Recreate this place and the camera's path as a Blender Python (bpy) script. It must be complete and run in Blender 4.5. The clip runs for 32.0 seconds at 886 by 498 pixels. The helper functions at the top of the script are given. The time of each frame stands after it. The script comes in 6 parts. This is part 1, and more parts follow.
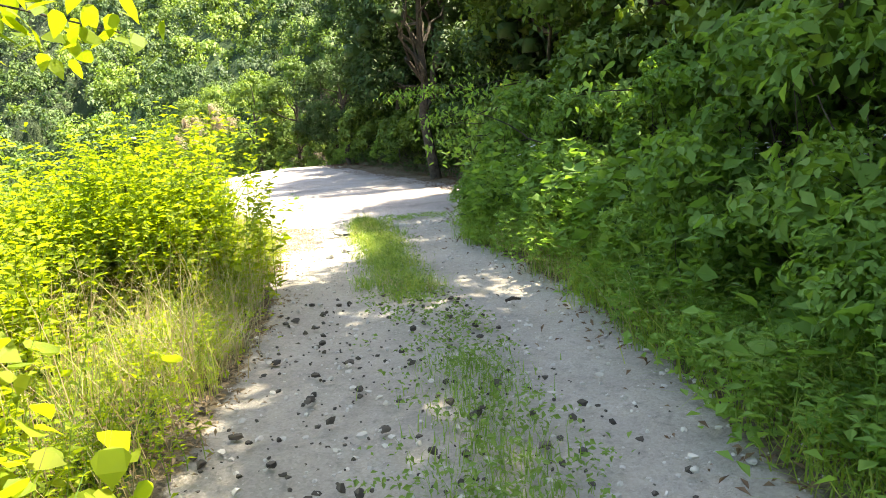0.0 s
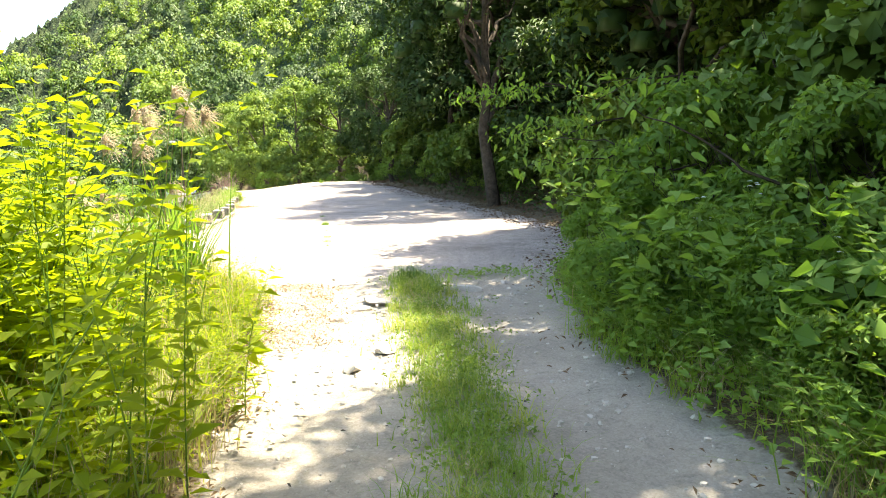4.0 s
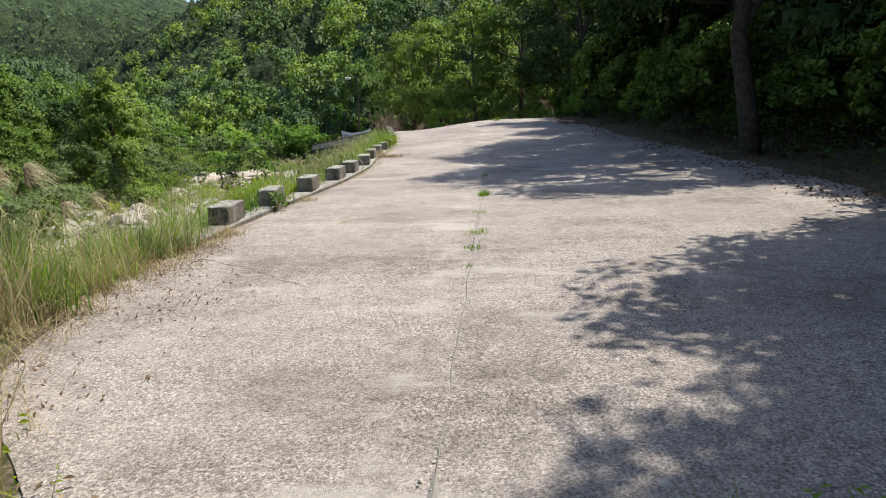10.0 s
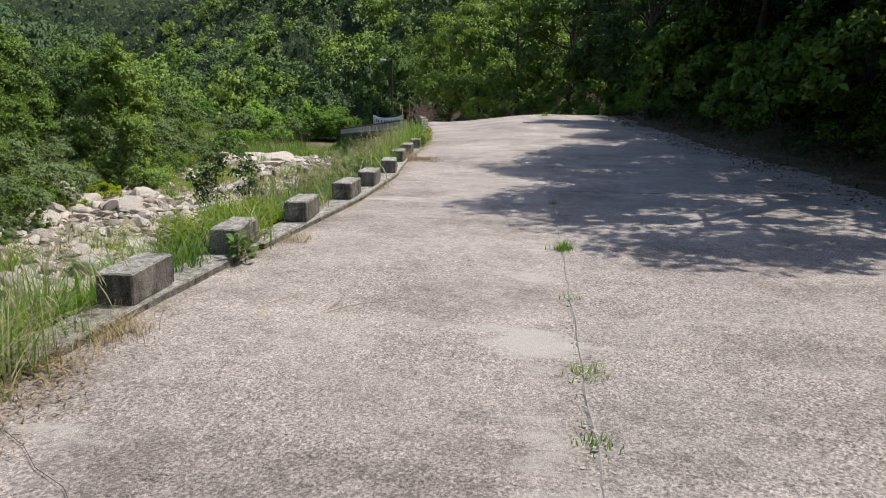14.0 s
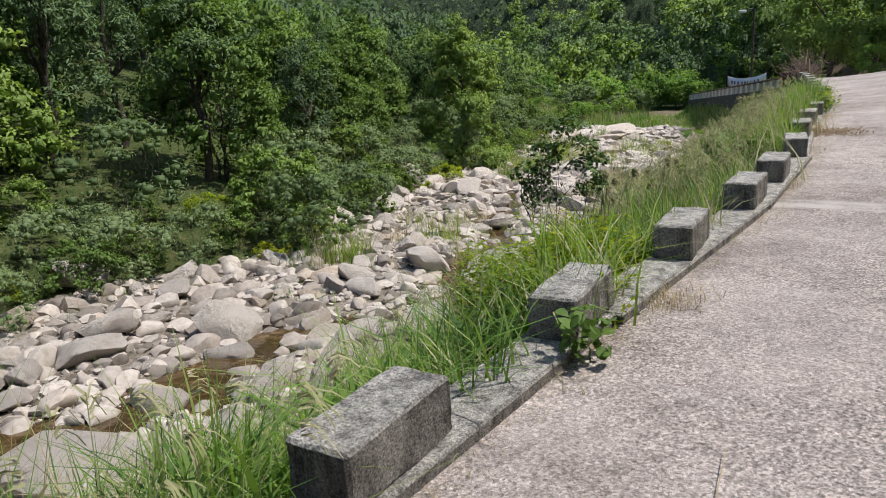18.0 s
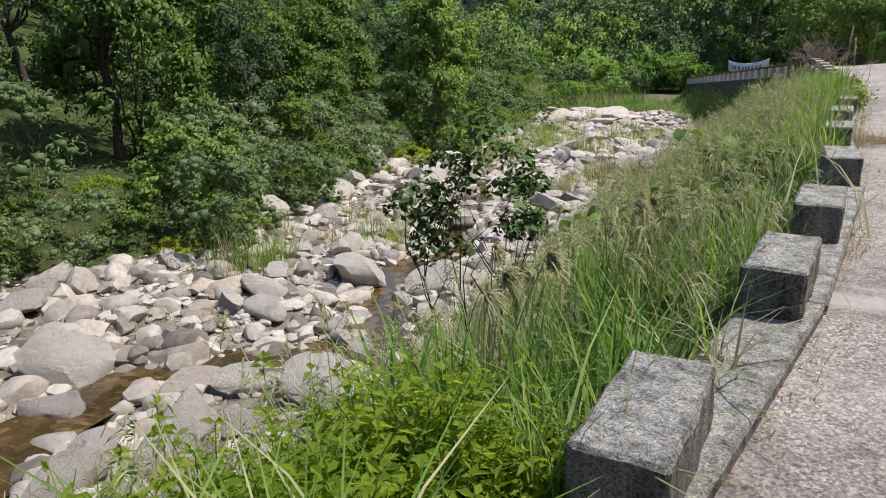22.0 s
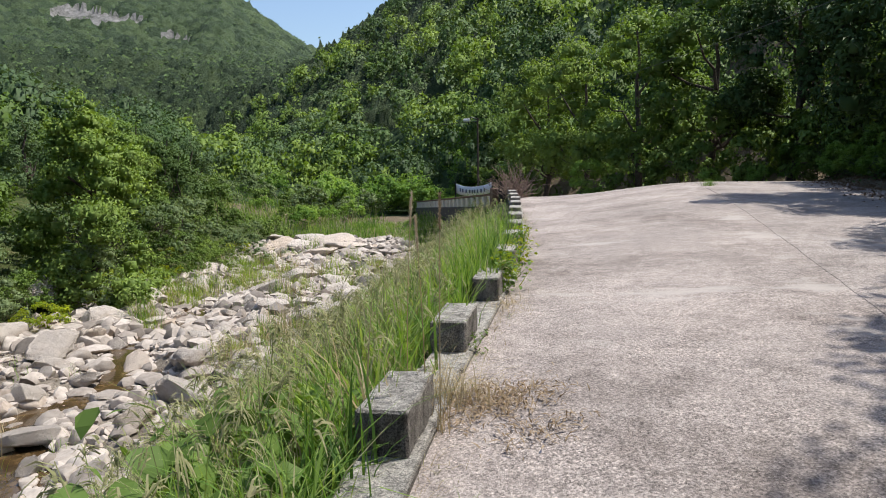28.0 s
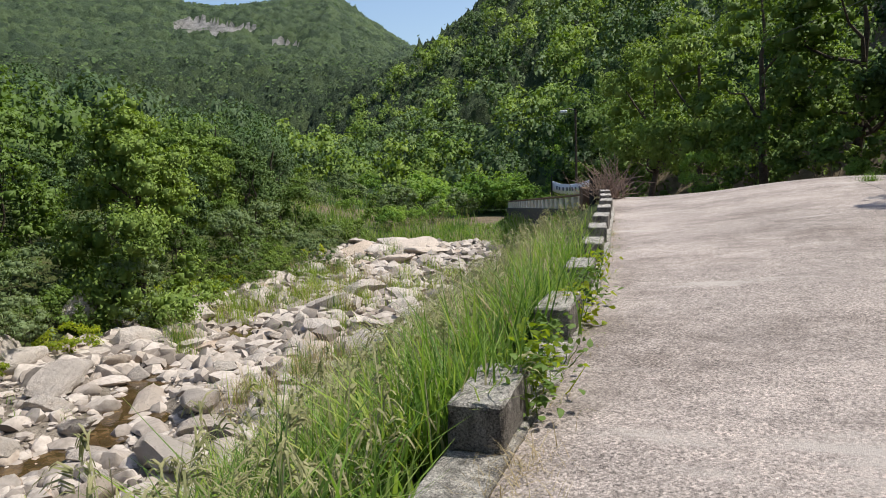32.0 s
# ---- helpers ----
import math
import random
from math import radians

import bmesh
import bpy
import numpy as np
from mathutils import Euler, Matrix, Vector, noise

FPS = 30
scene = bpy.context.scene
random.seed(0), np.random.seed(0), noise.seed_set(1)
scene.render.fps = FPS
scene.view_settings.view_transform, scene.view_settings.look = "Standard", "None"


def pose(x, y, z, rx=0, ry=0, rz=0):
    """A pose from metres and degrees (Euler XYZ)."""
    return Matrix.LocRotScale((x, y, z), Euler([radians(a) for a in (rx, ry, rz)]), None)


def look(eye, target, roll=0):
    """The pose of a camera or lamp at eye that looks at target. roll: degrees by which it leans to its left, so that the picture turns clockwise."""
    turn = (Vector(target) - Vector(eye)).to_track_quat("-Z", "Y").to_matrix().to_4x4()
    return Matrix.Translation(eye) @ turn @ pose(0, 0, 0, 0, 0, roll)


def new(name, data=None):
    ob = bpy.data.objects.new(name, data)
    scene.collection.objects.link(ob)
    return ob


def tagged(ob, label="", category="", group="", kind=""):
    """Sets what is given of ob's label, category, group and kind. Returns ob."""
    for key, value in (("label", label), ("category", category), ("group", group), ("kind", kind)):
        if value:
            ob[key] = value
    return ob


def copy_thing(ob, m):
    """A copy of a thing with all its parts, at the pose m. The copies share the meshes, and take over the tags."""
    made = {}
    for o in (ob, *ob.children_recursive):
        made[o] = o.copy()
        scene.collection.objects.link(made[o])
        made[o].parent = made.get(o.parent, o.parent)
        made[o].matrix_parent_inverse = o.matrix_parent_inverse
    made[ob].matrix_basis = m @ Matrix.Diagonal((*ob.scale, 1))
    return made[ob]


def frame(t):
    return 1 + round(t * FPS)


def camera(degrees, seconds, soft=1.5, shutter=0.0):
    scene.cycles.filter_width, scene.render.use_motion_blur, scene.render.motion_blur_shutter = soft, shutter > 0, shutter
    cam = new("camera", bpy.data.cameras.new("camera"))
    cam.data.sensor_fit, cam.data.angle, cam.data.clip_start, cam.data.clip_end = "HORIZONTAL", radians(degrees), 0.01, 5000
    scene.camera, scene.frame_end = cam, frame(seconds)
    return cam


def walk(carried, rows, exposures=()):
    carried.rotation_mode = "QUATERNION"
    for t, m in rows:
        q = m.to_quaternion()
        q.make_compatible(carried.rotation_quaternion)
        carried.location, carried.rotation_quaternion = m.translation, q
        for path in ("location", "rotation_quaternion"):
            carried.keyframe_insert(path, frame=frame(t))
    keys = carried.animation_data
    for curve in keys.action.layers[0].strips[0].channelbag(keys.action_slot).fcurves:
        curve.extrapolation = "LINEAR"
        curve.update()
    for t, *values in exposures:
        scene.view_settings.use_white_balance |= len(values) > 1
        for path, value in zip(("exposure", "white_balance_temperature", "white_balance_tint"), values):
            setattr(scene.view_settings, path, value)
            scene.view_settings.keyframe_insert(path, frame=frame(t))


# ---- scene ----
cam = camera(65.65, 32.0, soft=1.0)
PATH = [
    (0.0, 0.025, -0.014, 1.485, -13.51, -8.58, -3.59),
    (0.5, 0.040, 0.593, 1.479, -13.04, -8.10, -3.77),
    (1.0, 0.103, 1.184, 1.459, -12.74, -7.74, -3.16),
    (1.5, 0.159, 1.796, 1.463, -12.98, -7.34, -2.65),
    (2.0, 0.291, 2.322, 1.494, -13.35, -6.43, -1.98),
    (2.5, 0.399, 2.893, 1.544, -13.68, -6.03, -1.58),
    (3.0, 0.465, 3.452, 1.569, -12.83, -6.49, -1.71),
    (3.5, 0.531, 4.038, 1.588, -11.07, -6.77, -1.89),
    (4.0, 0.511, 4.725, 1.570, -10.44, -6.99, -0.73),
    (4.5, 0.455, 5.431, 1.542, -10.49, -7.21, -0.27),
    (5.0, 0.412, 6.132, 1.515, -10.83, -7.42, -0.40),
    (5.5, 0.426, 6.805, 1.491, -11.05, -7.57, -1.03),
    (6.0, 0.560, 7.390, 1.502, -10.65, -7.79, -0.84),
    (6.5, 0.710, 7.980, 1.522, -8.84, -8.11, -1.56),
    (7.0, 0.862, 8.604, 1.552, -6.35, -8.78, -1.72),
    (7.5, 0.959, 9.196, 1.570, -3.60, -9.13, -1.59),
    (8.0, 1.068, 9.780, 1.603, -0.76, -9.34, -1.01),
    (8.5, 1.098, 10.385, 1.599, 1.31, -9.60, -1.28),
    (9.0, 1.120, 10.995, 1.564, 2.95, -10.22, -1.65),
    (9.5, 1.073, 11.590, 1.518, 4.25, -11.33, -1.99),
    (10.0, 1.010, 12.158, 1.504, 4.94, -11.94, -1.97),
    (10.5, 0.949, 12.748, 1.553, 5.02, -11.80, -2.13),
    (11.0, 0.879, 13.325, 1.609, 4.99, -12.05, -2.67),
    (11.5, 0.821, 13.855, 1.634, 5.57, -12.87, -2.56),
    (12.0, 0.698, 14.340, 1.638, 5.61, -13.53, -2.03),
    (12.5, 0.640, 14.769, 1.626, 5.63, -13.78, -1.14),
    (13.0, 0.553, 15.246, 1.638, 6.89, -13.36, -0.64),
    (13.5, 0.434, 15.733, 1.647, 7.44, -13.09, 0.30),
    (14.0, 0.357, 16.173, 1.642, 7.17, -13.03, 1.06),
    (14.5, 0.288, 16.546, 1.644, 7.14, -13.11, 1.03),
    (15.0, 0.199, 16.908, 1.651, 8.51, -13.37, 0.66),
    (15.5, 0.063, 17.314, 1.647, 12.50, -13.80, 0.13),
    (16.0, -0.121, 17.749, 1.610, 20.28, -14.36, -0.25),
    (16.5, -0.410, 18.107, 1.569, 29.57, -15.32, -1.50),
    (17.0, -0.643, 18.477, 1.523, 37.12, -16.07, -3.13),
    (17.5, -0.848, 18.825, 1.516, 37.82, -15.44, -3.90),
    (18.0, -1.017, 19.213, 1.501, 35.43, -14.73, -4.08),
    (18.5, -1.156, 19.563, 1.495, 32.49, -15.07, -3.74),
    (19.0, -1.298, 19.971, 1.481, 29.23, -15.59, -2.72),
    (19.5, -1.397, 20.412, 1.460, 28.96, -16.24, -1.87),
    (20.0, -1.542, 20.773, 1.438, 32.07, -16.77, -1.68),
    (20.5, -1.659, 21.168, 1.407, 35.83, -17.00, -1.64),
    (21.0, -1.787, 21.575, 1.386, 36.70, -16.38, -1.09),
    (21.5, -1.832, 22.042, 1.354, 35.56, -16.11, -1.03),
    (22.0, -1.896, 22.485, 1.350, 34.76, -16.88, -1.75),
    (22.5, -1.894, 22.914, 1.339, 36.65, -18.29, -2.19),
    (23.0, -1.941, 23.330, 1.327, 39.64, -18.61, -2.13),
    (23.5, -1.970, 23.713, 1.343, 39.65, -17.06, -1.26),
    (24.0, -1.930, 24.095, 1.386, 37.46, -14.85, -0.41),
    (24.5, -1.913, 24.467, 1.424, 33.21, -12.66, 0.00),
    (25.0, -1.795, 24.954, 1.468, 27.02, -10.92, 0.16),
    (25.5, -1.665, 25.463, 1.495, 20.51, -10.24, -0.28),
    (26.0, -1.543, 25.974, 1.507, 16.32, -9.26, 0.06),
    (26.5, -1.499, 26.474, 1.520, 14.15, -8.74, 0.37),
    (27.0, -1.466, 27.002, 1.541, 13.42, -8.38, -0.14),
    (27.5, -1.445, 27.545, 1.562, 13.84, -8.12, -0.56),
    (28.0, -1.429, 28.105, 1.584, 15.17, -7.84, -1.04),
    (28.5, -1.411, 28.680, 1.606, 17.13, -7.44, -1.65),
    (29.0, -1.406, 29.212, 1.609, 19.38, -6.83, -0.65),
    (29.5, -1.386, 29.675, 1.604, 20.66, -7.17, 0.70),
    (30.0, -1.433, 30.108, 1.586, 21.87, -7.48, 0.71),
    (30.5, -1.504, 30.577, 1.559, 23.36, -7.63, -0.21),
    (31.0, -1.635, 31.028, 1.524, 24.11, -7.73, -1.10),
    (31.5, -1.672, 31.517, 1.497, 24.36, -7.67, -1.53),
    (32.0, -1.681, 32.054, 1.492, 23.91, -7.81, -2.36),
]
SUN, SKY = 3.35, 0.1
EXPOSURES = ((0, 2.8, 7450, 3), (3, 2.9, 7550, 4), (6, 1.9, 6900, 4), (9, 0.98, 6350, 5), (13, 0.6, 6150, 8), (16, 0.59, 6050, 9), (20, 0.6, 5950, 10), (24, 0.76, 5900, 10), (32, 0.66, 6200, 9))
def key_pose(x, y, z, yaw, pitch, roll):
    return pose(x, y, z, 90 + pitch, 0, yaw) @ pose(0, 0, 0, 0, 0, roll)


walk(cam, [(r[0], key_pose(*r[1:])) for r in PATH], EXPOSURES)

# ---- world and sun ----
SUN_EL, SUN_AZ = 61.0, 56.0          # azimuth clockwise from +y
world = bpy.data.worlds.new("sky")
scene.world = world
world.use_nodes = True
wn = world.node_tree.nodes
sky = wn.new("ShaderNodeTexSky")
sky.sky_type, sky.sun_disc = "NISHITA", False
sky.sun_elevation, sky.sun_rotation = radians(SUN_EL), radians(SUN_AZ)
sky.air_density, sky.dust_density, sky.ozone_density = 1.0, 1.6, 1.0
wn["Background"].inputs["Strength"].default_value = SKY
world.node_tree.links.new(sky.outputs[0], wn["Background"].inputs[0])
sun = new("sun", bpy.data.lights.new("sun", "SUN"))
sun.data.energy, sun.data.angle, sun.data.color = SUN, radians(0.53), (1.0, 0.93, 0.80)
_e, _a = radians(SUN_EL), radians(SUN_AZ)
sun.matrix_world = look((math.sin(_a) * math.cos(_e) * 60, math.cos(_a) * math.cos(_e) * 60, math.sin(_e) * 60), (0, 0, 0))


# ---- materials ----
class Mat:
    """Small node builder round one principled shader."""

    def __init__(self, name, rough=0.8, metal=0.0, spec=0.3):
        self.m = bpy.data.materials.new(name)
        self.m.use_nodes = True
        self.t = self.m.node_tree
        self.b = self.t.nodes["Principled BSDF"]
        self.b.inputs["Roughness"].default_value = rough
        self.b.inputs["Metallic"].default_value = metal
        self.b.inputs["Specular IOR Level"].default_value = spec
        self.co = self.t.nodes.new("ShaderNodeTexCoord").outputs["Object"]

    def n(self, kind, **kw):
        nd = self.t.nodes.new("ShaderNode" + kind)
        for k, v in kw.items():
            nd.inputs[k.replace("_", " ")].default_value = v
        return nd

    def li(self, a, b):
        self.t.links.new(a, b)

    def noise(self, scale, detail=4.0, rough=0.55, co=None):
        nd = self.n("TexNoise", Scale=scale, Detail=detail, Roughness=rough)
        self.li(co or self.co, nd.inputs["Vector"])
        return nd.outputs["Fac"]

    def voro(self, scale, out="Distance", co=None):
        nd = self.n("TexVoronoi", Scale=scale)
        self.li(co or self.co, nd.inputs["Vector"])
        return nd.outputs[out]

    def world_co(self):
        return self.t.nodes.new("ShaderNodeNewGeometry").outputs["Position"]

    def island(self):
        return self.t.nodes.new("ShaderNodeNewGeometry").outputs["Random Per Island"]

    def rand(self):
        return self.t.nodes.new("ShaderNodeObjectInfo").outputs["Random"]

    def ramp(self, fac, *stops):
        nd = self.t.nodes.new("ShaderNodeValToRGB")
        el = nd.color_ramp.elements
        while len(el) < len(stops):
            el.new(0.5)
        for e, (p, c) in zip(el, stops):
            e.position = p
            e.color = (*c, 1) if len(c) == 3 else c
        self.li(fac, nd.inputs[0])
        return nd.outputs[0]

    def mix(self, fac, a, b, mode="MIX"):
        nd = self.t.nodes.new("ShaderNodeMix")
        nd.data_type, nd.blend_type = "RGBA", mode
        for sock, v in ((nd.inputs[0], fac), (nd.inputs[6], a), (nd.inputs[7], b)):
            if isinstance(v, (int, float)):
                sock.default_value = v
            elif isinstance(v, tuple):
                sock.default_value = (*v, 1)
            else:
                self.li(v, sock)
        return nd.outputs[2]

    def math(self, op, a, b=0.0):
        nd = self.t.nodes.new("ShaderNodeMath")
        nd.operation = op
        for sock, v in zip(nd.inputs, (a, b)):
            if isinstance(v, (int, float)):
                sock.default_value = v
            else:
                self.li(v, sock)
        return nd.outputs[0]

    def color(self, c):
        self.li(c, self.b.inputs["Base Color"])
        return self

    def bump(self, h, strength=0.5, dist=0.02):
        nd = self.n("Bump", Strength=strength, Distance=dist)
        self.li(h, nd.inputs["Height"])
        self.li(nd.outputs[0], self.b.inputs["Normal"])
        return self

    def leafy(self, col, share=0.4, tint=(1.25, 1.25, 0.55)):
        """Adds light that shines through thin leaves."""
        tr = self.t.nodes.new("ShaderNodeBsdfTranslucent")
        self.li(self.mix(1.0, col, tint, "MULTIPLY"), tr.inputs[0])
        mx = self.n("MixShader", Fac=share)
        self.li(self.b.outputs[0], mx.inputs[1])
        self.li(tr.outputs[0], mx.inputs[2])
        self.li(mx.outputs[0], self.t.nodes["Material Output"].inputs[0])
        return self


def grey(v, w=0.0):
    return (v * (1 + w), v, v * (1 - w))


def mat_concrete(name, light, dark, speck):
    k = Mat(name, 0.9, 0, 0.25)
    w = k.world_co()
    mp = k.t.nodes.new("ShaderNodeMapping")
    mp.inputs["Scale"].default_value = (0.55, 1.7, 1.0)
    k.li(w, mp.inputs["Vector"])
    band = mp.outputs[0]
    big = k.noise(0.45, 6, 0.68, w)
    mid = k.noise(1.5, 7, 0.72, band)
    base = k.mix(k.ramp(big, (0.36, (0, 0, 0)), (0.64, (1, 1, 1))), dark, light)
    base = k.mix(k.math("MULTIPLY", k.ramp(mid, (0.46, (0, 0, 0)), (0.68, (1, 1, 1))), 0.7), base, speck)
    worn = k.ramp(k.noise(0.8, 6, 0.75, w), (0.34, (1, 1, 1)), (0.64, (0.55, 0.55, 0.55)))
    # exposed aggregate: stones of two sizes in a darker matrix
    grit = k.ramp(k.voro(88.0, "Color", w), (0.0, (0.07, 0.062, 0.058)), (0.3, (0.22, 0.19, 0.175)), (0.65, (0.52, 0.45, 0.415)), (1.0, (0.86, 0.77, 0.72)))
    base = k.mix(k.math("MULTIPLY", worn, 0.72), base, grit)
    fine = k.ramp(k.noise(44.0, 7, 0.88, w), (0.40, (0.16, 0.152, 0.148)), (0.47, (0.9, 0.89, 0.88)), (0.62, (1.4, 1.36, 1.33)))
    base = k.mix(worn, base, k.mix(1.0, base, fine, "MULTIPLY"))
    pits = k.ramp(k.noise(7.0, 8, 0.85, w), (0.38, (0.45, 0.435, 0.425)), (0.5, (1, 1, 1)), (0.66, (1.16, 1.14, 1.12)))
    base = k.mix(0.5, base, pits, "MULTIPLY")
    soot = k.ramp(k.noise(0.5, 9, 0.8, w), (0.48, (1, 1, 1)), (0.64, (0.6, 0.585, 0.575)))
    base = k.mix(1.0, base, soot, "MULTIPLY")
    # dust washed together in films, most of it along the joint
    xyz = k.t.nodes.new("ShaderNodeSeparateXYZ")
    k.li(w, xyz.inputs[0])
    off = k.math("ABSOLUTE", k.math("SUBTRACT", xyz.outputs[0], 0.42))
    near = k.ramp(off, (0.0, (0.11, 0.11, 0.11)), (0.42, (0, 0, 0)))
    film = k.ramp(k.math("ADD", k.noise(0.7, 5, 0.65, band), near), (0.6, (0, 0, 0)), (0.69, (0.82, 0.82, 0.82)))
    base = k.mix(film, base, (0.50, 0.445, 0.41))
    k.color(base)
    return k.bump(k.math("ADD", k.noise(80.0, 4, 0.8, w), k.math("MULTIPLY", mid, 0.4)), 0.9, 0.012).m


M_ROAD = mat_concrete("road_concrete", (0.57, 0.49, 0.45), (0.34, 0.295, 0.272), (0.22, 0.19, 0.178))
M_ROAD_GREY = mat_concrete("grey_road_concrete", (0.51, 0.45, 0.42), (0.31, 0.275, 0.257), (0.2, 0.177, 0.168))


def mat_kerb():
    """Old concrete with lichen and algae runs; colour also paints lit tops, shaded sides."""
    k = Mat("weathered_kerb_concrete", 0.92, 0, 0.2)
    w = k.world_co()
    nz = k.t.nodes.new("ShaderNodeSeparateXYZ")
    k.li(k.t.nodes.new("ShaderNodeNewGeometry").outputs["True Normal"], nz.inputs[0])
    # mask by face normal: flat tops painted lighter than sides, as light falls
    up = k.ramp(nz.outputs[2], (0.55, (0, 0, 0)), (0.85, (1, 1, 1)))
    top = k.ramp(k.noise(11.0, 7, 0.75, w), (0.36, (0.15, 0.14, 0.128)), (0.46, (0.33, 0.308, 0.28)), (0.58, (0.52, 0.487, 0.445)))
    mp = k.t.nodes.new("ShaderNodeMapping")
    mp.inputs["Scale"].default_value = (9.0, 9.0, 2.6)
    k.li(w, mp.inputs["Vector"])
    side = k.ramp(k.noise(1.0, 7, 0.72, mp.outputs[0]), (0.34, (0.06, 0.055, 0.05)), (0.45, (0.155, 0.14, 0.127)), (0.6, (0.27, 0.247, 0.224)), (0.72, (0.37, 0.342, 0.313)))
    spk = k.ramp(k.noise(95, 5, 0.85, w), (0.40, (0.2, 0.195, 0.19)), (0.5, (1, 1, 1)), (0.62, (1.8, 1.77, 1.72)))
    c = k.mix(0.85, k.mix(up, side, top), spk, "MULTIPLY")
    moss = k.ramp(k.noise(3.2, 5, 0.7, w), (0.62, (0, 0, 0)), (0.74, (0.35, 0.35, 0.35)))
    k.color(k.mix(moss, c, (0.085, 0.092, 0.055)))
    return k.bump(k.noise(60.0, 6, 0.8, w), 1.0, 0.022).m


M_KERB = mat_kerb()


def mat_rock():
    k = Mat("river_boulder_stone", 0.85, 0, 0.3)
    w = k.co
    tone = k.ramp(k.rand(), (0.0, (0.50, 0.435, 0.385)), (0.2, (0.61, 0.535, 0.475)), (0.55, (0.67, 0.59, 0.52)), (0.8, (0.65, 0.575, 0.52)), (1.0, (0.60, 0.48, 0.375)))
    veins = k.ramp(k.noise(2.4, 8, 0.78, w), (0.34, (0.56, 0.51, 0.475)), (0.46, (1, 1, 1)), (0.7, (1.1, 1.08, 1.05)))
    c = k.mix(0.6, tone, veins, "MULTIPLY")
    c = k.mix(k.math("MULTIPLY", k.ramp(k.noise(9, 6, 0.78, w), (0.56, (0, 0, 0)), (0.68, (1, 1, 1))), 0.42), c, (0.24, 0.217, 0.195))
    c = k.mix(k.math("MULTIPLY", k.ramp(k.noise(1.1, 4, 0.6, w), (0.56, (0, 0, 0)), (0.7, (1, 1, 1))), 0.35), c, (0.40, 0.285, 0.19))
    k.color(c)
    return k.bump(k.noise(3.4, 11, 0.82, w), 1.0, 0.16).m


def mat_pebble():
    k = Mat("river_pebble_stone", 0.87, 0, 0.3)
    c = k.ramp(k.island(), (0.0, (0.15, 0.125, 0.105)), (0.2, (0.34, 0.29, 0.25)), (0.6, (0.50, 0.435, 0.38)), (0.9, (0.56, 0.49, 0.435)), (1.0, (0.42, 0.335, 0.265)))
    k.color(k.mix(0.5, c, k.ramp(k.noise(9, 5), (0.35, (0.5, 0.48, 0.46)), (0.6, (1, 1, 1))), "MULTIPLY"))
    return k.bump(k.noise(25.0, 5, 0.7), 0.5, 0.02).m


M_ROCK, M_PEBBLE = mat_rock(), mat_pebble()


def mat_leaf(name, a, b, c, share=0.4, rough=0.5, tint=(1.25, 1.25, 0.55), own=0.55, plant_=0.45, lobe=0.45):
    """Leaf colour varies a little from leaf to leaf and more from plant to plant."""
    k = Mat(name, max(rough, 0.6), 0, 0.22)
    at = k.t.nodes.new("ShaderNodeAttribute")
    at.attribute_name = "tone"
    f = k.math("ADD", k.math("MULTIPLY", k.island(), own), k.math("ADD", k.math("MULTIPLY", at.outputs["Fac"], lobe), k.math("MULTIPLY", k.rand(), plant_)))
    col = k.ramp(f, (0.05, a), (0.5, b), (0.95, c))
    k.color(col)
    return k.leafy(col, share, tint).m


CROWN = dict(own=0.25, plant_=0.5, lobe=0.25)
M_LEAF = mat_leaf("broad_leaf", (0.085, 0.14, 0.03), (0.15, 0.23, 0.048), (0.25, 0.33, 0.07), 0.28, tint=(1.3, 1.35, 0.5), **CROWN)
# dark leaf; on the right slope its colour stands in for deep shade
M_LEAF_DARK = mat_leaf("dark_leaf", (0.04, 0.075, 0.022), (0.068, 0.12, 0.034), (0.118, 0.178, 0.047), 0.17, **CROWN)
M_LEAF_VERGE = mat_leaf("verge_leaf", (0.13, 0.24, 0.05), (0.21, 0.34, 0.075), (0.32, 0.44, 0.11), 0.5, **CROWN)
M_LEAF_FRESH = mat_leaf("fresh_leaf", (0.16, 0.24, 0.022), (0.26, 0.345, 0.032), (0.38, 0.43, 0.055), 0.62, tint=(1.5, 1.35, 0.45), own=0.5, plant_=0.4, lobe=0.25)
M_PINE = mat_leaf("pine_needle", (0.06, 0.10, 0.042), (0.095, 0.15, 0.06), (0.14, 0.20, 0.08), 0.22, **CROWN)
M_WILLOW = mat_leaf("willow_leaf", (0.11, 0.165, 0.065), (0.19, 0.255, 0.11), (0.30, 0.36, 0.19), 0.35, **CROWN)
M_GRASS = mat_leaf("green_grass", (0.09, 0.18, 0.03), (0.185, 0.31, 0.055), (0.36, 0.43, 0.14), 0.48)
M_GRASS_DEEP = mat_leaf("deep_green_grass", (0.05, 0.11, 0.024), (0.095, 0.185, 0.036), (0.19, 0.27, 0.07), 0.42)
M_GRASS_SUN = mat_leaf("sunny_grass", (0.17, 0.26, 0.035), (0.27, 0.36, 0.06), (0.42, 0.45, 0.14), 0.45)
M_SEED = mat_leaf("grass_in_seed", (0.24, 0.25, 0.11), (0.38, 0.36, 0.19), (0.52, 0.47, 0.30), 0.35, 0.8, (1, 1, 0.9))
M_STRAW = mat_leaf("dry_grass", (0.30, 0.22, 0.11), (0.42, 0.33, 0.18), (0.52, 0.44, 0.28), 0.3, 0.8, (1, 1, 0.9))
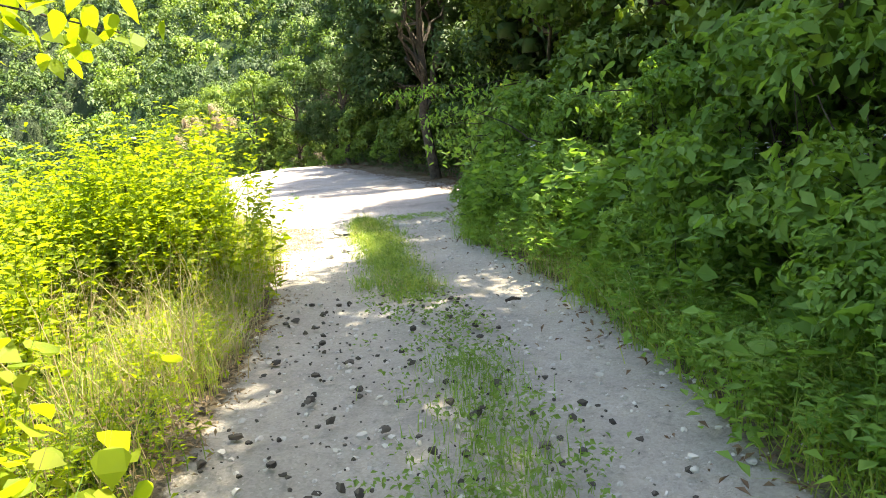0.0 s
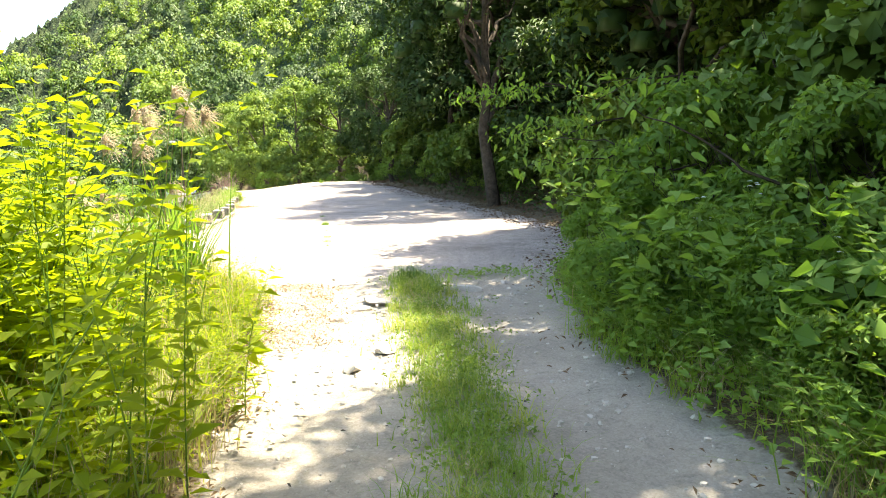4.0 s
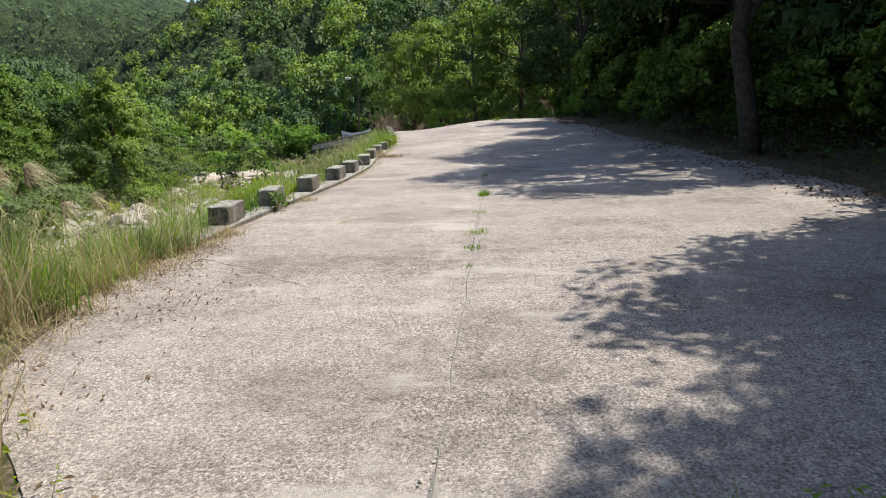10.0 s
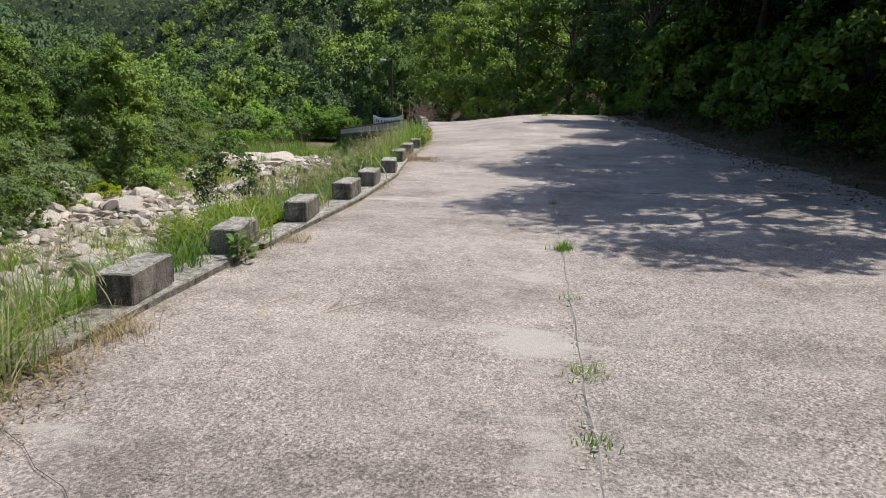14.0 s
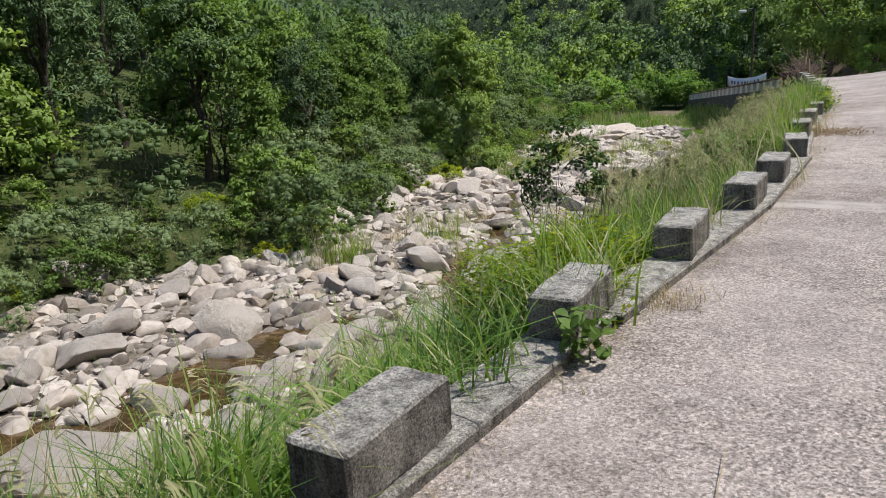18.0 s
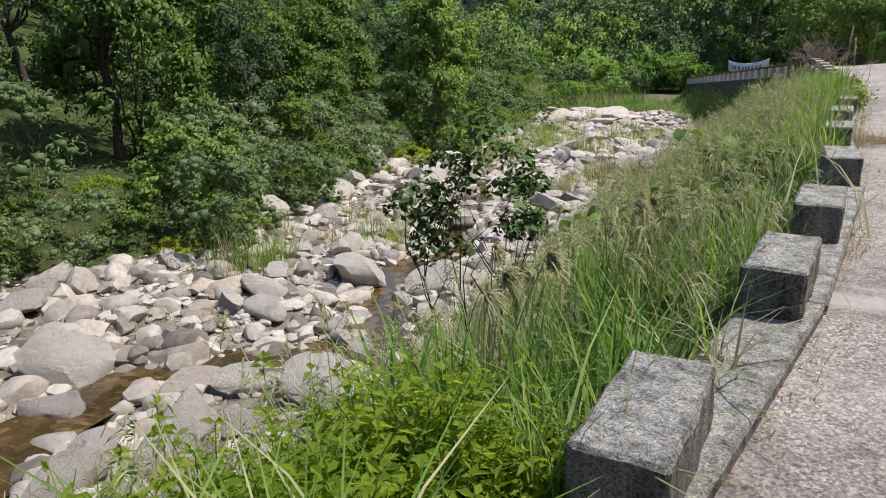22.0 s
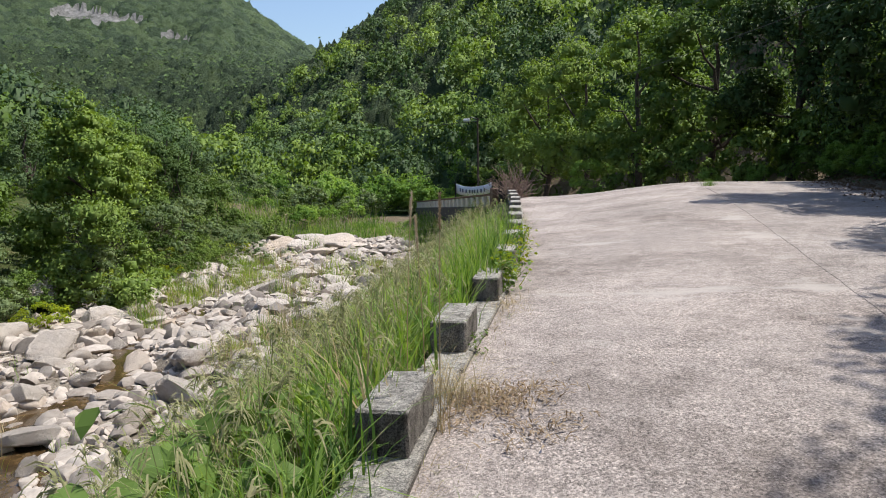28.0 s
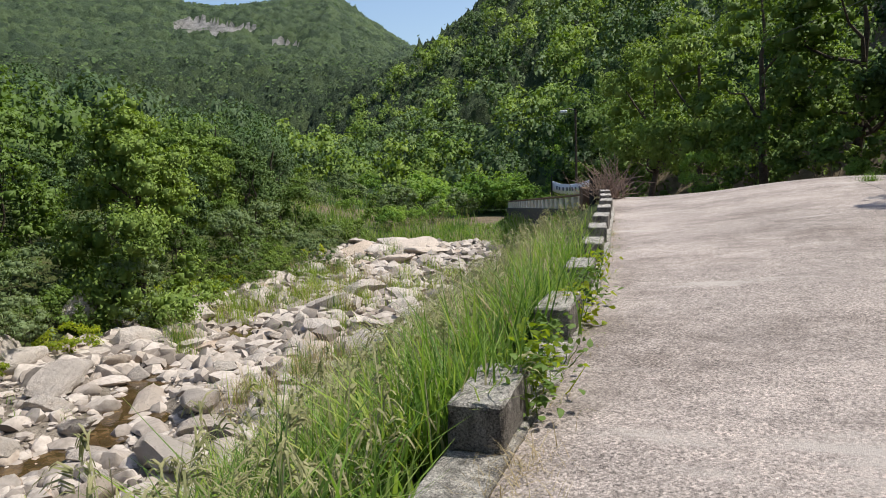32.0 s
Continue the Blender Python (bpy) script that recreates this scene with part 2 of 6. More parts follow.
M_PLUME = mat_leaf("grass_plume", (0.45, 0.35, 0.25), (0.58, 0.47, 0.35), (0.70, 0.60, 0.48), 0.4, 0.8, (1, 1, 0.95))
M_FLOWER = mat_leaf("white_petal", (0.7, 0.7, 0.66), (0.78, 0.78, 0.74), (0.8, 0.8, 0.76), 0.3, 0.7, (1, 1, 1))
M_LITTER = mat_leaf("dead_leaf", (0.10, 0.06, 0.035), (0.19, 0.12, 0.07), (0.30, 0.21, 0.13), 0.1, 0.9, (1, 1, 1))
M_LITTER_DRY = mat_leaf("dry_litter", (0.20, 0.135, 0.08), (0.34, 0.25, 0.155), (0.48, 0.38, 0.26), 0.15, 0.9, (1, 1, 1))
M_CLOD = mat_leaf("dark_clod", (0.05, 0.042, 0.034), (0.09, 0.075, 0.06), (0.15, 0.125, 0.10), 0.0, 0.95, (1, 1, 1))


def mat_canopy():
    k = Mat("far_forest_canopy", 0.8, 0, 0.2)
    w = k.world_co()
    at = k.t.nodes.new("ShaderNodeAttribute")
    at.attribute_name = "tone"
    f = k.math("ADD", k.math("MULTIPLY", at.outputs["Fac"], 0.45), k.math("MULTIPLY", k.noise(0.7, 8, 0.85, w), 0.6))
    k.color(k.ramp(f, (0.2, (0.034, 0.056, 0.03)), (0.5, (0.062, 0.094, 0.044)), (0.8, (0.105, 0.145, 0.06))))
    return k.bump(k.noise(0.6, 8, 0.85, w), 1.0, 2.6).m


M_CANOPY = mat_canopy()


def mat_cliff():
    k = Mat("pale_granite_cliff", 0.9, 0, 0.2)
    w = k.world_co()
    k.color(k.ramp(k.noise(0.06, 8, 0.8, w), (0.36, (0.07, 0.085, 0.055)), (0.47, (0.25, 0.235, 0.22)), (0.65, (0.42, 0.395, 0.37))))
    return k.bump(k.noise(0.12, 8, 0.8, w), 1.0, 4.0).m


M_CLIFF = mat_cliff()


def mat_bark():
    k = Mat("bark", 0.95, 0, 0.1)
    k.color(k.ramp(k.noise(9, 6, 0.7), (0.3, (0.035, 0.028, 0.022)), (0.7, (0.13, 0.105, 0.085))))
    return k.bump(k.noise(22, 5, 0.7), 0.8, 0.03).m


M_BARK = mat_bark()


def mat_ground():
    """Leaf-strewn soil, sandy track, stream gravel, far forest and bare cliff, each by its zone."""
    k = Mat("ground_earth", 0.95, 0, 0.12)
    w = k.world_co()

    def zone(name, lo=0.45, hi=0.55, wob=0.5, scale=5.0):
        at = k.t.nodes.new("ShaderNodeAttribute")
        at.attribute_name = name
        v = k.math("ADD", at.outputs["Fac"], k.math("MULTIPLY", k.math("SUBTRACT", k.noise(scale, 5, 0.7, w), 0.5), wob))
        return k.ramp(v, (lo, (0, 0, 0)), (hi, (1, 1, 1)))

    soil = k.ramp(k.noise(1.6, 6, 0.7, w), (0.3, (0.06, 0.048, 0.032)), (0.5, (0.12, 0.095, 0.065)), (0.72, (0.21, 0.17, 0.12)))
    soil = k.mix(k.ramp(k.noise(30, 3, 0.7, w), (0.42, (0, 0, 0)), (0.62, (0.6, 0.6, 0.6))), soil, (0.27, 0.21, 0.14))
    dirt = k.ramp(k.noise(0.9, 6, 0.65, w), (0.3, (0.31, 0.268, 0.225)), (0.55, (0.42, 0.37, 0.315)), (0.75, (0.50, 0.45, 0.39)))
    dirt = k.mix(k.ramp(k.noise(11, 6, 0.75, w), (0.52, (0, 0, 0)), (0.66, (0.7, 0.7, 0.7))), dirt, (0.24, 0.215, 0.18))
    dirt = k.mix(0.22, dirt, k.ramp(k.voro(70, "Color", w), (0, (0.14, 0.125, 0.11)), (1, (0.6, 0.55, 0.5))))
    # gravel kept dark: wet stone, plus gap shade between boulders put into colour
    cell = k.ramp(k.voro(9, "Color", w), (0, (0.06, 0.048, 0.037)), (0.5, (0.16, 0.133, 0.105)), (1, (0.32, 0.272, 0.222)))
    fine = k.ramp(k.voro(34, "Color", w), (0, (0.12, 0.10, 0.08)), (1, (0.38, 0.325, 0.265)))
    gravel = k.mix(k.ramp(k.noise(1.2, 4, 0.6, w), (0.4, (0, 0, 0)), (0.6, (1, 1, 1))), cell, fine)
    # far forest floor: dark olive painted to act as shade between the crowns
    forest = k.ramp(k.noise(0.09, 8, 0.75, w), (0.32, (0.022, 0.038, 0.018)), (0.5, (0.036, 0.06, 0.026)), (0.68, (0.06, 0.09, 0.035)))
    cliff = k.ramp(k.noise(0.05, 7, 0.75, w), (0.42, (0.08, 0.10, 0.06)), (0.5, (0.28, 0.255, 0.235)), (0.7, (0.40, 0.37, 0.345)))
    turf = k.ramp(k.noise(3.0, 6, 0.7, w), (0.3, (0.03, 0.042, 0.014)), (0.5, (0.06, 0.08, 0.025)), (0.7, (0.12, 0.11, 0.05)))
    c = k.mix(zone("turf", 0.4, 0.7), soil, turf)
    c = k.mix(zone("track"), c, dirt)
    c = k.mix(zone("gravel", 0.42, 0.6, 0.9, 2.0), c, gravel)
    c = k.mix(zone("forest", 0.45, 0.55, 0.1), c, forest)
    c = k.mix(zone("cliff", 0.4, 0.6, 1.2, 0.03), c, cliff)
    k.color(c)
    return k.bump(k.math("ADD", k.noise(22, 6, 0.75, w), k.math("MULTIPLY", k.voro(13, "Distance", w), 0.5)), 0.8, 0.045).m


def mat_water():
    """Shallow water: the brown stones of the bottom show through a glossy skin."""
    k = Mat("shallow_brown_water", 0.06, 0, 0.32)
    w = k.world_co()
    c = k.ramp(k.voro(7.0, "Color", w), (0, (0.045, 0.026, 0.01)), (0.5, (0.10, 0.06, 0.025)), (1, (0.19, 0.125, 0.06)))
    k.color(k.mix(k.ramp(k.noise(1.6, 5, 0.65, w), (0.38, (0, 0, 0)), (0.62, (0.85, 0.85, 0.85))), c, (0.038, 0.024, 0.011)))
    return k.bump(k.noise(9, 3, 0.5, w), 0.18, 0.03).m


def mat_plain(name, c, rough=0.7, metal=0.0, var=0.25):
    k = Mat(name, rough, metal, 0.3)
    k.color(k.mix(var, c, k.ramp(k.noise(6, 5, 0.7), (0.3, tuple(v * 0.5 for v in c)), (0.7, c)), "MIX"))
    return k.bump(k.noise(40, 4), 0.2, 0.01).m


M_GROUND, M_WATER = mat_ground(), mat_water()
M_BANNER = mat_plain("white_banner_cloth", (0.72, 0.73, 0.78), 0.7)
M_INK = mat_plain("dark_banner_ink", (0.12, 0.13, 0.2), 0.7)
M_BLACK = mat_plain("black_painted_steel", (0.03, 0.03, 0.033), 0.5, 0.3)
M_WHITE = mat_plain("white_paint", (0.75, 0.75, 0.73), 0.6)
M_WIRE = mat_plain("dark_cable", (0.05, 0.05, 0.05), 0.6)


# ---- mesh helpers ----
RNG = np.random.default_rng(11)


def mesh_of(name, verts, faces, mats, index=None, smooth=False, normals=None):
    """A mesh from vertex rows and equal-sided face rows."""
    verts, faces = np.asarray(verts, np.float32), np.asarray(faces, np.int32)
    me = bpy.data.meshes.new(name)
    nf, k = faces.shape
    me.vertices.add(len(verts))
    me.vertices.foreach_set("co", verts.ravel())
    me.loops.add(nf * k)
    me.loops.foreach_set("vertex_index", faces.ravel())
    me.polygons.add(nf)
    me.polygons.foreach_set("loop_start", np.arange(0, nf * k, k, dtype=np.int32))
    for m in mats if isinstance(mats, (list, tuple)) else [mats]:
        me.materials.append(m)
    if index is not None:
        me.polygons.foreach_set("material_index", np.asarray(index, np.int32))
    me.polygons.foreach_set("use_smooth", np.full(nf, smooth))
    me.update(calc_edges=True)
    if normals is not None:
        me.polygons.foreach_set("use_smooth", np.full(nf, True))
        me.normals_split_custom_set_from_vertices(np.asarray(normals, np.float32))
    return me


def part(name, bm, material, parent, label=""):
    """Links a bmesh, or a finished mesh, as one mesh object under a thing."""
    if isinstance(bm, bmesh.types.BMesh):
        me = bpy.data.meshes.new(name)
        bm.to_mesh(me)
        bm.free()
        me.materials.append(material)
    else:
        me = bm
    ob = new(name, me)
    ob.parent = parent
    return tagged(ob, label)


def sm(a, b, v):
    u = np.clip((np.asarray(v, float) - a) / (b - a), 0, 1)
    return u * u * (3 - 2 * u)


_w = np.random.default_rng(5)
WAVES = [(_w.uniform(-1, 1, 2), _w.uniform(0, 6.28)) for _ in range(9)]


def bumps(x, y, scale):
    """Soft uneven ground, about -1 to 1."""
    s = 0
    for i, (d, p) in enumerate(WAVES):
        s = s + np.sin((x * d[0] + y * d[1]) * scale * (1 + 0.45 * i) + p + 1.7 * np.sin((x * d[1] - y * d[0]) * scale * 0.6 + i))
    return s / 5


# ---- plan ----
def block_x(y):
    """Outer face of the row of kerb blocks."""
    return np.interp(y, (17, 21.1, 22.8, 24.4, 25.9, 27.8, 29.5, 31.4, 33.3, 35.3, 37.2, 41, 48, 54, 62, 80), (-2.8, -2.76, -2.70, -2.58, -2.50, -2.50, -2.56, -2.77, -2.92, -3.02, -3.16, -3.65, -4.75, -5.9, -9.1, -16.9))


def edge_left(y):
    """Left limit of the walked surface."""
    a = np.interp(y, (-12, 2, 4.4, 6.4, 11.2, 13.2, 13.9, 14.6, 15.7, 17.2), (-1.3, -0.75, -0.4, -0.12, -0.08, -0.2, -0.5, -1.0, -2.0, -2.36))
    return np.where(np.asarray(y) > 17.2, block_x(y) + 0.36, a)


def edge_right(y):
    return np.interp(y, (-12, 2.3, 4.1, 6.3, 10.5, 11.8, 14.5, 15.6, 18, 23.5, 31, 38, 45, 52, 60, 80), (1.0, 2.0, 2.45, 2.8, 2.95, 3.25, 4.0, 5.2, 6.3, 6.6, 6.3, 5.2, 4.5, 5.0, 5.5, 2.0))


def bed_z(y):
    return np.interp(y, (-40, 14, 24, 30, 40, 50, 65, 90), (-1.2, -2.2, -2.75, -3.1, -3.4, -3.7, -4.0, -4.4))


def bed_left(y):
    return np.interp(y, (-40, 10, 20, 25, 28.5, 32.5, 37.5, 43, 50, 58, 63, 71, 80, 110), (-12, -13.5, -15, -16.3, -16.2, -14.9, -17.0, -18.7, -20.4, -21.5, -23.3, -25.4, -27.2, -36))


def road_z(y):
    return -0.10 * np.clip(np.asarray(y, float) - 53.5, 0, 32)


def crown(x, y):
    """Rise of the road towards its crest, away from the stream side."""
    return 0.5 * sm(27, 48, y) * sm(-4.5, 1.0, x)


def channel_x(y):
    """Line of the running water."""
    return np.interp(y, (10, 20, 25, 27, 28.5, 30, 32, 36, 45, 60, 72), (-9.0, -9.8, -10.3, -9.9, -9.4, -8.9, -9.6, -11.2, -15.0, -20.0, -24.0)) + 0.5 * np.sin(np.asarray(y) * 1.1)


def height(x, y):
    """The lie of the land."""
    x, y = np.asarray(x, float), np.asarray(y, float)
    el, er, bl, zb = edge_left(y), edge_right(y), bed_left(y), bed_z(y)
    flat = np.interp(y, (-40, 5, 13, 17.5, 19), (3.4, 2.6, 1.6, 0.4, 0.22))
    wide = np.interp(y, (-40, 12, 20, 30, 48, 56, 63, 80), (7.0, 5.0, 4.2, 4.6, 6.0, 3.8, 2.2, 2.5))
    d = el - x - flat
    u = np.clip(d / wide, 0, 1)
    fall = 0.55 * u + 0.45 * sm(0, 1, u)
    z = (road_z(y) + crown(x, y)) * (1 - fall) + zb * fall
    z = z + np.where(d > 0, 0.10 * bumps(x, y, 1.3) * np.clip(d, 0, 1), 0)
    dx = x - channel_x(y)
    z = z - 0.34 * np.exp(-(dx / 1.25) ** 2) * sm(8, 14, y) * (1 - sm(70, 80, y))
    # far bank and the wooded hill beyond the stream
    h = bl - x
    z = z + np.where(h > 0, 1.1 * sm(0, 2.5, h) + 0.30 * np.clip(h - 2.5, 0, 40) + 0.42 * np.clip(h - 42, 0, 160), 0) * np.interp(y, (-100, 36, 75, 130, 220), (1, 1, 0.6, 0.3, 0.1))
    # wooded slope right of the road
    r = x - er
    z = z + np.where(r > 0, 0.12 * sm(0, 0.6, r) + 0.42 * np.clip(r - 1.2, 0, 60), 0) * np.interp(y, (-60, 9, 14, 24, 40, 60), (1, 1, 0.5, 0.5, 1, 1))
    # hill that closes the valley on the right
    s = (x + 16) * 0.69 + (y - 95) * 0.73
    # valley head and the high mountain
    dist = np.hypot(x, y)
    az = np.degrees(np.arctan2(-x, np.maximum(y, 1e-3)))
    z = z + 0.80 * np.clip(s, 0, 60) * sm(60, 92, y) * (1 - sm(190, 290, dist) * sm(12, 22, az))
    z = z + np.where(y > 0, 44 * sm(170, 420, dist), 0) * sm(8, 22, az)
    top = np.interp(az, (0, 15, 20, 25, 28, 31, 34, 38, 45, 60, 90), (10, 20, 40, 75, 104, 132, 128, 124, 128, 135, 60))
    z = z + np.where(y > 0, (top + 7 * bumps(x, y, 0.012)) * sm(430, 900, dist), 0)
    z = z + np.where(dist > 110, 3.0 * bumps(x, y, 0.03) * sm(110, 200, dist), 0)
    return z


def gapped(lo, a, b, hi, fine, n):
    mid = np.arange(a, b, fine)
    out = np.geomspace(1, hi - b + 1, n) - 1
    inn = np.geomspace(1, a - lo + 1, n) - 1
    return np.concatenate([(a - inn)[:0:-1], mid, b + out])


def build_ground():
    xs, ys = gapped(-1600, -26, 9, 1600, 0.28, 60), gapped(-400, -4, 62, 1800, 0.3, 74)
    X, Y = np.meshgrid(xs, ys)
    Z = height(X, Y)
    el, er, bl = edge_left(Y), edge_right(Y), bed_left(Y)
    ring = (X > el - 0.25) & (X < er + 0.25) & (Y > 13.4) & (Y < 77)
    inner = (X > el + 0.5) & (X < er - 0.5) & (Y > 14.9) & (Y < 76)
    Z = np.where(ring, Z - 0.016, Z)
    Z = np.where(inner, Z - 0.12, Z)
    track = (Y <= 14.2) & ~ring
    ruts = 0.02 * bumps(X, Y, 3.0) + 0.012 * bumps(X, Y, 9.0)
    rut = -0.04 * (np.exp(-((X - el - 0.75) / 0.5) ** 2) + np.exp(-((X - er + 0.75) / 0.5) ** 2))
    Z = np.where(track & (X > el - 0.3) & (X < er + 0.3), Z - 0.02 + ruts + rut, Z)
    nx = len(xs)
    i = (np.arange(len(ys) - 1)[:, None] * nx + np.arange(nx - 1)).ravel()
    F = np.stack([i, i + 1, i + nx + 1, i + nx], 1)
    me = mesh_of("ground", np.stack([X, Y, Z], -1).reshape(-1, 3), F, M_GROUND, None, True)
    dist = np.hypot(X, Y)
    az = np.degrees(np.arctan2(-X, np.maximum(Y, 1e-3)))
    el_deg = np.degrees(np.arctan2(height(X, Y), dist))
    shore = edge_left(Y) - np.interp(Y, (10, 16, 20, 40, 60), (6.5, 5.0, 4.2, 6.0, 7.0))
    zones = {
        "track": sm(-0.35, 0.35, X - el) * sm(-0.45, 0.35, er - X) * (Y < 14.6),
        "gravel": sm(-0.8, 0.6, shore - X) * sm(-0.8, 0.6, X - bl) * sm(-46, -36, Y) * (1 - sm(64, 72, Y)),
        "turf": (X < el - 0.2) * 0.75 * (1 - sm(80, 100, dist)) + 0.0 * X,
        "forest": sm(85, 105, dist),
        "cliff": np.where(dist > 500, np.exp(-((az - 39.5) / 2.6) ** 2) * np.exp(-((el_deg - 9.65) / 0.5) ** 2) + 0.8 * np.exp(-((az - 34) / 1.0) ** 2) * np.exp(-((el_deg - 8.3) / 0.35) ** 2), 0),
    }
    for key, v in zones.items():
        at = me.attributes.new(key, "FLOAT", "POINT")
        at.data.foreach_set("value", np.asarray(v, np.float32).ravel())
    return tagged(new("ground", me), "uneven earth with sandy track, pale stream gravel and wooded hills", "ground", kind="structure")


build_ground()


# ---- concrete road ----
def strip(name, xa, xb, ys, top, depth, mat):
    """A slab between two edge functions of y, with real thickness."""
    ys = np.asarray(ys)
    n, across = len(ys), 9
    V, F = [], []
    for j, y in enumerate(ys):
        a, b = float(xa(y)), float(xb(y))
        zt = float(road_z(y)) + top - 0.035 * (1 - float(sm(14.0, 14.7, y)))
        near = max(0.0, 1 - (y - 14) / 1.2)
        for k in range(across):
            x = a + (b - a) * k / (across - 1)
            V.append((x, y + near * (0.22 * float(bumps(x, 3.0, 1.7)) + 0.10 * float(bumps(x, 9.0, 5.0))), zt + 0.006 * float(bumps(x, y, 1.1)) + float(crown(x, y))))
        V.append((b, y, zt - depth + float(crown(b, y))))
        V.append((a, y, zt - depth + float(crown(a, y))))
    w = across + 2
    for j in range(n - 1):
        for k in range(w):
            F.append((j * w + k, j * w + (k + 1) % w, (j + 1) * w + (k + 1) % w, (j + 1) * w + k))
    me = mesh_of(name, V, F, mat)
    bm = bmesh.new()
    bm.from_mesh(me)
    for j in (0, n - 1):
        bm.verts.ensure_lookup_table()
        bm.faces.new([bm.verts[j * w + k] for k in range(w)])
    bmesh.ops.recalc_face_normals(bm, faces=bm.faces)
    bm.to_mesh(me)
    bm.free()
    return new(name, me)



SEAM = 0.725
rows_y = np.concatenate([np.arange(14.0, 40, 0.25), np.arange(40, 78, 1.0)])
road = tagged(new("road"), "worn pinkish grey exposed-aggregate concrete road in two lanes", "road", kind="structure")


def ragged(y, a):
    return a + 0.05 * np.sin(y * 7.3) * np.sin(y * 2.1) + 0.03 * np.sin(y * 17.0)


lane_a = strip("slab", lambda y: ragged(y, np.minimum(edge_left(y) - (0.06 if y > 17.3 else 0.0), 0.4)), lambda y: SEAM - (0.001 if y < 33 else -0.001) + 0.012 * math.sin(y * 5) * math.sin(y * 1.7), rows_y, 0.0, 0.10, M_ROAD)
lane_b = strip("slab", lambda y: SEAM + (0.002 if y < 33 else 0.002) + 0.012 * math.sin(y * 5) * math.sin(y * 1.7), lambda y: ragged(y, edge_right(y)) + 0.16 * math.sin(y * 1.3 + 0.8) * math.sin(y * 0.37) + 0.1 * math.sin(y * 4.1), rows_y[1:], 0.005, 0.10, M_ROAD_GREY)
for s_ in (lane_a, lane_b):
    s_.parent = road


# ---- kerb with blocks ----
def box_mesh(name, sx, sy, sz, mat, bevel=0.012, rough=0.006, seed=0):
    """A weathered block with chipped, rounded edges; base at z = 0."""
    bm = bmesh.new()
    bmesh.ops.create_cube(bm, size=1.0)
    bmesh.ops.scale(bm, vec=(sx, sy, sz), verts=bm.verts)
    bmesh.ops.translate(bm, vec=(0, 0, sz / 2), verts=bm.verts)
    bmesh.ops.bevel(bm, geom=bm.edges[:], offset=bevel, segments=1, affect="EDGES")
    bmesh.ops.subdivide_edges(bm, edges=[e for e in bm.edges if e.calc_length() > 0.08], cuts=4, use_grid_fill=True)
    for v in bm.verts:
        v.co += Vector(noise.noise_vector(v.co * 9 + Vector((seed * 7.1, 0, 0)))) * rough + Vector(noise.noise_vector(v.co * 28 + Vector((seed * 3.3, 0, 0)))) * rough * 0.5
    me = bpy.data.meshes.new(name)
    bm.to_mesh(me)
    bm.free()
    me.materials.append(mat)
    return me


kerb = tagged(new("kerb"), "low weathered concrete kerb strip along the road edge", "kerb", kind="structure")
y0 = 19.5
k = 0
while y0 < 56:
    ln = 3.3
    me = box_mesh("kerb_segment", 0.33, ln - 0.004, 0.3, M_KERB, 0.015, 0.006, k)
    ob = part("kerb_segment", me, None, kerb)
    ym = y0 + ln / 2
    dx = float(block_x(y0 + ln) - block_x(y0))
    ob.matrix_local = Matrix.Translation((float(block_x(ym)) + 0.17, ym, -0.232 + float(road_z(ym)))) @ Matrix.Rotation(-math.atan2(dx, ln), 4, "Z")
    y0 += ln
    k += 1

BLOCKS = [(20.6, 4), (22.27, 7), (23.98, 8), (25.76, 2), (27.2, 3), (29.12, 5), (31.2, -1), (33.08, 1), (34.95, 2), (37.0, -2)] + [(38.85 + 1.8 * i, (i * 37 % 5) - 2) for i in range(9)]
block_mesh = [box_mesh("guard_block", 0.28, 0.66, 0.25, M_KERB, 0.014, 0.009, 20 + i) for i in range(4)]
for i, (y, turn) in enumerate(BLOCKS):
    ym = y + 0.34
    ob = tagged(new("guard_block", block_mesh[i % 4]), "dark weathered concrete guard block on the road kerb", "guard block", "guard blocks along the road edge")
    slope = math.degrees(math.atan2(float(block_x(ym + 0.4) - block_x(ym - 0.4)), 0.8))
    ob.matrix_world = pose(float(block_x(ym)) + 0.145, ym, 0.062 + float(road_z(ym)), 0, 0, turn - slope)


# ---- foliage builders ----
def unit(v):
    return v / np.maximum(np.linalg.norm(v, axis=1, keepdims=True), 1e-6)


def leaf_rows(c, nrm, size, ratio=0.5, fold=0.18, droop=0.0, rng=RNG):
    """Pointed leaves, one folded quad each."""
    n = len(c)
    nrm = unit(nrm)
    a = unit(np.cross(nrm, rng.normal(size=(n, 3))))
    if droop:
        a = unit(a + np.array((0, 0, -droop)))
        nrm = unit(nrm - a * np.sum(a * nrm, 1, keepdims=True))
    b = np.cross(nrm, a)
    s = np.asarray(size).reshape(-1, 1) * np.ones((n, 1))
    mid = c + a * s * 0.05
    V = np.stack([c - a * s * 0.5, mid - b * s * ratio * 0.5 + nrm * s * fold, c + a * s * 0.5, mid + b * s * ratio * 0.5 + nrm * s * fold], 1)
    return V.reshape(-1, 3), np.arange(n * 4).reshape(n, 4)


OUTLINE = np.array(((-0.5, 0.0), (-0.44, 0.30), (-0.22, 0.5), (0.12, 0.36), (0.5, 0.0), (0.12, -0.36), (-0.22, -0.5), (-0.44, -0.30)))


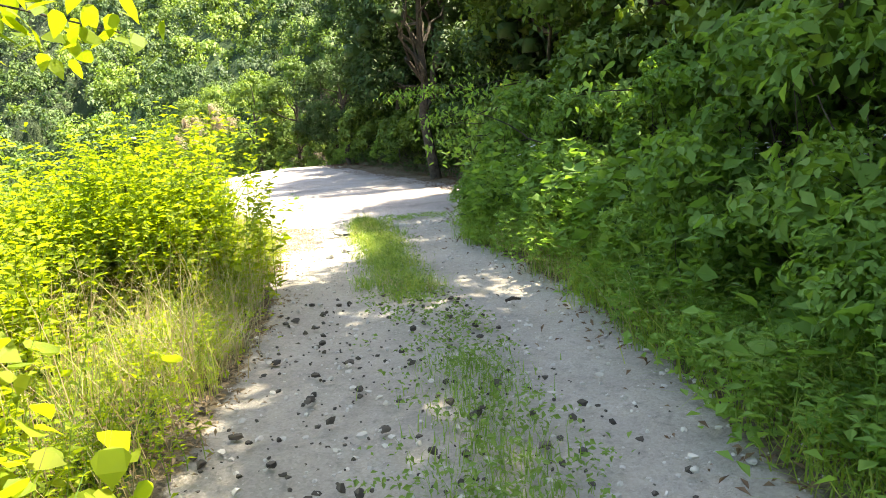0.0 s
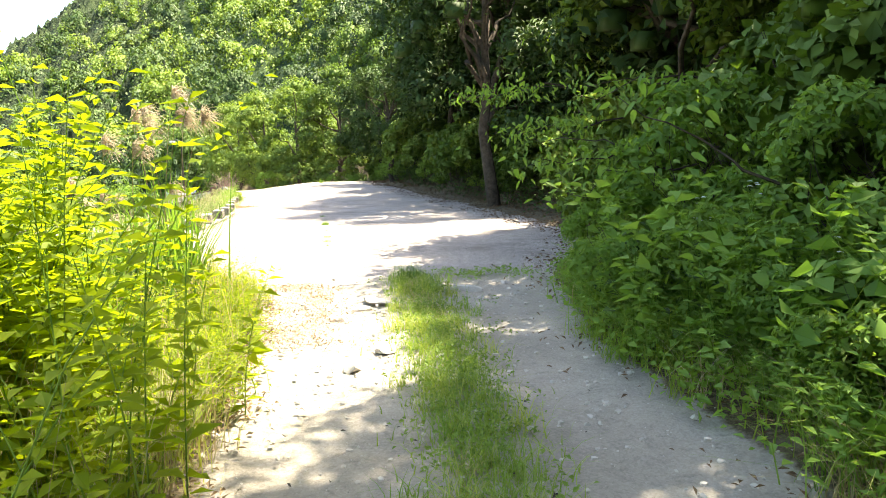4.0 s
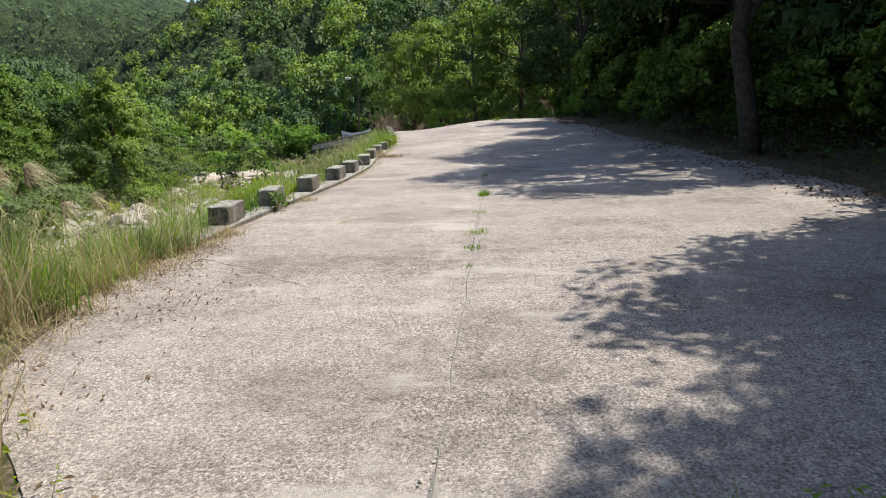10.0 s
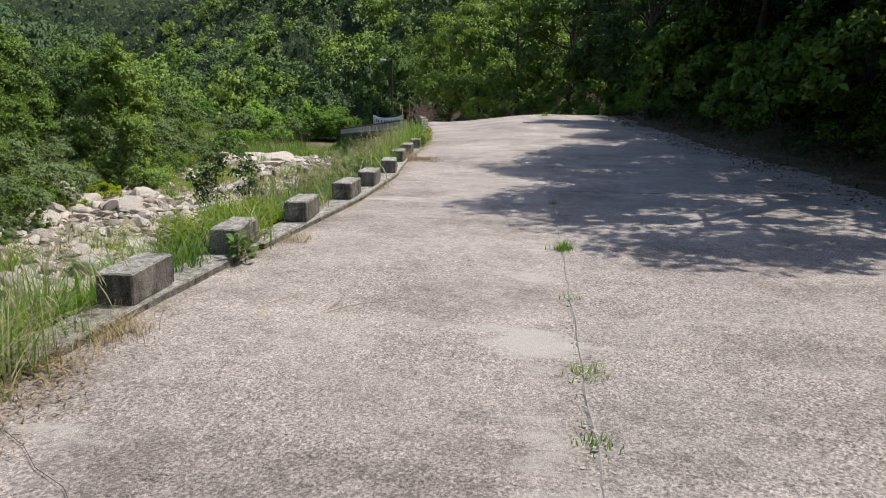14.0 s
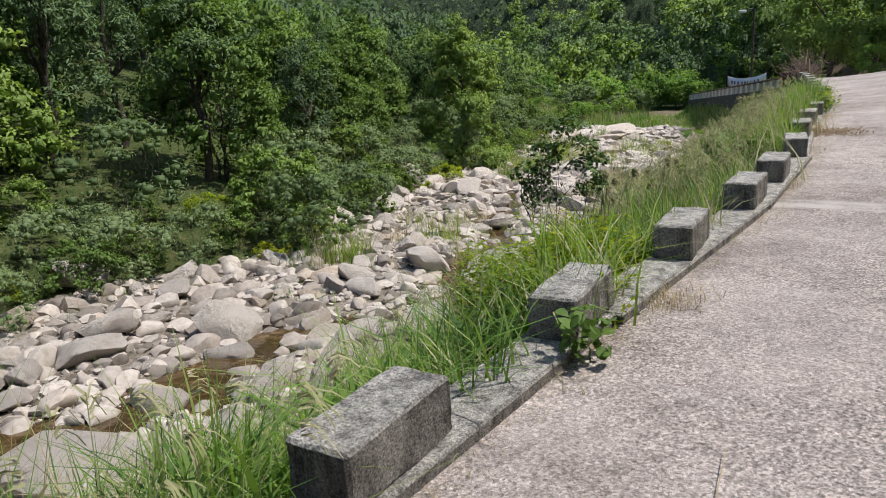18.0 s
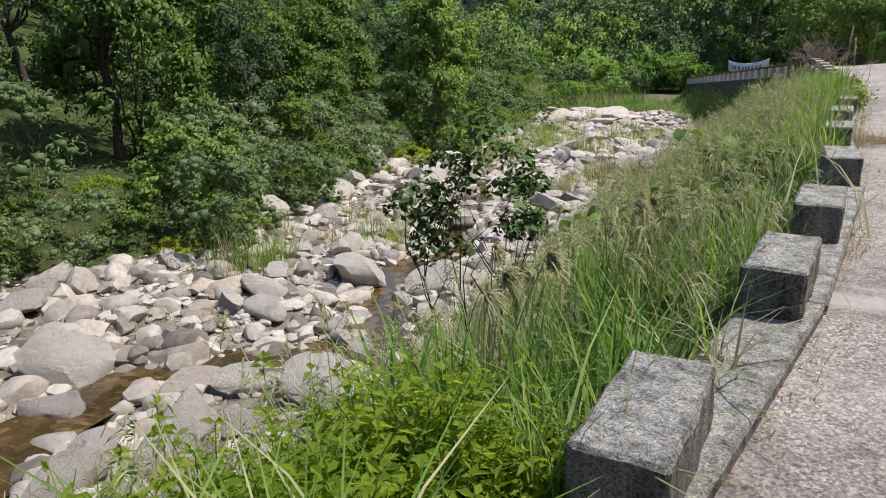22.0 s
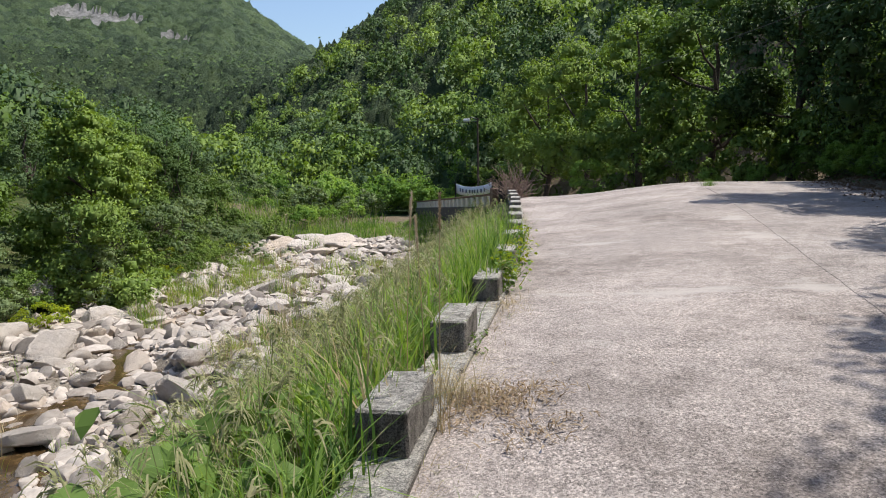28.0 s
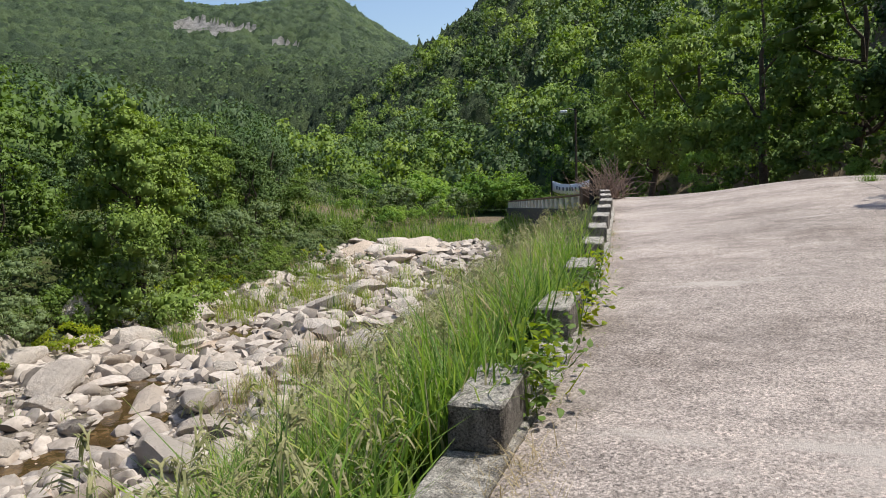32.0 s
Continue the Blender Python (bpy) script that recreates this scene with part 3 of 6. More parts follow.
def broad_rows(c, nrm, size, ratio=0.9, fold=0.12, droop=0.0, rng=RNG):
    """Broad rounded leaves with a pointed tip, one cupped face each."""
    n = len(c)
    nrm = unit(nrm)
    a = unit(np.cross(nrm, rng.normal(size=(n, 3))))
    if droop:
        a = unit(a + np.array((0, 0, -droop)))
        nrm = unit(nrm - a * np.sum(a * nrm, 1, keepdims=True))
    b = np.cross(nrm, a)
    s = np.asarray(size).reshape(-1, 1) * np.ones((n, 1))
    V = np.stack([c + a * s * u + b * s * ratio * v + nrm * s * fold * abs(v) * 2 for u, v in OUTLINE], 1)
    return V.reshape(-1, 3), np.arange(n * 8).reshape(n, 8)


def blade_rows(root, h, lean, width, rng=RNG, seg=3, droop=0.35):
    """Curved tapering grass blades."""
    n = len(root)
    az = rng.uniform(0, 2 * np.pi, n)
    d = np.stack([np.cos(az), np.sin(az), np.zeros(n)], 1)
    side = np.stack([-np.sin(az), np.cos(az), np.zeros(n)], 1)
    rows = []
    for k in range(seg + 1):
        s = k / seg
        p = root + d * (lean * h * s ** 1.8)[:, None] + np.array((0, 0, 1.0)) * (h * (s - droop * lean * s ** 2.5))[:, None]
        w = (width * (1 - 0.93 * s) * 0.5)[:, None]
        rows += [p - side * w, p + side * w]
    V = np.stack(rows, 1)
    m = 2 * (seg + 1)
    base = np.arange(n)[:, None] * m
    F = np.concatenate([base + np.array([2 * k, 2 * k + 1, 2 * k + 3, 2 * k + 2]) for k in range(seg)], 0)
    return V.reshape(-1, 3), F


def stacked(*vf):
    V, F, o = [], [], 0
    for v, f in vf:
        V.append(v)
        F.append(f + o)
        o += len(v)
    return np.concatenate(V), np.concatenate(F)


def tube_rows(pts, radii, sides=7):
    """A tapering limb along a line of points."""
    pts = np.asarray(pts, float)
    V, F = [], []
    for i, p in enumerate(pts):
        t = pts[min(i + 1, len(pts) - 1)] - pts[max(i - 1, 0)]
        t = t / max(np.linalg.norm(t), 1e-6)
        u = np.cross(t, (0.31, 0.87, 0.13))
        u /= np.linalg.norm(u)
        w = np.cross(t, u)
        a = np.arange(sides) * 2 * np.pi / sides
        V.append(p + radii[i] * (np.cos(a)[:, None] * u + np.sin(a)[:, None] * w))
    for i in range(len(pts) - 1):
        for k in range(sides):
            F.append((i * sides + k, i * sides + (k + 1) % sides, (i + 1) * sides + (k + 1) % sides, (i + 1) * sides + k))
    return np.concatenate(V), np.array(F)


def bent(p, q, rng, n=5, wob=0.06):
    p, q = np.asarray(p, float), np.asarray(q, float)
    s = np.linspace(0, 1, n)[:, None]
    out = p + (q - p) * s
    out[1:-1] += rng.normal(size=(n - 2, 3)) * wob * np.linalg.norm(q - p)
    return out


def ball_rows(c, r, rng, n=2):
    """Uneven rounded cores, in quads, added inside crowns to block light and darken gaps."""
    g = np.linspace(-1, 1, n + 1)
    V0, F0 = [], []
    for ax in range(3):
        for sgn in (-1, 1):
            o = len(V0)
            for a in g:
                for b in g:
                    q = np.zeros(3)
                    q[ax], q[(ax + 1) % 3], q[(ax + 2) % 3] = sgn, a * sgn, b
                    V0.append(q / np.linalg.norm(q))
            F0 += [(o + i * (n + 1) + k, o + (i + 1) * (n + 1) + k, o + (i + 1) * (n + 1) + k + 1, o + i * (n + 1) + k + 1) for i in range(n) for k in range(n)]
    V0, F0 = np.array(V0), np.array(F0)
    m = len(c)
    V = c[:, None] + V0[None] * np.asarray(r)[:, None, None] * rng.uniform(0.8, 1.15, (m, 1, 3))
    F = F0[None] + (np.arange(m) * len(V0))[:, None, None]
    return V.reshape(-1, 3), F.reshape(-1, 4), np.tile(V0, (m, 1))


def crown_lobes(rng, r, z0, z1, lobes=20, cone=0.0, small=4):
    """Twigged lobes of an uneven crown: centres, sizes and outward ways."""
    d = unit(rng.normal(size=(lobes * 3, 3)) + np.array((0, 0, 0.2)))
    d = d[d[:, 2] > -0.75][:lobes]
    zc, zr = (z0 + z1) / 2, (z1 - z0) / 2
    c = d * rng.uniform(0.5, 0.8, (len(d), 1)) * np.array((r, r, zr)) + np.array((0, 0, zc))
    taper = 1 - cone * np.clip((c[:, 2] - z0) / (z1 - z0), 0, 1)
    c[:, :2] *= taper[:, None]
    lr = rng.uniform(0.26, 0.44, len(d)) * min(r, zr * 1.15) * (0.35 + 0.65 * taper)
    k = np.repeat(np.arange(len(d)), small)
    e = unit(rng.normal(size=(len(k), 3)) + d[k] * 0.9 + np.array((0, 0, 0.3)))
    return c[k] + e * (lr[k] * 0.72)[:, None] * np.array((1, 1, 0.75)), lr[k] * rng.uniform(0.36, 0.6, len(k)), unit(e * 0.6 + d[k])


def crown_mesh(name, rng, r, z0, z1, n, leaf, mat, ratio=0.5, droop=0.0, cone=0.0, lobes=20, core=0.5, small=4):
    c, sr, d = crown_lobes(rng, r, z0, z1, lobes, cone, small)
    i = rng.choice(len(c), n, p=sr ** 1.5 / np.sum(sr ** 1.5))
    e = unit(rng.normal(size=(n, 3)) + d[i] * 0.7 + np.array((0, 0, 0.3)))
    p = c[i] + e * (sr[i] * rng.uniform(0.65, 1.25, n))[:, None] * np.array((1.1, 1.1, 0.8))
    V, F = leaf_rows(p, e * 0.55 + rng.normal(size=(n, 3)) * 0.42 + np.array((0, 0, 0.4)), leaf * rng.uniform(0.6, 1.25, n), ratio, droop=droop, rng=rng)
    soft = unit(e * 0.5 + d[i] * 0.2 + rng.normal(size=(n, 3)) * 0.25 + np.array((0, 0, 0.6)))
    N = np.repeat(soft, 4, 0)
    tone = rng.uniform(0, 1, len(c))
    T = tone[i]
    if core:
        # cores get a darker tone: the crown's inner shade put into colour
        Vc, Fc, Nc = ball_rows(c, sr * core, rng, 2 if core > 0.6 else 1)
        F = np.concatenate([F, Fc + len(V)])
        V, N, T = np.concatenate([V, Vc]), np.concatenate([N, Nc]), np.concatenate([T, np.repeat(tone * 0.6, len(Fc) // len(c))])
    me = mesh_of(name, V, F, mat, normals=N)
    me.attributes.new("tone", "FLOAT", "FACE").data.foreach_set("value", T.astype(np.float32))
    return me, c


def make_tree(name, seed, h, r, clear, n, leaf, mat, ratio=0.5, droop=0.0, stems=1, label="", category="tree", group="", cone=0.0, lobes=20, core=0.7, small=4):
    """Trunk with limbs, and a crown of single leaves in clumps; base at the origin."""
    rng = np.random.default_rng(seed)
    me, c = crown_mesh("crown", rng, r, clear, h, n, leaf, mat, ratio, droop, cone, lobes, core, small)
    thing = tagged(new(name), label, category, group)
    rows = []
    tr = 0.018 * h + 0.03 if stems < 3 else 0.011 * h + 0.006
    for s in range(stems):
        off = rng.normal(size=3) * (0.12 * (stems > 1)) * np.array((1, 1, 0))
        top = np.array((rng.normal() * 0.15 * r + off[0] * 3, rng.normal() * 0.15 * r + off[1] * 3, h * (0.86 if stems < 3 else 0.7)))
        line = bent(off + np.array((0, 0, -0.25)), top, rng, 8, 0.02)
        rows.append(tube_rows(line, np.linspace(tr, tr * 0.2, 8) / (1 + 0.4 * (stems - 1)), 8))
        for j in rng.choice(len(c), min(len(c), 9 if stems == 1 else 4), replace=False):
            k = int(np.clip((c[j, 2] / h) * 6, 1, 6))
            rows.append(tube_rows(bent(line[k], c[j], rng, 5, 0.07), np.linspace(tr * 0.42, tr * 0.07, 5) / stems ** 0.5, 4))
    V, F = stacked(*rows)
    part("trunk", mesh_of("trunk", V, F, M_BARK, smooth=True), None, thing)
    part("crown", me, None, thing)
    return thing


def plant(proto, x, y, scale=1.0, turn=0.0, sink=0.0, stretch=1.0, z=None):
    ob = copy_thing(proto, Matrix.Identity(4))
    zz = float(height(x, y)) if z is None else z
    ob.matrix_world = Matrix.LocRotScale((x, y, zz - sink), Euler((0, 0, turn)), (scale, scale, scale * stretch))
    return ob


def drop_proto(proto):
    for o in (*proto.children_recursive, proto):
        bpy.data.objects.remove(o)


def set_leaves(base, axis, size, ratio, rng, fold=0.16):
    """Pointed leaves that grow from a base along a given way."""
    n = len(base)
    a = unit(axis)
    nrm = unit(np.array((0, 0, 1.0)) - a * a[:, 2:3] + rng.normal(size=(n, 3)) * 0.35)
    b = unit(np.cross(nrm, a))
    s = np.asarray(size).reshape(-1, 1)
    tip = base + a * s - np.array((0, 0, 0.18)) * s
    mid = base + a * s * 0.42
    V = np.stack([base, mid - b * s * ratio * 0.5 + nrm * s * fold * 0.5, tip, mid + b * s * ratio * 0.5 + nrm * s * fold * 0.5], 1)
    return V.reshape(-1, 3), np.arange(n * 4).reshape(n, 4)


def make_herb(name, seed, stems, h, spread, per, leaf, ratio, mat, label, category="herb", group="", arch=0.35, low=0.12):
    """Upright leafy stems from one root; base at the origin."""
    rng = np.random.default_rng(seed)
    thing = tagged(new(name), label, category, group)
    rows, B_, A_, S_ = [], [], [], []
    for i in range(stems):
        az = rng.uniform(0, 6.283)
        d = np.array((math.cos(az), math.sin(az), 0))
        r0 = np.append(rng.normal(size=2) * spread, 0)
        hh = h * rng.uniform(0.45, 1.08)
        bend = arch * rng.uniform(0.1, 1.0)
        q = np.linspace(0, 1, 5)[:, None]
        line = r0 + d * bend * hh * q ** 2 + np.array((0, 0, 1.0)) * hh * (q - 0.25 * bend * q ** 2)
        line[0, 2] = -0.05
        rows.append(tube_rows(line, np.linspace(0.0045, 0.0016, 5), 3))
        u = np.sort(rng.uniform(low, 1.0, per))
        p = np.column_stack([np.interp(u, q[:, 0], line[:, k]) for k in range(3)])
        turn = np.arange(per) * 2.4 + rng.uniform(0, 6)
        ax = np.column_stack([np.cos(turn), np.sin(turn), rng.uniform(-0.15, 0.75, per)])
        B_.append(p)
        A_.append(ax)
        S_.append(leaf * rng.uniform(0.6, 1.15, per) * (1.1 - 0.5 * u))
    V, F = stacked(*rows)
    tagged(part("stem", mesh_of("stem", V, F, M_GRASS), None, thing), kind="stuff")
    V, F = set_leaves(np.concatenate(B_), np.concatenate(A_), np.concatenate(S_), ratio, rng)
    tagged(part("foliage", mesh_of("foliage", V, F, mat), None, thing), kind="stuff")
    return thing


# ---- trees right of the road ----
ROADSIDE = "roadside trees on the shaded slope"
SPEC = ((9.0, 3.0, 0.5, 0.17, M_LEAF_DARK, 0.45, 0.5, "tall broadleaf tree with dark drooping foliage on the slope"),
        (9.0, 3.1, 0.6, 0.15, M_LEAF, 0.5, 0.3, "dense green broadleaf tree hanging over the road"),
        (9.0, 2.8, 0.5, 0.17, M_LEAF, 0.36, 1.1, "bright green broadleaf tree with long hanging leaflets"),
        (9.0, 3.3, 1.6, 0.17, M_LEAF_DARK, 0.5, 0.2, "high-crowned dark tree over shaded undergrowth"))
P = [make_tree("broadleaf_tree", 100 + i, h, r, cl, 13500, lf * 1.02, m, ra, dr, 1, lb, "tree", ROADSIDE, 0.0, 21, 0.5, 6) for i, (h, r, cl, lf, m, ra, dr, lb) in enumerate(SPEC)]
# all deep-slope trees take the dark leaf: shaded voids painted by colour
Q = [make_tree("broadleaf_tree", 120 + i, h, r, cl * 0.4, 2100, lf * 2.0, M_LEAF_DARK, ra, dr, 1, "broadleaf tree deep on the slope, leaves darkened as in shade", "tree", ROADSIDE, 0.0, 24, 0.6) for i, (h, r, cl, lf, m, ra, dr, lb) in enumerate(SPEC[:2])]
rt = np.random.default_rng(3)
# dark-leaved variant 0 past y 29 carries the slope's shade in its colour
FRONT = ((7.8, -2.0, 1.5, 2), (7.8, 2.4, 1.47, 0), (8.5, 6.2, 1.4, 2), (8.4, 9.8, 1.42, 0), (8.3, 14.0, 1.2, 2), (7.9, 16.8, 1.2, 1), (8.8, 18.0, 1.15, 1), (8.6, 18.9, 1.12, 3),
         (7.0, 29.1, 1.3, 0), (8.2, 35.2, 1.4, 0), (8.6, 37.0, 1.25, 0), (8.0, 41.0, 1.05, 0), (8.6, 44.2, 1.0, 0), (5.2, 46.0, 0.92, 0), (6.6, 50.5, 0.62, 2), (9.0, 8.6, 1.38, 3), (8.8, 5.2, 1.35, 3))
FAR_FRONT = ((8.6, 53.5, 0.9), (7.8, 58.0, 1.1), (5.6, 62.5, 1.2), (2.6, 66.5, 1.25), (-0.8, 70.0, 1.25), (-4.2, 73.5, 1.2), (-7.2, 78.5, 1.2), (10.5, 60.0, 1.3))
R_ = make_tree("broadleaf_tree", 130, 9.0, 3.1, 0.2, 8000, 0.185, M_LEAF, 0.5, 0.3, 1, "broad green tree beyond the road bend", "tree", ROADSIDE, 0.0, 22, 0.55, 6)
for x, y, s in FAR_FRONT:
    # right of x = 4 the dark leaf paints in the shaded side
    plant(R_ if x < 4 else P[0], x, y, s, rt.uniform(0, 6.28), 0.1)
for x, y, s, v in FRONT:
    plant(P[v], x, y, s, rt.uniform(0, 6.28), 0.1)
for x0, s0, y0_, y1_, st in ((11.2, 1.1, -6, 64, 3.6), (14.8, 1.4, -4, 66, 4.2), (19.5, 1.7, -2, 48, 5.5)):
    for y in np.arange(y0_, y1_, st):
        if x0 < 12 and 21 < y < 25.5:
            continue
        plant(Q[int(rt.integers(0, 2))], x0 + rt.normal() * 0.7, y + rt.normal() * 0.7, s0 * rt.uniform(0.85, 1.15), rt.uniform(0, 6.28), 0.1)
for p_ in P + Q + [R_]:
    drop_proto(p_)

# ---- trees and shrubs on the far stream bank ----
BANK = "trees and shrubs on the far stream bank"
B = [make_tree("bank_tree", 200, 7.5, 2.9, -0.7, 5200, 0.175, M_LEAF, 0.5, 0.2, 3, "lush green tree with layered branches on the stream bank", "tree", BANK, 0.6, 44, 0.55),
     make_tree("bank_tree", 201, 7.0, 2.4, -0.6, 4400, 0.185, M_LEAF_DARK, 0.5, 0.0, 2, "dark dense tree on the far stream bank", "tree", BANK, 0.2, 34, 0.55),
     make_tree("pine_tree", 202, 8.0, 2.2, -0.2, 5200, 0.2, M_PINE, 0.28, 0.0, 1, "grey-green pine on the far stream bank", "tree", BANK, 0.5, 30, 0.4),
     make_tree("bank_shrub", 203, 2.0, 1.4, -0.1, 1400, 0.13, M_LEAF, 0.5, 0.0, 4, "rounded green shrub at the edge of the stream bed", "shrub", BANK, 0, 20, 0.55),
     make_tree("willow_shrub", 204, 2.6, 1.6, 0.0, 1600, 0.16, M_WILLOW, 0.2, 0.0, 5, "greyish willow shrub on the stream bank", "shrub", BANK, 0, 22, 0.5),
     make_tree("bank_shrub", 205, 1.1, 1.1, -0.2, 1200, 0.1, M_LEAF_FRESH, 0.5, 0.0, 4, "low yellow-green shrub beside the stream stones", "shrub", BANK, 0, 16, 0.5)]
cone_tree = make_tree("bank_tree", 206, 8.7, 3.6, -3.4, 15000, 0.145, M_LEAF, 0.5, 0.5, 1, "dense pointed green tree standing over the stream stones", "tree", BANK, 0.78, 60, 0.6, 5)
cone_tree.location = (-20.2, 48.6, float(height(-20.2, 48.6)) - 0.1)
plant(B[0], -25.0, 47.0, 0.95, 2.4, 0.1)
for y in np.arange(15, 62, 1.45):
    for off in (0.3, 1.3):
        plant(B[(3, 5, 4, 3)[int(rt.integers(0, 4))]], float(bed_left(y)) - off + rt.normal() * 0.4, y, rt.uniform(0.35, 0.75), rt.uniform(0, 6.28), 0.05)
for y in np.arange(7, 72, 2.5):
    for row, off in enumerate((0.4, 2.2, 4.8, 8.4)):
        x = float(bed_left(y)) - off + rt.normal() * 0.6
        if row == 0:
            v, s = (3, 5, 4, 4)[int(rt.integers(0, 4))], rt.uniform(0.5, 1.0)
        elif row == 1:
            v, s = (3, 4, 4, 0)[int(rt.integers(0, 4))], rt.uniform(0.7, 1.15)
            s *= 0.55 if v == 0 else 1
        else:
            v, s = (0, 1, 2, 0, 1)[int(rt.integers(0, 5))], rt.uniform(0.85, 1.12) * float(np.interp(y, (7, 25, 38, 48, 72), (1.1, 1.0, 0.84, 0.78, 0.85)))
        if row in (1, 2) and 46 < y < 54 and v < 3:
            continue
        plant(B[v], x, y + rt.normal() * 0.7, s, rt.uniform(0, 6.28), 0.1)
for p_ in B:
    drop_proto(p_)


# ---- far woods ----
def woods(name, pts, size, cards, card, mats, label, seed, lobes=24, core=0.55):
    """Far crowns, each a heap of leafy lobes, in one mesh."""
    rng = np.random.default_rng(seed)
    n = len(pts)
    z = height(pts[:, 0], pts[:, 1])
    r = size * rng.uniform(0.65, 1.15, n)
    tall = r * rng.uniform(1.6, 2.4, n)
    k = np.repeat(np.arange(n), lobes)
    ld = unit(rng.normal(size=(n * lobes, 3)) + np.array((0, 0, 0.25)))
    up = ld[:, 2] * 0.5 + 0.5
    out = rng.uniform(0.5, 0.85, n * lobes)
    c = np.stack([pts[k, 0] + ld[:, 0] * r[k] * out, pts[k, 1] + ld[:, 1] * r[k] * out, z[k] + tall[k] * (0.05 + 0.9 * up * (0.6 + 0.4 * out))], 1)
    sr = rng.uniform(0.16, 0.33, n * lobes) * r[k]
    # added cores that stop light behind the leaf cards
    Vc, Fc, Nc = ball_rows(c, sr * core, rng, 1)
    i = rng.choice(n * lobes, n * lobes * cards, p=sr ** 2 / np.sum(sr ** 2))
    e = unit(rng.normal(size=(len(i), 3)) + ld[i] * 0.5 + np.array((0, 0, 0.3)))
    p = c[i] + e * (sr[i] * rng.uniform(0.6, 1.25, len(i)))[:, None]
    a = unit(np.cross(e + rng.normal(size=e.shape) * 0.5, rng.normal(size=e.shape)))
    b = unit(np.cross(e, a))
    s = (card * rng.uniform(0.6, 1.4, len(i)))[:, None]
    V = np.stack([p - a * s * 0.5, p + a * s * 0.5, p + b * s * 0.8], 1).reshape(-1, 3)
    F = np.arange(len(V)).reshape(-1, 3)
    F = np.concatenate([F, Fc[:, :3] + len(V), Fc[:, (0, 2, 3)] + len(V)])
    soft = unit(e * 0.5 + ld[i] * 0.25 + rng.normal(size=e.shape) * 0.25 + np.array((0, 0, 0.6)))
    N = np.concatenate([np.repeat(soft, 3, 0), unit(Nc * 0.6 + np.array((0, 0, 0.5)))])
    V = np.concatenate([V, Vc])
    kind = (rng.random(n) * len(mats)).astype(int)
    tone = np.clip(rng.uniform(-0.2, 1.2, n)[k] + rng.normal(size=n * lobes) * 0.25, -0.4, 1.5)
    fk = np.repeat(np.arange(n * lobes), 6)
    own = np.concatenate([i, fk, fk])
    me = mesh_of(name, V, F, mats, kind[k[own]], normals=N)
    me.attributes.new("tone", "FLOAT", "FACE").data.foreach_set("value", tone[own].astype(np.float32))
    return tagged(new(name, me), label, "woods", kind="stuff")


def scatter(seed, x0, x1, y0, y1, step, keep):
    rng = np.random.default_rng(seed)
    X, Y = np.meshgrid(np.arange(x0, x1, step), np.arange(y0, y1, step))
    p = np.stack([X.ravel(), Y.ravel()], 1) + rng.uniform(-0.45, 0.45, (X.size, 2)) * step
    return p[keep(p[:, 0], p[:, 1])]


def azim(x, y):
    return np.degrees(np.arctan2(-x, np.maximum(y, 1e-3)))


def bare(x, y):
    """Keeps the trees off the pale cliffs of the mountain."""
    a, e = azim(x, y), np.degrees(np.arctan2(height(x, y), np.hypot(x, y)))
    lim = 0.75 + 0.55 * bumps(x, y, 0.045)
    face = ((a - 39.5) / 3.4) ** 2 + ((e - 9.65) / 0.6) ** 2 < lim
    return ~(face | (((a - 34) / 1.1) ** 2 + ((e - 8.3) / 0.35) ** 2 < lim))


MIXED = [M_LEAF, M_LEAF_DARK, M_LEAF, M_PINE]
near_far = scatter(31, -130, 66, 8, 200, 5.6, lambda x, y: (np.hypot(x, y) < 200) & (((x < bed_left(y) - 12.0) & (y < 130)) | ((y > 66) & (x > -6 - 1.02 * (y - 84)) & (x > -7)) | ((y > 58) & (x > 12)) | ((y > 82) & (x > -22 - 1.0 * (y - 95))) | ((y > 104) & (x > -110))))
off_ = np.degrees(np.arctan2(-(near_far[:, 0] + 1), near_far[:, 1] - 18))
away = np.hypot(near_far[:, 0], near_far[:, 1] - 25)
close = (away < 85) & (off_ < 80) & (off_ > -20)
woods("valley_woods", near_far[close], 3.9, 74, 0.265, MIXED, "dense mixed green woodland on the valley sides", 41)
woods("valley_woods", near_far[(away >= 85) & (off_ < 75)], 3.9, 24, 0.46, MIXED, "green woodland further up the valley", 44, 20, 0.4)


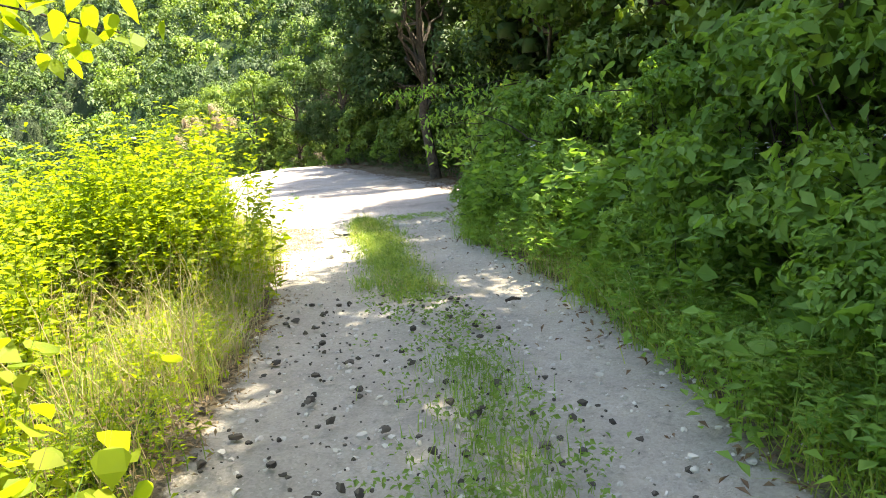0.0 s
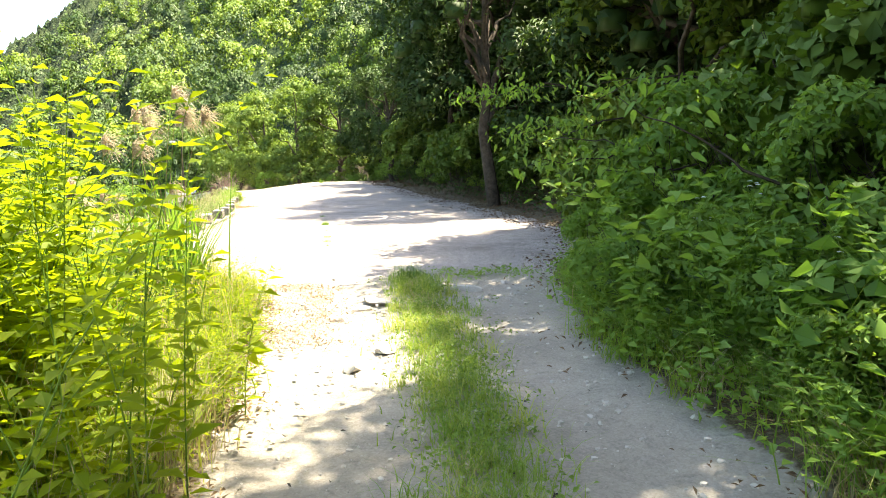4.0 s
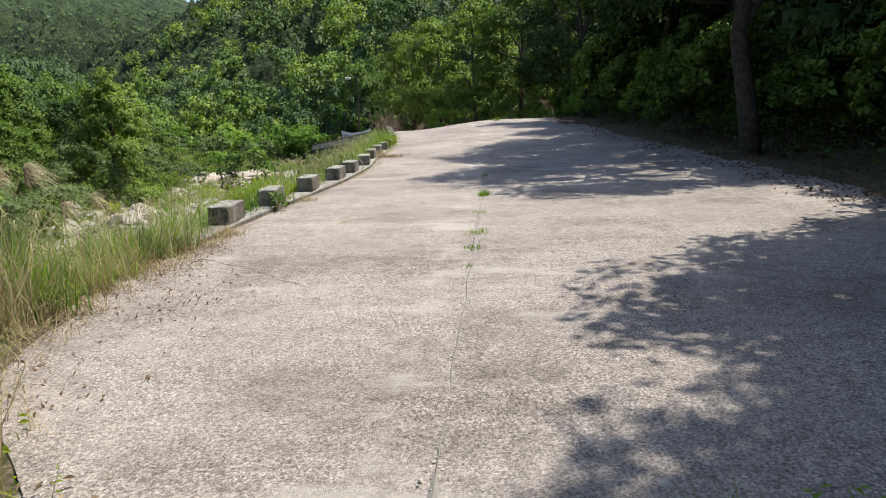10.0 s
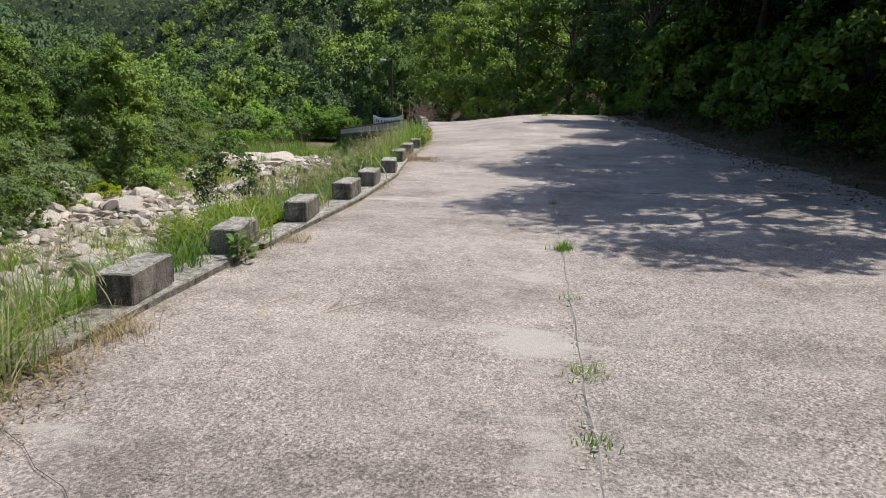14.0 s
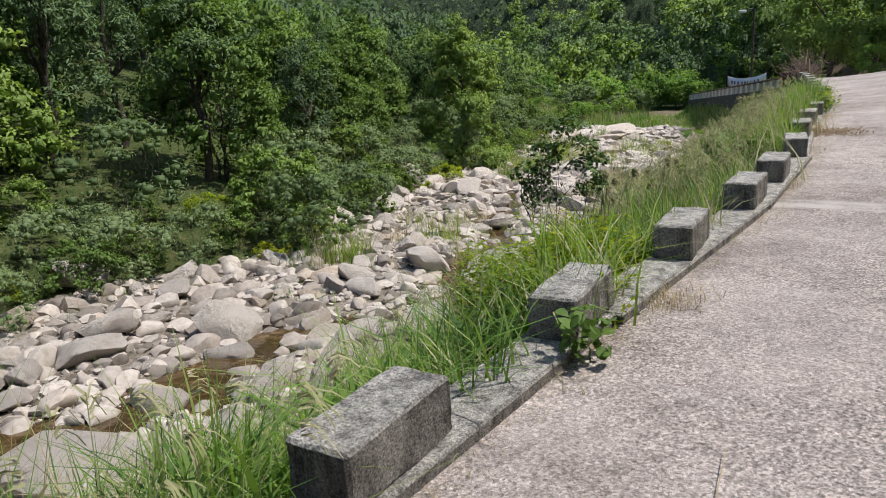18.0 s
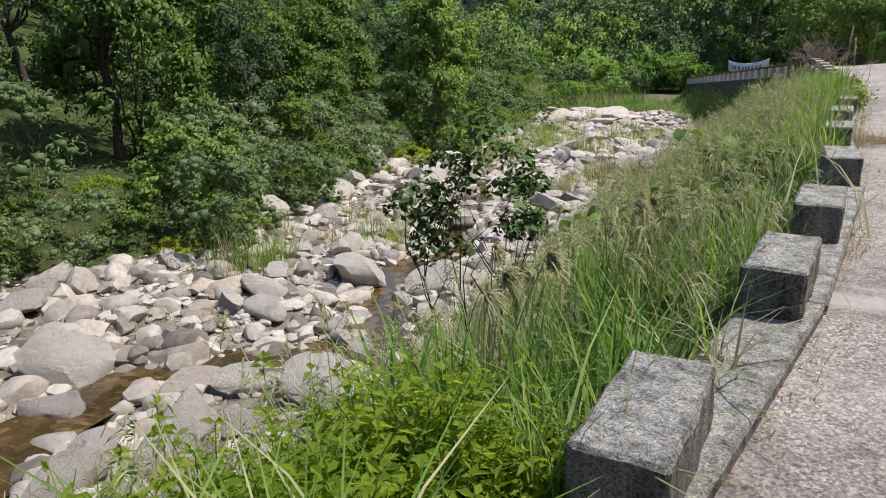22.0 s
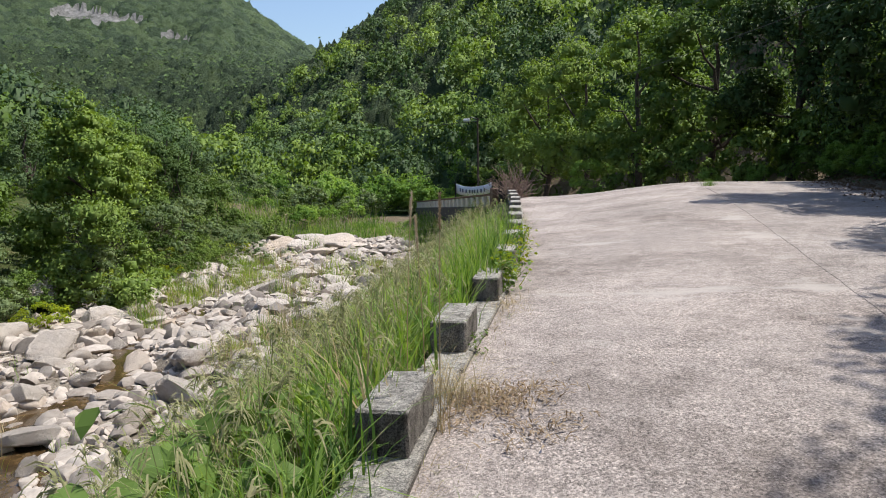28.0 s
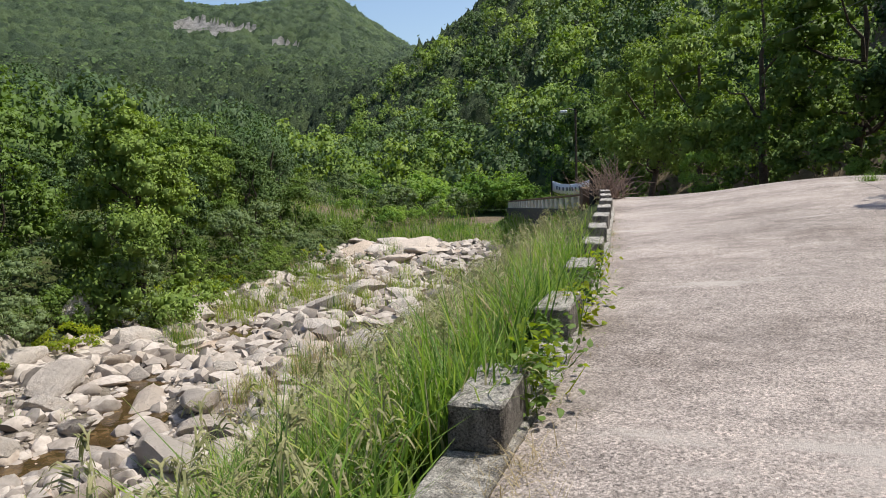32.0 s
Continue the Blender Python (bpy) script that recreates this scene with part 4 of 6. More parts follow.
def canopy(name, r0, r1, a0, a1, step, cell, tall, fuzz, card, label, seed):
    """Roof of a far forest: domed crowns side by side, with loose leaf clumps standing out of them."""
    rng = np.random.default_rng(seed)
    az = np.radians(np.arange(a0, a1, step))
    rr = np.exp(np.arange(math.log(r0), math.log(r1), math.radians(step) * 1.15))
    A, R = np.meshgrid(az, rr)
    X, Y = -np.sin(A) * R, np.cos(A) * R + 20.0
    off = rng.uniform(-0.5, 0.5, (64, 64, 2))
    size = rng.uniform(0.6, 0.95, (64, 64))
    hue = rng.uniform(0, 1, (64, 64))

    def crowns(x, y):
        gx, gy = np.floor(x / cell).astype(int), np.floor(y / cell).astype(int)
        best, tone = np.full(x.shape, 0.12), np.full(x.shape, 0.3)
        for dx in (-1, 0, 1):
            for dy in (-1, 0, 1):
                cx, cy = (gx + dx) % 64, (gy + dy) % 64
                px, py = (gx + dx + 0.5 + off[cx, cy, 0]) * cell, (gy + dy + 0.5 + off[cx, cy, 1]) * cell
                d = np.hypot(x - px, y - py) / (size[cx, cy] * cell)
                z = (0.5 + 0.5 * size[cx, cy]) * np.sqrt(np.clip(1 - d * d, 0, 1))
                tone = np.where(z > best, hue[cx, cy], tone)
                best = np.maximum(best, z)
        return best, tone

    C, T = crowns(X, Y)
    keep = bare(X, Y)
    lump = bumps(X, Y, 6.0 / cell) * 0.07 + rng.normal(size=X.shape) * 0.12
    Z = height(X, Y) + np.where(keep, (C + lump) * tall * (0.6 + 0.4 * sm(170, 200, R)) * sm(r0, r0 * 1.03, R) - 2.0 * (1 - sm(r0, r0 * 1.03, R)), 1.5)
    n0, n1 = X.shape
    k = (np.arange(n0 - 1)[:, None] * n1 + np.arange(n1 - 1)).ravel()
    F = np.stack([k, k + 1, k + n1 + 1, k + n1], 1)[:, ::-1]
    V = np.stack([X, Y, Z], -1).reshape(-1, 3)
    tone = T.reshape(-1)[k]
    i = rng.choice(np.flatnonzero(keep.ravel()), fuzz)
    p = V[i] + rng.normal(size=(fuzz, 3)) * np.array((0.2, 0.2, 0.08)) * cell * 0.4
    s = card * (R.ravel()[i] / r0) * rng.uniform(0.5, 1.3, fuzz)
    home = np.column_stack([np.sin(A.ravel()[i]), -np.cos(A.ravel()[i]), np.zeros(fuzz)])
    Vl, Fl = leaf_rows(p, home * 0.45 + rng.normal(size=(fuzz, 3)) * 0.25 + np.array((0, 0, 0.8)), s, 0.8, rng=rng)
    me = mesh_of(name, np.concatenate([V, Vl]), np.concatenate([F, Fl + len(V)]), [M_CANOPY, M_LEAF_DARK, M_CLIFF], np.concatenate([np.where(keep.reshape(-1)[k], 0, 2), np.ones(len(Fl))]), smooth=True)
    me.attributes.new("tone", "FLOAT", "FACE").data.foreach_set("value", np.concatenate([tone, T.ravel()[i] + 0.1]).astype(np.float32))
    return tagged(new(name, me), label, "woods", kind="stuff")


canopy("hillside_woods", 116, 470, 12, 76, 0.22, 6.5, 7.5, 30000, 0.55, "distant pine and broadleaf forest on the hills", 42)
canopy("mountain_woods", 465, 1150, 10, 66, 0.23, 10.0, 9.0, 16000, 1.6, "hazy dark forest covering the high mountain", 43)


# ---- stream stones ----
def stone_mesh(name, seed, mat, sub=3, flat=0.6):
    """A water-worn boulder with a few broken planes."""
    rng = np.random.default_rng(seed)
    bm = bmesh.new()
    bmesh.ops.create_icosphere(bm, subdivisions=sub, radius=1.0)
    planes = [(Vector(unit(rng.normal(size=(1, 3)))[0]), rng.uniform(0.34, 0.78)) for _ in range(17)]
    off = Vector(rng.uniform(-50, 50, 3))
    for v in bm.verts:
        p = v.co.copy()
        for nrm, lim in planes:
            e = p.dot(nrm) - lim
            if e > 0:
                p -= nrm * e * 0.93
        p += p.normalized() * (0.12 * noise.noise(p * 1.3 + off) + 0.05 * noise.noise(p * 4 + off) + 0.02 * noise.noise(p * 11 + off))
        p.z *= flat
        v.co = p
    for f in bm.faces:
        f.smooth = True
    me = bpy.data.meshes.new(name)
    bm.to_mesh(me)
    bm.free()
    me.set_sharp_from_angle(angle=radians(36))
    me.materials.append(mat)
    return me


STONES = [stone_mesh("boulder", 300 + i, M_ROCK, 3, fl) for i, fl in enumerate((0.5, 0.58, 0.64, 0.42, 0.55, 0.66, 0.48, 0.6))]
rs = np.random.default_rng(8)
placed = []


def boulder(x, y, size, squash=1.0, sink=0.3, label="pale water-worn boulder in the stream bed"):
    i = int(rs.integers(0, len(STONES)))
    ob = tagged(new("boulder", STONES[i]), label, "boulder", "boulders in the stream bed")
    z = float(height(x, y))
    q = rs.uniform(0.6, 1.05)
    ob.matrix_world = Matrix.LocRotScale((x, y, z + size * (0.5 - sink)), Euler((rs.normal() * 0.15, rs.normal() * 0.15, rs.uniform(0, 6.28))), (size, size * q, size * squash))
    placed.append((x, y, size))


def free(x, y, size, gap=0.82):
    return all((x - a) ** 2 + (y - b) ** 2 > (gap * (size + s)) ** 2 for a, b, s in placed)


NEAR_ROCKS = ((-11.3, 26.8, 0.64), (-10.7, 26.0, 0.47), (-10.5, 28.0, 0.48), (-9.6, 27.5, 0.46), (-8.8, 27.8, 0.46), (-8.2, 26.4, 0.6), (-7.9, 26.9, 0.36), (-7.6, 28.0, 0.68), (-11.1, 32.7, 0.72), (-9.1, 32.8, 0.62), (-10.7, 29.8, 0.4),
              (-11.7, 30.5, 0.46), (-9.4, 30.1, 0.3), (-8.9, 25.7, 0.54), (-8.4, 25.1, 0.4), (-14.1, 27.5, 0.52), (-15.4, 28.7, 0.5), (-14.6, 30.7, 0.45), (-15.0, 35.6, 0.45), (-8.6, 29.9, 0.33), (-9.4, 32.0, 0.36), (-12.1, 24.4, 0.5), (-13.0, 25.2, 0.52), (-9.7, 24.1, 0.58))
FAR_ROCKS = ((-17.6, 45.9, 0.9), (-18.4, 49.2, 0.66), (-16.3, 47.8, 0.45), (-13.9, 39.6, 0.52), (-13.6, 40.9, 0.45), (-10.3, 40.0, 0.68), (-10.3, 38.5, 0.56), (-11.8, 37.9, 0.6), (-11.0, 36.8, 0.45), (-18.7, 42.8, 0.84), (-13.8, 42.9, 0.72), (-11.8, 42.3, 0.64), (-15.4, 54.8, 0.85), (-12.9, 54.4, 0.7), (-16.7, 44.3, 0.6))
for x, y, s in NEAR_ROCKS:
    boulder(x, y, s * 1.4, 0.9)
for x, y, s in FAR_ROCKS:
    boulder(x, y, s * 1.4, 0.9)
for x, y, s in ((-23.1, 66.9, 1.9), (-22.0, 70.6, 2.3), (-17.6, 66.5, 1.8), (-18.0, 62.8, 1.8), (-20.6, 63.6, 1.7), (-19.6, 69.0, 2.0), (-24.6, 70.2, 1.8), (-21.0, 66.9, 1.5)):
    boulder(x, y, s, 0.38, 0.34, "smooth pale bedrock slab across the stream")
boulder(-8.4, 45.2, 1.15, 0.8, 0.3, "large leaning slab of pale rock at the foot of the bank")
boulder(-8.5, 22.2, 1.3, 0.8, 0.3, "broad flat pale rock at the foot of the bank")
boulder(-7.5, 23.6, 0.62, 0.8)
boulder(-9.9, 21.0, 0.7, 0.8)
for x, y, s in ((-20.6, 46.4, 1.1), (-19.4, 43.2, 1.2), (-15.9, 34.4, 0.9), (-16.6, 37.6, 1.0), (-16.9, 26.6, 0.9)):
    boulder(x, y, s, 1.0, 0.2, "reddish boulder half hidden under bank shrubs")
tries = 0
while len(placed) < 300 and tries < 9000:
    tries += 1
    y = rs.uniform(19, 62) if rs.random() < 0.75 else rs.uniform(20, 36)
    a, b = float(bed_left(y)) + 0.2, float(edge_left(y) - np.interp(y, (20, 30, 48, 56, 63), (4.2, 5.0, 6.3, 4.3, 2.8)))
    x = rs.uniform(a, b)
    size = min(0.95, 0.26 + rs.exponential(0.2)) * (1.5 if y > 40 else 1.0)
    if free(x, y, size) and (abs(x - float(channel_x(y))) > 0.75 or (y > 34 and rs.random() < 0.35)):
        boulder(x, y, size)


def pebbles(name, n, zone, lo, hi, mat, label, seed, sub=1, lift=0.15):
    """Many loose stones in one mesh."""
    rng = np.random.default_rng(seed)
    V0, F0 = [], None
    for i in range(12):
        bm = bmesh.new()
        bmesh.ops.create_icosphere(bm, subdivisions=sub, radius=1.0)
        cuts = [(Vector(unit(rng.normal(size=(1, 3)))[0]), rng.uniform(0.45, 0.8)) for _ in range(8)]
        for v in bm.verts:
            for nrm, lim in cuts:
                v.co -= nrm * max(0.0, v.co.dot(nrm) - lim) * 0.9
            v.co *= 1 + 0.3 * noise.noise(v.co * 1.1 + Vector((i * 9.0, 3, 1)))
            v.co.z *= 0.68
        V0.append(np.array([v.co[:] for v in bm.verts]))
        F0 = np.array([[v.index for v in f.verts] for f in bm.faces])
        bm.free()
    xy = zone(rng, n)
    n = len(xy)
    s = lo + (hi - lo) * rng.uniform(size=n) ** 2.6
    z = height(xy[:, 0], xy[:, 1]) + s * lift
    a = rng.uniform(0, 6.28, n)
    base = np.stack([V0[i % 12] for i in range(n)]) * (s[:, None, None] * rng.uniform(0.7, 1.3, (n, 1, 3)))
    x = base[..., 0] * np.cos(a)[:, None] - base[..., 1] * np.sin(a)[:, None]
    y = base[..., 0] * np.sin(a)[:, None] + base[..., 1] * np.cos(a)[:, None]
    V = np.stack([x + xy[:, :1], y + xy[:, 1:], base[..., 2] + z[:, None]], -1).reshape(-1, 3)
    F = (F0[None] + (np.arange(n) * len(V0[0]))[:, None, None]).reshape(-1, 3)
    me = mesh_of(name, V, F, mat, smooth=True)
    me.set_sharp_from_angle(angle=radians(40))
    return tagged(new(name, me), label, "stones", kind="stuff")


def bed_zone(y0, y1):
    def f(rng, n):
        y = rng.uniform(y0, y1, n)
        a, b = bed_left(y) - 0.3, edge_left(y) - np.interp(y, (20, 30, 48, 56, 63), (3.9, 4.9, 6.2, 4.1, 2.6))
        x = rng.uniform(a, b)
        dry = (np.abs(x - channel_x(y)) > 0.6) | (rng.random(n) < 0.12) | (y > 38)
        return np.stack([x, y], 1)[dry]
    return f


pebbles("stream_cobbles", 1900, bed_zone(20, 48), 0.10, 0.4, M_PEBBLE, "loose pale cobbles filling the stream bed", 50, 2)
pebbles("stream_cobbles", 6600, bed_zone(18, 46), 0.03, 0.2, M_PEBBLE, "small pale cobbles between the boulders", 51, 1)
def shore_zone(rng, n):
    y = rng.uniform(20, 40, n)
    return np.stack([channel_x(y) + rng.choice((-1, 1), n) * rng.uniform(0.3, 1.5, n), y], 1)


pebbles("stream_cobbles", 420, shore_zone, 0.1, 0.3, M_PEBBLE, "pale cobbles along the water's edge", 55, 2, 0.25)
pebbles("stream_stones", 2200, bed_zone(-30, 20), 0.08, 0.4, M_PEBBLE, "pale stones further down the stream bed", 56, 1)
pebbles("stream_stones", 3800, bed_zone(44, 72), 0.12, 0.5, M_PEBBLE, "pale stones further up the stream bed", 52, 1)


# ---- grass ----
def grass(name, pts, hmin, hmax, width, mat, label, seed, lean=(0.15, 0.9), category="grass", kind="stuff", seg=3, z=None):
    rng = np.random.default_rng(seed)
    n = len(pts)
    root = np.stack([pts[:, 0], pts[:, 1], (height(pts[:, 0], pts[:, 1]) if z is None else z) - 0.03], 1)
    h = rng.uniform(hmin, hmax, n)
    V, F = blade_rows(root, h, rng.uniform(*lean, n), width * rng.uniform(0.6, 1.3, n), rng, seg)
    return tagged(new(name, mesh_of(name, V, F, mat)), label, category, kind=kind)


def tufted(rng, n, centres, spread):
    i = rng.integers(0, len(centres), n)
    return centres[i] + rng.normal(size=(n, 2)) * spread


def slope_reach(y):
    return np.interp(y, (14, 20, 30, 48, 56, 63, 80), (3.5, 3.9, 4.6, 6.0, 3.6, 2.1, 2.3))


def bank_pts(seed, n, y0, y1, lo, hi, tufts=900, spread=0.09, shape=1.0):
    """Tufts between two shares of the bank, kerb to shore."""
    rng = np.random.default_rng(seed)
    y = rng.uniform(y0, y1, tufts)
    c = np.stack([edge_left(y) - 0.4 - (lo + (hi - lo) * rng.uniform(size=tufts) ** shape) * slope_reach(y), y], 1)
    c = c[np.hypot((c[:, 0] + 3.2) / 0.55, (c[:, 1] - 23.7) / 0.8) > 1]
    return tufted(rng, n, c, spread)


def tussocks(name, centres, per, spread, h, width, mats, share, label, seed, lean=(0.15, 0.95), category="grass"):
    """Clumps of blades, each clump with its own height and colour, in one mesh."""
    rng = np.random.default_rng(seed)
    m = len(centres)
    i = np.repeat(np.arange(m), per)
    tall = rng.uniform(0.4, 1.2, m) ** 1.2
    p = centres[i] + rng.normal(size=(len(i), 2)) * spread * (0.5 + tall[i, None] * 0.6)
    root = np.column_stack([p, height(p[:, 0], p[:, 1]) - 0.03])
    kind = rng.choice(len(mats), m, p=share)
    V, F = blade_rows(root, h * tall[i] * rng.uniform(0.35, 1.1, len(i)), rng.uniform(*lean, len(i)), width * rng.uniform(0.5, 1.4, len(i)), rng, 3)
    me = mesh_of(name, V, F, mats, np.tile(kind[i], 3))
    me.attributes.new("tone", "FLOAT", "FACE").data.foreach_set("value", np.tile(rng.uniform(-0.5, 0.6, m)[i], 3).astype(np.float32))
    return tagged(new(name, me), label, category, kind="stuff")


def seed_heads(name, pts, h, length, strands, mat, label, seed, lean=(0.12, 0.55), width=0.006):
    """Thin stalks, each with a nodding head of fine strands."""
    rng = np.random.default_rng(seed)
    n = len(pts)
    root = np.column_stack([pts, height(pts[:, 0], pts[:, 1]) - 0.03])
    hh = h * rng.uniform(0.65, 1.1, n)
    az = rng.uniform(0, 6.283, n)
    d = np.column_stack([np.cos(az), np.sin(az), np.zeros(n)])
    sd = np.column_stack([-np.sin(az), np.cos(az), np.zeros(n)])
    ln = rng.uniform(*lean, n)
    up = np.array((0, 0, 1.0))
    rows = []
    for q in (0.0, 0.5, 1.0):
        p = root + d * (ln * hh * q ** 2)[:, None] + up * (hh * (q - 0.2 * ln * q ** 2))[:, None]
        rows += [p - sd * width * 0.35, p + sd * width * 0.35]
    V = np.stack(rows, 1)
    F = np.concatenate([np.arange(n)[:, None] * 6 + np.array([2 * k, 2 * k + 1, 2 * k + 3, 2 * k + 2]) for k in range(2)])
    i = np.repeat(np.arange(n), strands)
    m = len(i)
    start = p[i] - up * (rng.uniform(0, 0.7, m) * length)[:, None]
    way = unit(d[i] + sd[i] * rng.normal(size=(m, 1)) * 0.45 + rng.normal(size=(m, 3)) * 0.15)
    L = (length * rng.uniform(0.6, 1.1, m))[:, None]
    rise, fall = rng.uniform(0.3, 1.0, (m, 1)), rng.uniform(0.6, 1.3, (m, 1))
    rows = []
    for q in (0.0, 0.4, 0.75, 1.0):
        c = start + way * L * q * 0.8 + up * L * (rise * q - fall * q * q)
        wd = unit(np.cross(way, up) + rng.normal(size=(m, 3)) * 0.4) * width * (1 - 0.6 * q)
        rows += [c - wd, c + wd]
    V2 = np.stack(rows, 1).reshape(-1, 3)
    F2 = np.concatenate([np.arange(m)[:, None] * 8 + np.array([2 * k, 2 * k + 1, 2 * k + 3, 2 * k + 2]) for k in range(3)]) + n * 6
    return tagged(new(name, mesh_of(name, np.concatenate([V.reshape(-1, 3), V2]), np.concatenate([F, F2]), mat)), label, "grass", kind="stuff")


BLADES = [M_GRASS, M_GRASS_DEEP, M_SEED, M_STRAW]
tussocks("bank_grass", bank_pts(61, 640, 18.5, 31, -0.03, 0.95, 560, 0.02), 38, 0.11, 0.72, 0.017, BLADES, (0.40, 0.28, 0.23, 0.09), "long green grass on the bank below the kerb", 71, (0.1, 1.15))
tussocks("bank_grass", bank_pts(64, 640, 30, 42, -0.02, 1.0, 560, 0.02), 40, 0.11, 0.82, 0.021, BLADES, (0.66, 0.22, 0.08, 0.04), "tall blades of fresh grass beside the guard blocks", 74, (0.1, 0.9))
tussocks("bank_grass", bank_pts(62, 330, 40, 48, 0.08, 1.05, 300, 0.05), 28, 0.2, 0.55, 0.022, BLADES, (0.3, 0.2, 0.37, 0.13), "green and straw-coloured grass on the bank further on", 72)
tussocks("bank_grass", bank_pts(70, 340, 47, 58, 0.12, 1.05, 320, 0.05), 26, 0.2, 0.4, 0.025, BLADES, (0.3, 0.2, 0.37, 0.13), "low pale grass on the bank before the bend", 79)
tussocks("verge_grass", np.column_stack([edge_left(np.linspace(14.6, 20.6, 70)) - np.random.default_rng(66).uniform(0.15, 2.6, 70), np.linspace(14.6, 20.6, 70)]), 70, 0.12, 1.0, 0.010, BLADES, (0.4, 0.35, 0.1, 0.15), "ragged green grass beside the start of the kerb", 76)
grass("dry_grass", bank_pts(63, 2600, 18.5, 43, 0.04, 0.95, 500, 0.14), 0.3, 0.85, 0.006, M_STRAW, "dry straw stems among the bank grass", 73, (0.2, 1.1))
seed_heads("seeding_grass", bank_pts(65, 1300, 23.5, 34, 0.05, 0.8, 520, 0.14), 0.95, 0.15, 9, M_SEED, "tall grass with nodding pale seed heads on the bank", 75)
seed_heads("seeding_grass", bank_pts(66, 1500, 33, 47, 0.1, 0.9, 700, 0.2), 0.8, 0.18, 7, M_SEED, "pale feathery grass in seed along the bank", 84, (0.12, 0.6), 0.010)
tussocks("bank_grass", bank_pts(67, 900, 56, 75, 0.0, 1.25, 900, 0.1), 13, 0.28, 0.7, 0.045, BLADES, (0.55, 0.15, 0.24, 0.06), "mixed grass on the bank near the road bend", 77)
_k = np.random.default_rng(67)
tussocks("reed_grass", np.column_stack([_k.uniform(-3.7, -2.85, 60), _k.uniform(20.3, 23.3, 60)]), 24, 0.10, 0.62, 0.034, [M_GRASS, M_GRASS_DEEP], (0.45, 0.55), "broad-bladed reed grass beside the guard blocks", 88, (0.3, 1.1))
tussocks("reed_grass", np.column_stack([_k.uniform(-4.4, -3.1, 90), _k.uniform(31.0, 36.0, 90)]), 24, 0.12, 0.75, 0.032, [M_GRASS, M_GRASS_SUN], (0.7, 0.3), "broad green reed blades on the bank", 89, (0.15, 0.8))
tussocks("verge_grass", np.column_stack([_k.uniform(-3.15, -2.4, 46), _k.uniform(16.6, 20.45, 46)]), 46, 0.09, 0.62, 0.012, BLADES, (0.4, 0.22, 0.16, 0.22), "ragged grass and straw hiding the first kerb stone", 86, (0.2, 1.2))
seed_heads("seeding_grass", np.column_stack([_k.uniform(-3.5, -2.45, 90), _k.uniform(16.4, 20.4, 90)]), 0.85, 0.16, 9, M_SEED, "pale seeding grass where the kerb begins", 87)
_e = np.random.default_rng(68).uniform(20.3, 46, 800)
tussocks("kerb_grass", np.column_stack([edge_left(_e) - 0.05 + np.random.default_rng(69).normal(size=800) * 0.09, _e]), 7, 0.05, 0.14, 0.006, BLADES, (0.12, 0.03, 0.25, 0.6), "dry grass in the joint between kerb and road", 78, (0.5, 1.5))
_g = np.random.default_rng(72)
tussocks("bank_grass", np.column_stack([_g.uniform(-24, -15.5, 420), _g.uniform(72, 84, 420)]), 13, 0.3, 0.6, 0.05, BLADES, (0.6, 0.2, 0.16, 0.04), "fresh grass round the head of the stone bed", 83)


# ---- plants along the track ----
VERGE = "shrubs along the track"
V_ = [make_tree("verge_shrub", 400, 2.3, 1.15, 0.0, 3100, 0.11, M_LEAF_VERGE, 0.5, 0.5, 5, "leafy green shrub crowding the edge of the track", "shrub", VERGE, 0, 18, 0),
      make_tree("verge_shrub", 401, 1.5, 0.9, -0.1, 3000, 0.088, M_LEAF_VERGE, 0.45, 0.4, 6, "low tangled green shrub beside the track", "shrub", VERGE, 0, 16, 0),
      make_tree("verge_shrub", 402, 2.6, 1.2, 0.0, 2300, 0.15, M_LEAF, 0.6, 0.6, 5, "dark green broad-leaved shrub under the trees", "shrub", VERGE, 0, 16, 0.6),
      make_herb("tall_herb", 403, 74, 1.8, 0.32, 34, 0.15, 0.4, M_LEAF_FRESH, "tall yellow-green leafy weeds standing in the sun", "herb", VERGE, 0.45, 0.1),
      make_herb("low_herb", 404, 60, 0.75, 0.24, 16, 0.085, 0.36, M_LEAF_FRESH, "low sunlit yellow-green weeds beside the track", "herb", VERGE, 0.7),
      make_herb("tall_herb", 405, 70, 1.55, 0.34, 36, 0.11, 0.52, M_LEAF_FRESH, "bushy yellow-green weeds with small leaves", "herb", VERGE, 0.5, 0.05),
      make_herb("verge_herb", 406, 46, 0.95, 0.26, 18, 0.13, 0.4, M_LEAF_VERGE, "leafy green weeds at the shaded track edge", "herb", VERGE, 0.8, 0.15),
      make_herb("verge_herb", 407, 34, 1.35, 0.28, 20, 0.16, 0.55, M_LEAF_VERGE, "broad-leaved green weeds under the trees", "herb", VERGE, 0.6, 0.2)]
V_.append(make_herb("broadleaf_herb", 408, 22, 1.25, 0.3, 13, 0.21, 0.85, M_LEAF_VERGE, "tall weeds with large pale lobed leaves", "herb", VERGE, 0.6, 0.3))
rv = np.random.default_rng(17)
for y in np.arange(-4, 13.8, 1.05):
    e = float(edge_right(y))
    plant(V_[1], e + 0.75 + rv.normal() * 0.12, y, rv.uniform(0.6, 0.9), rv.uniform(0, 6.28))
    plant(V_[0], e + 1.7 + rv.normal() * 0.2, y + 0.5, rv.uniform(0.75, 1.1), rv.uniform(0, 6.28))
    if rv.random() < 0.75:
        plant(V_[2], e + 2.7 + rv.normal() * 0.3, y, rv.uniform(0.9, 1.4), rv.uniform(0, 6.28))
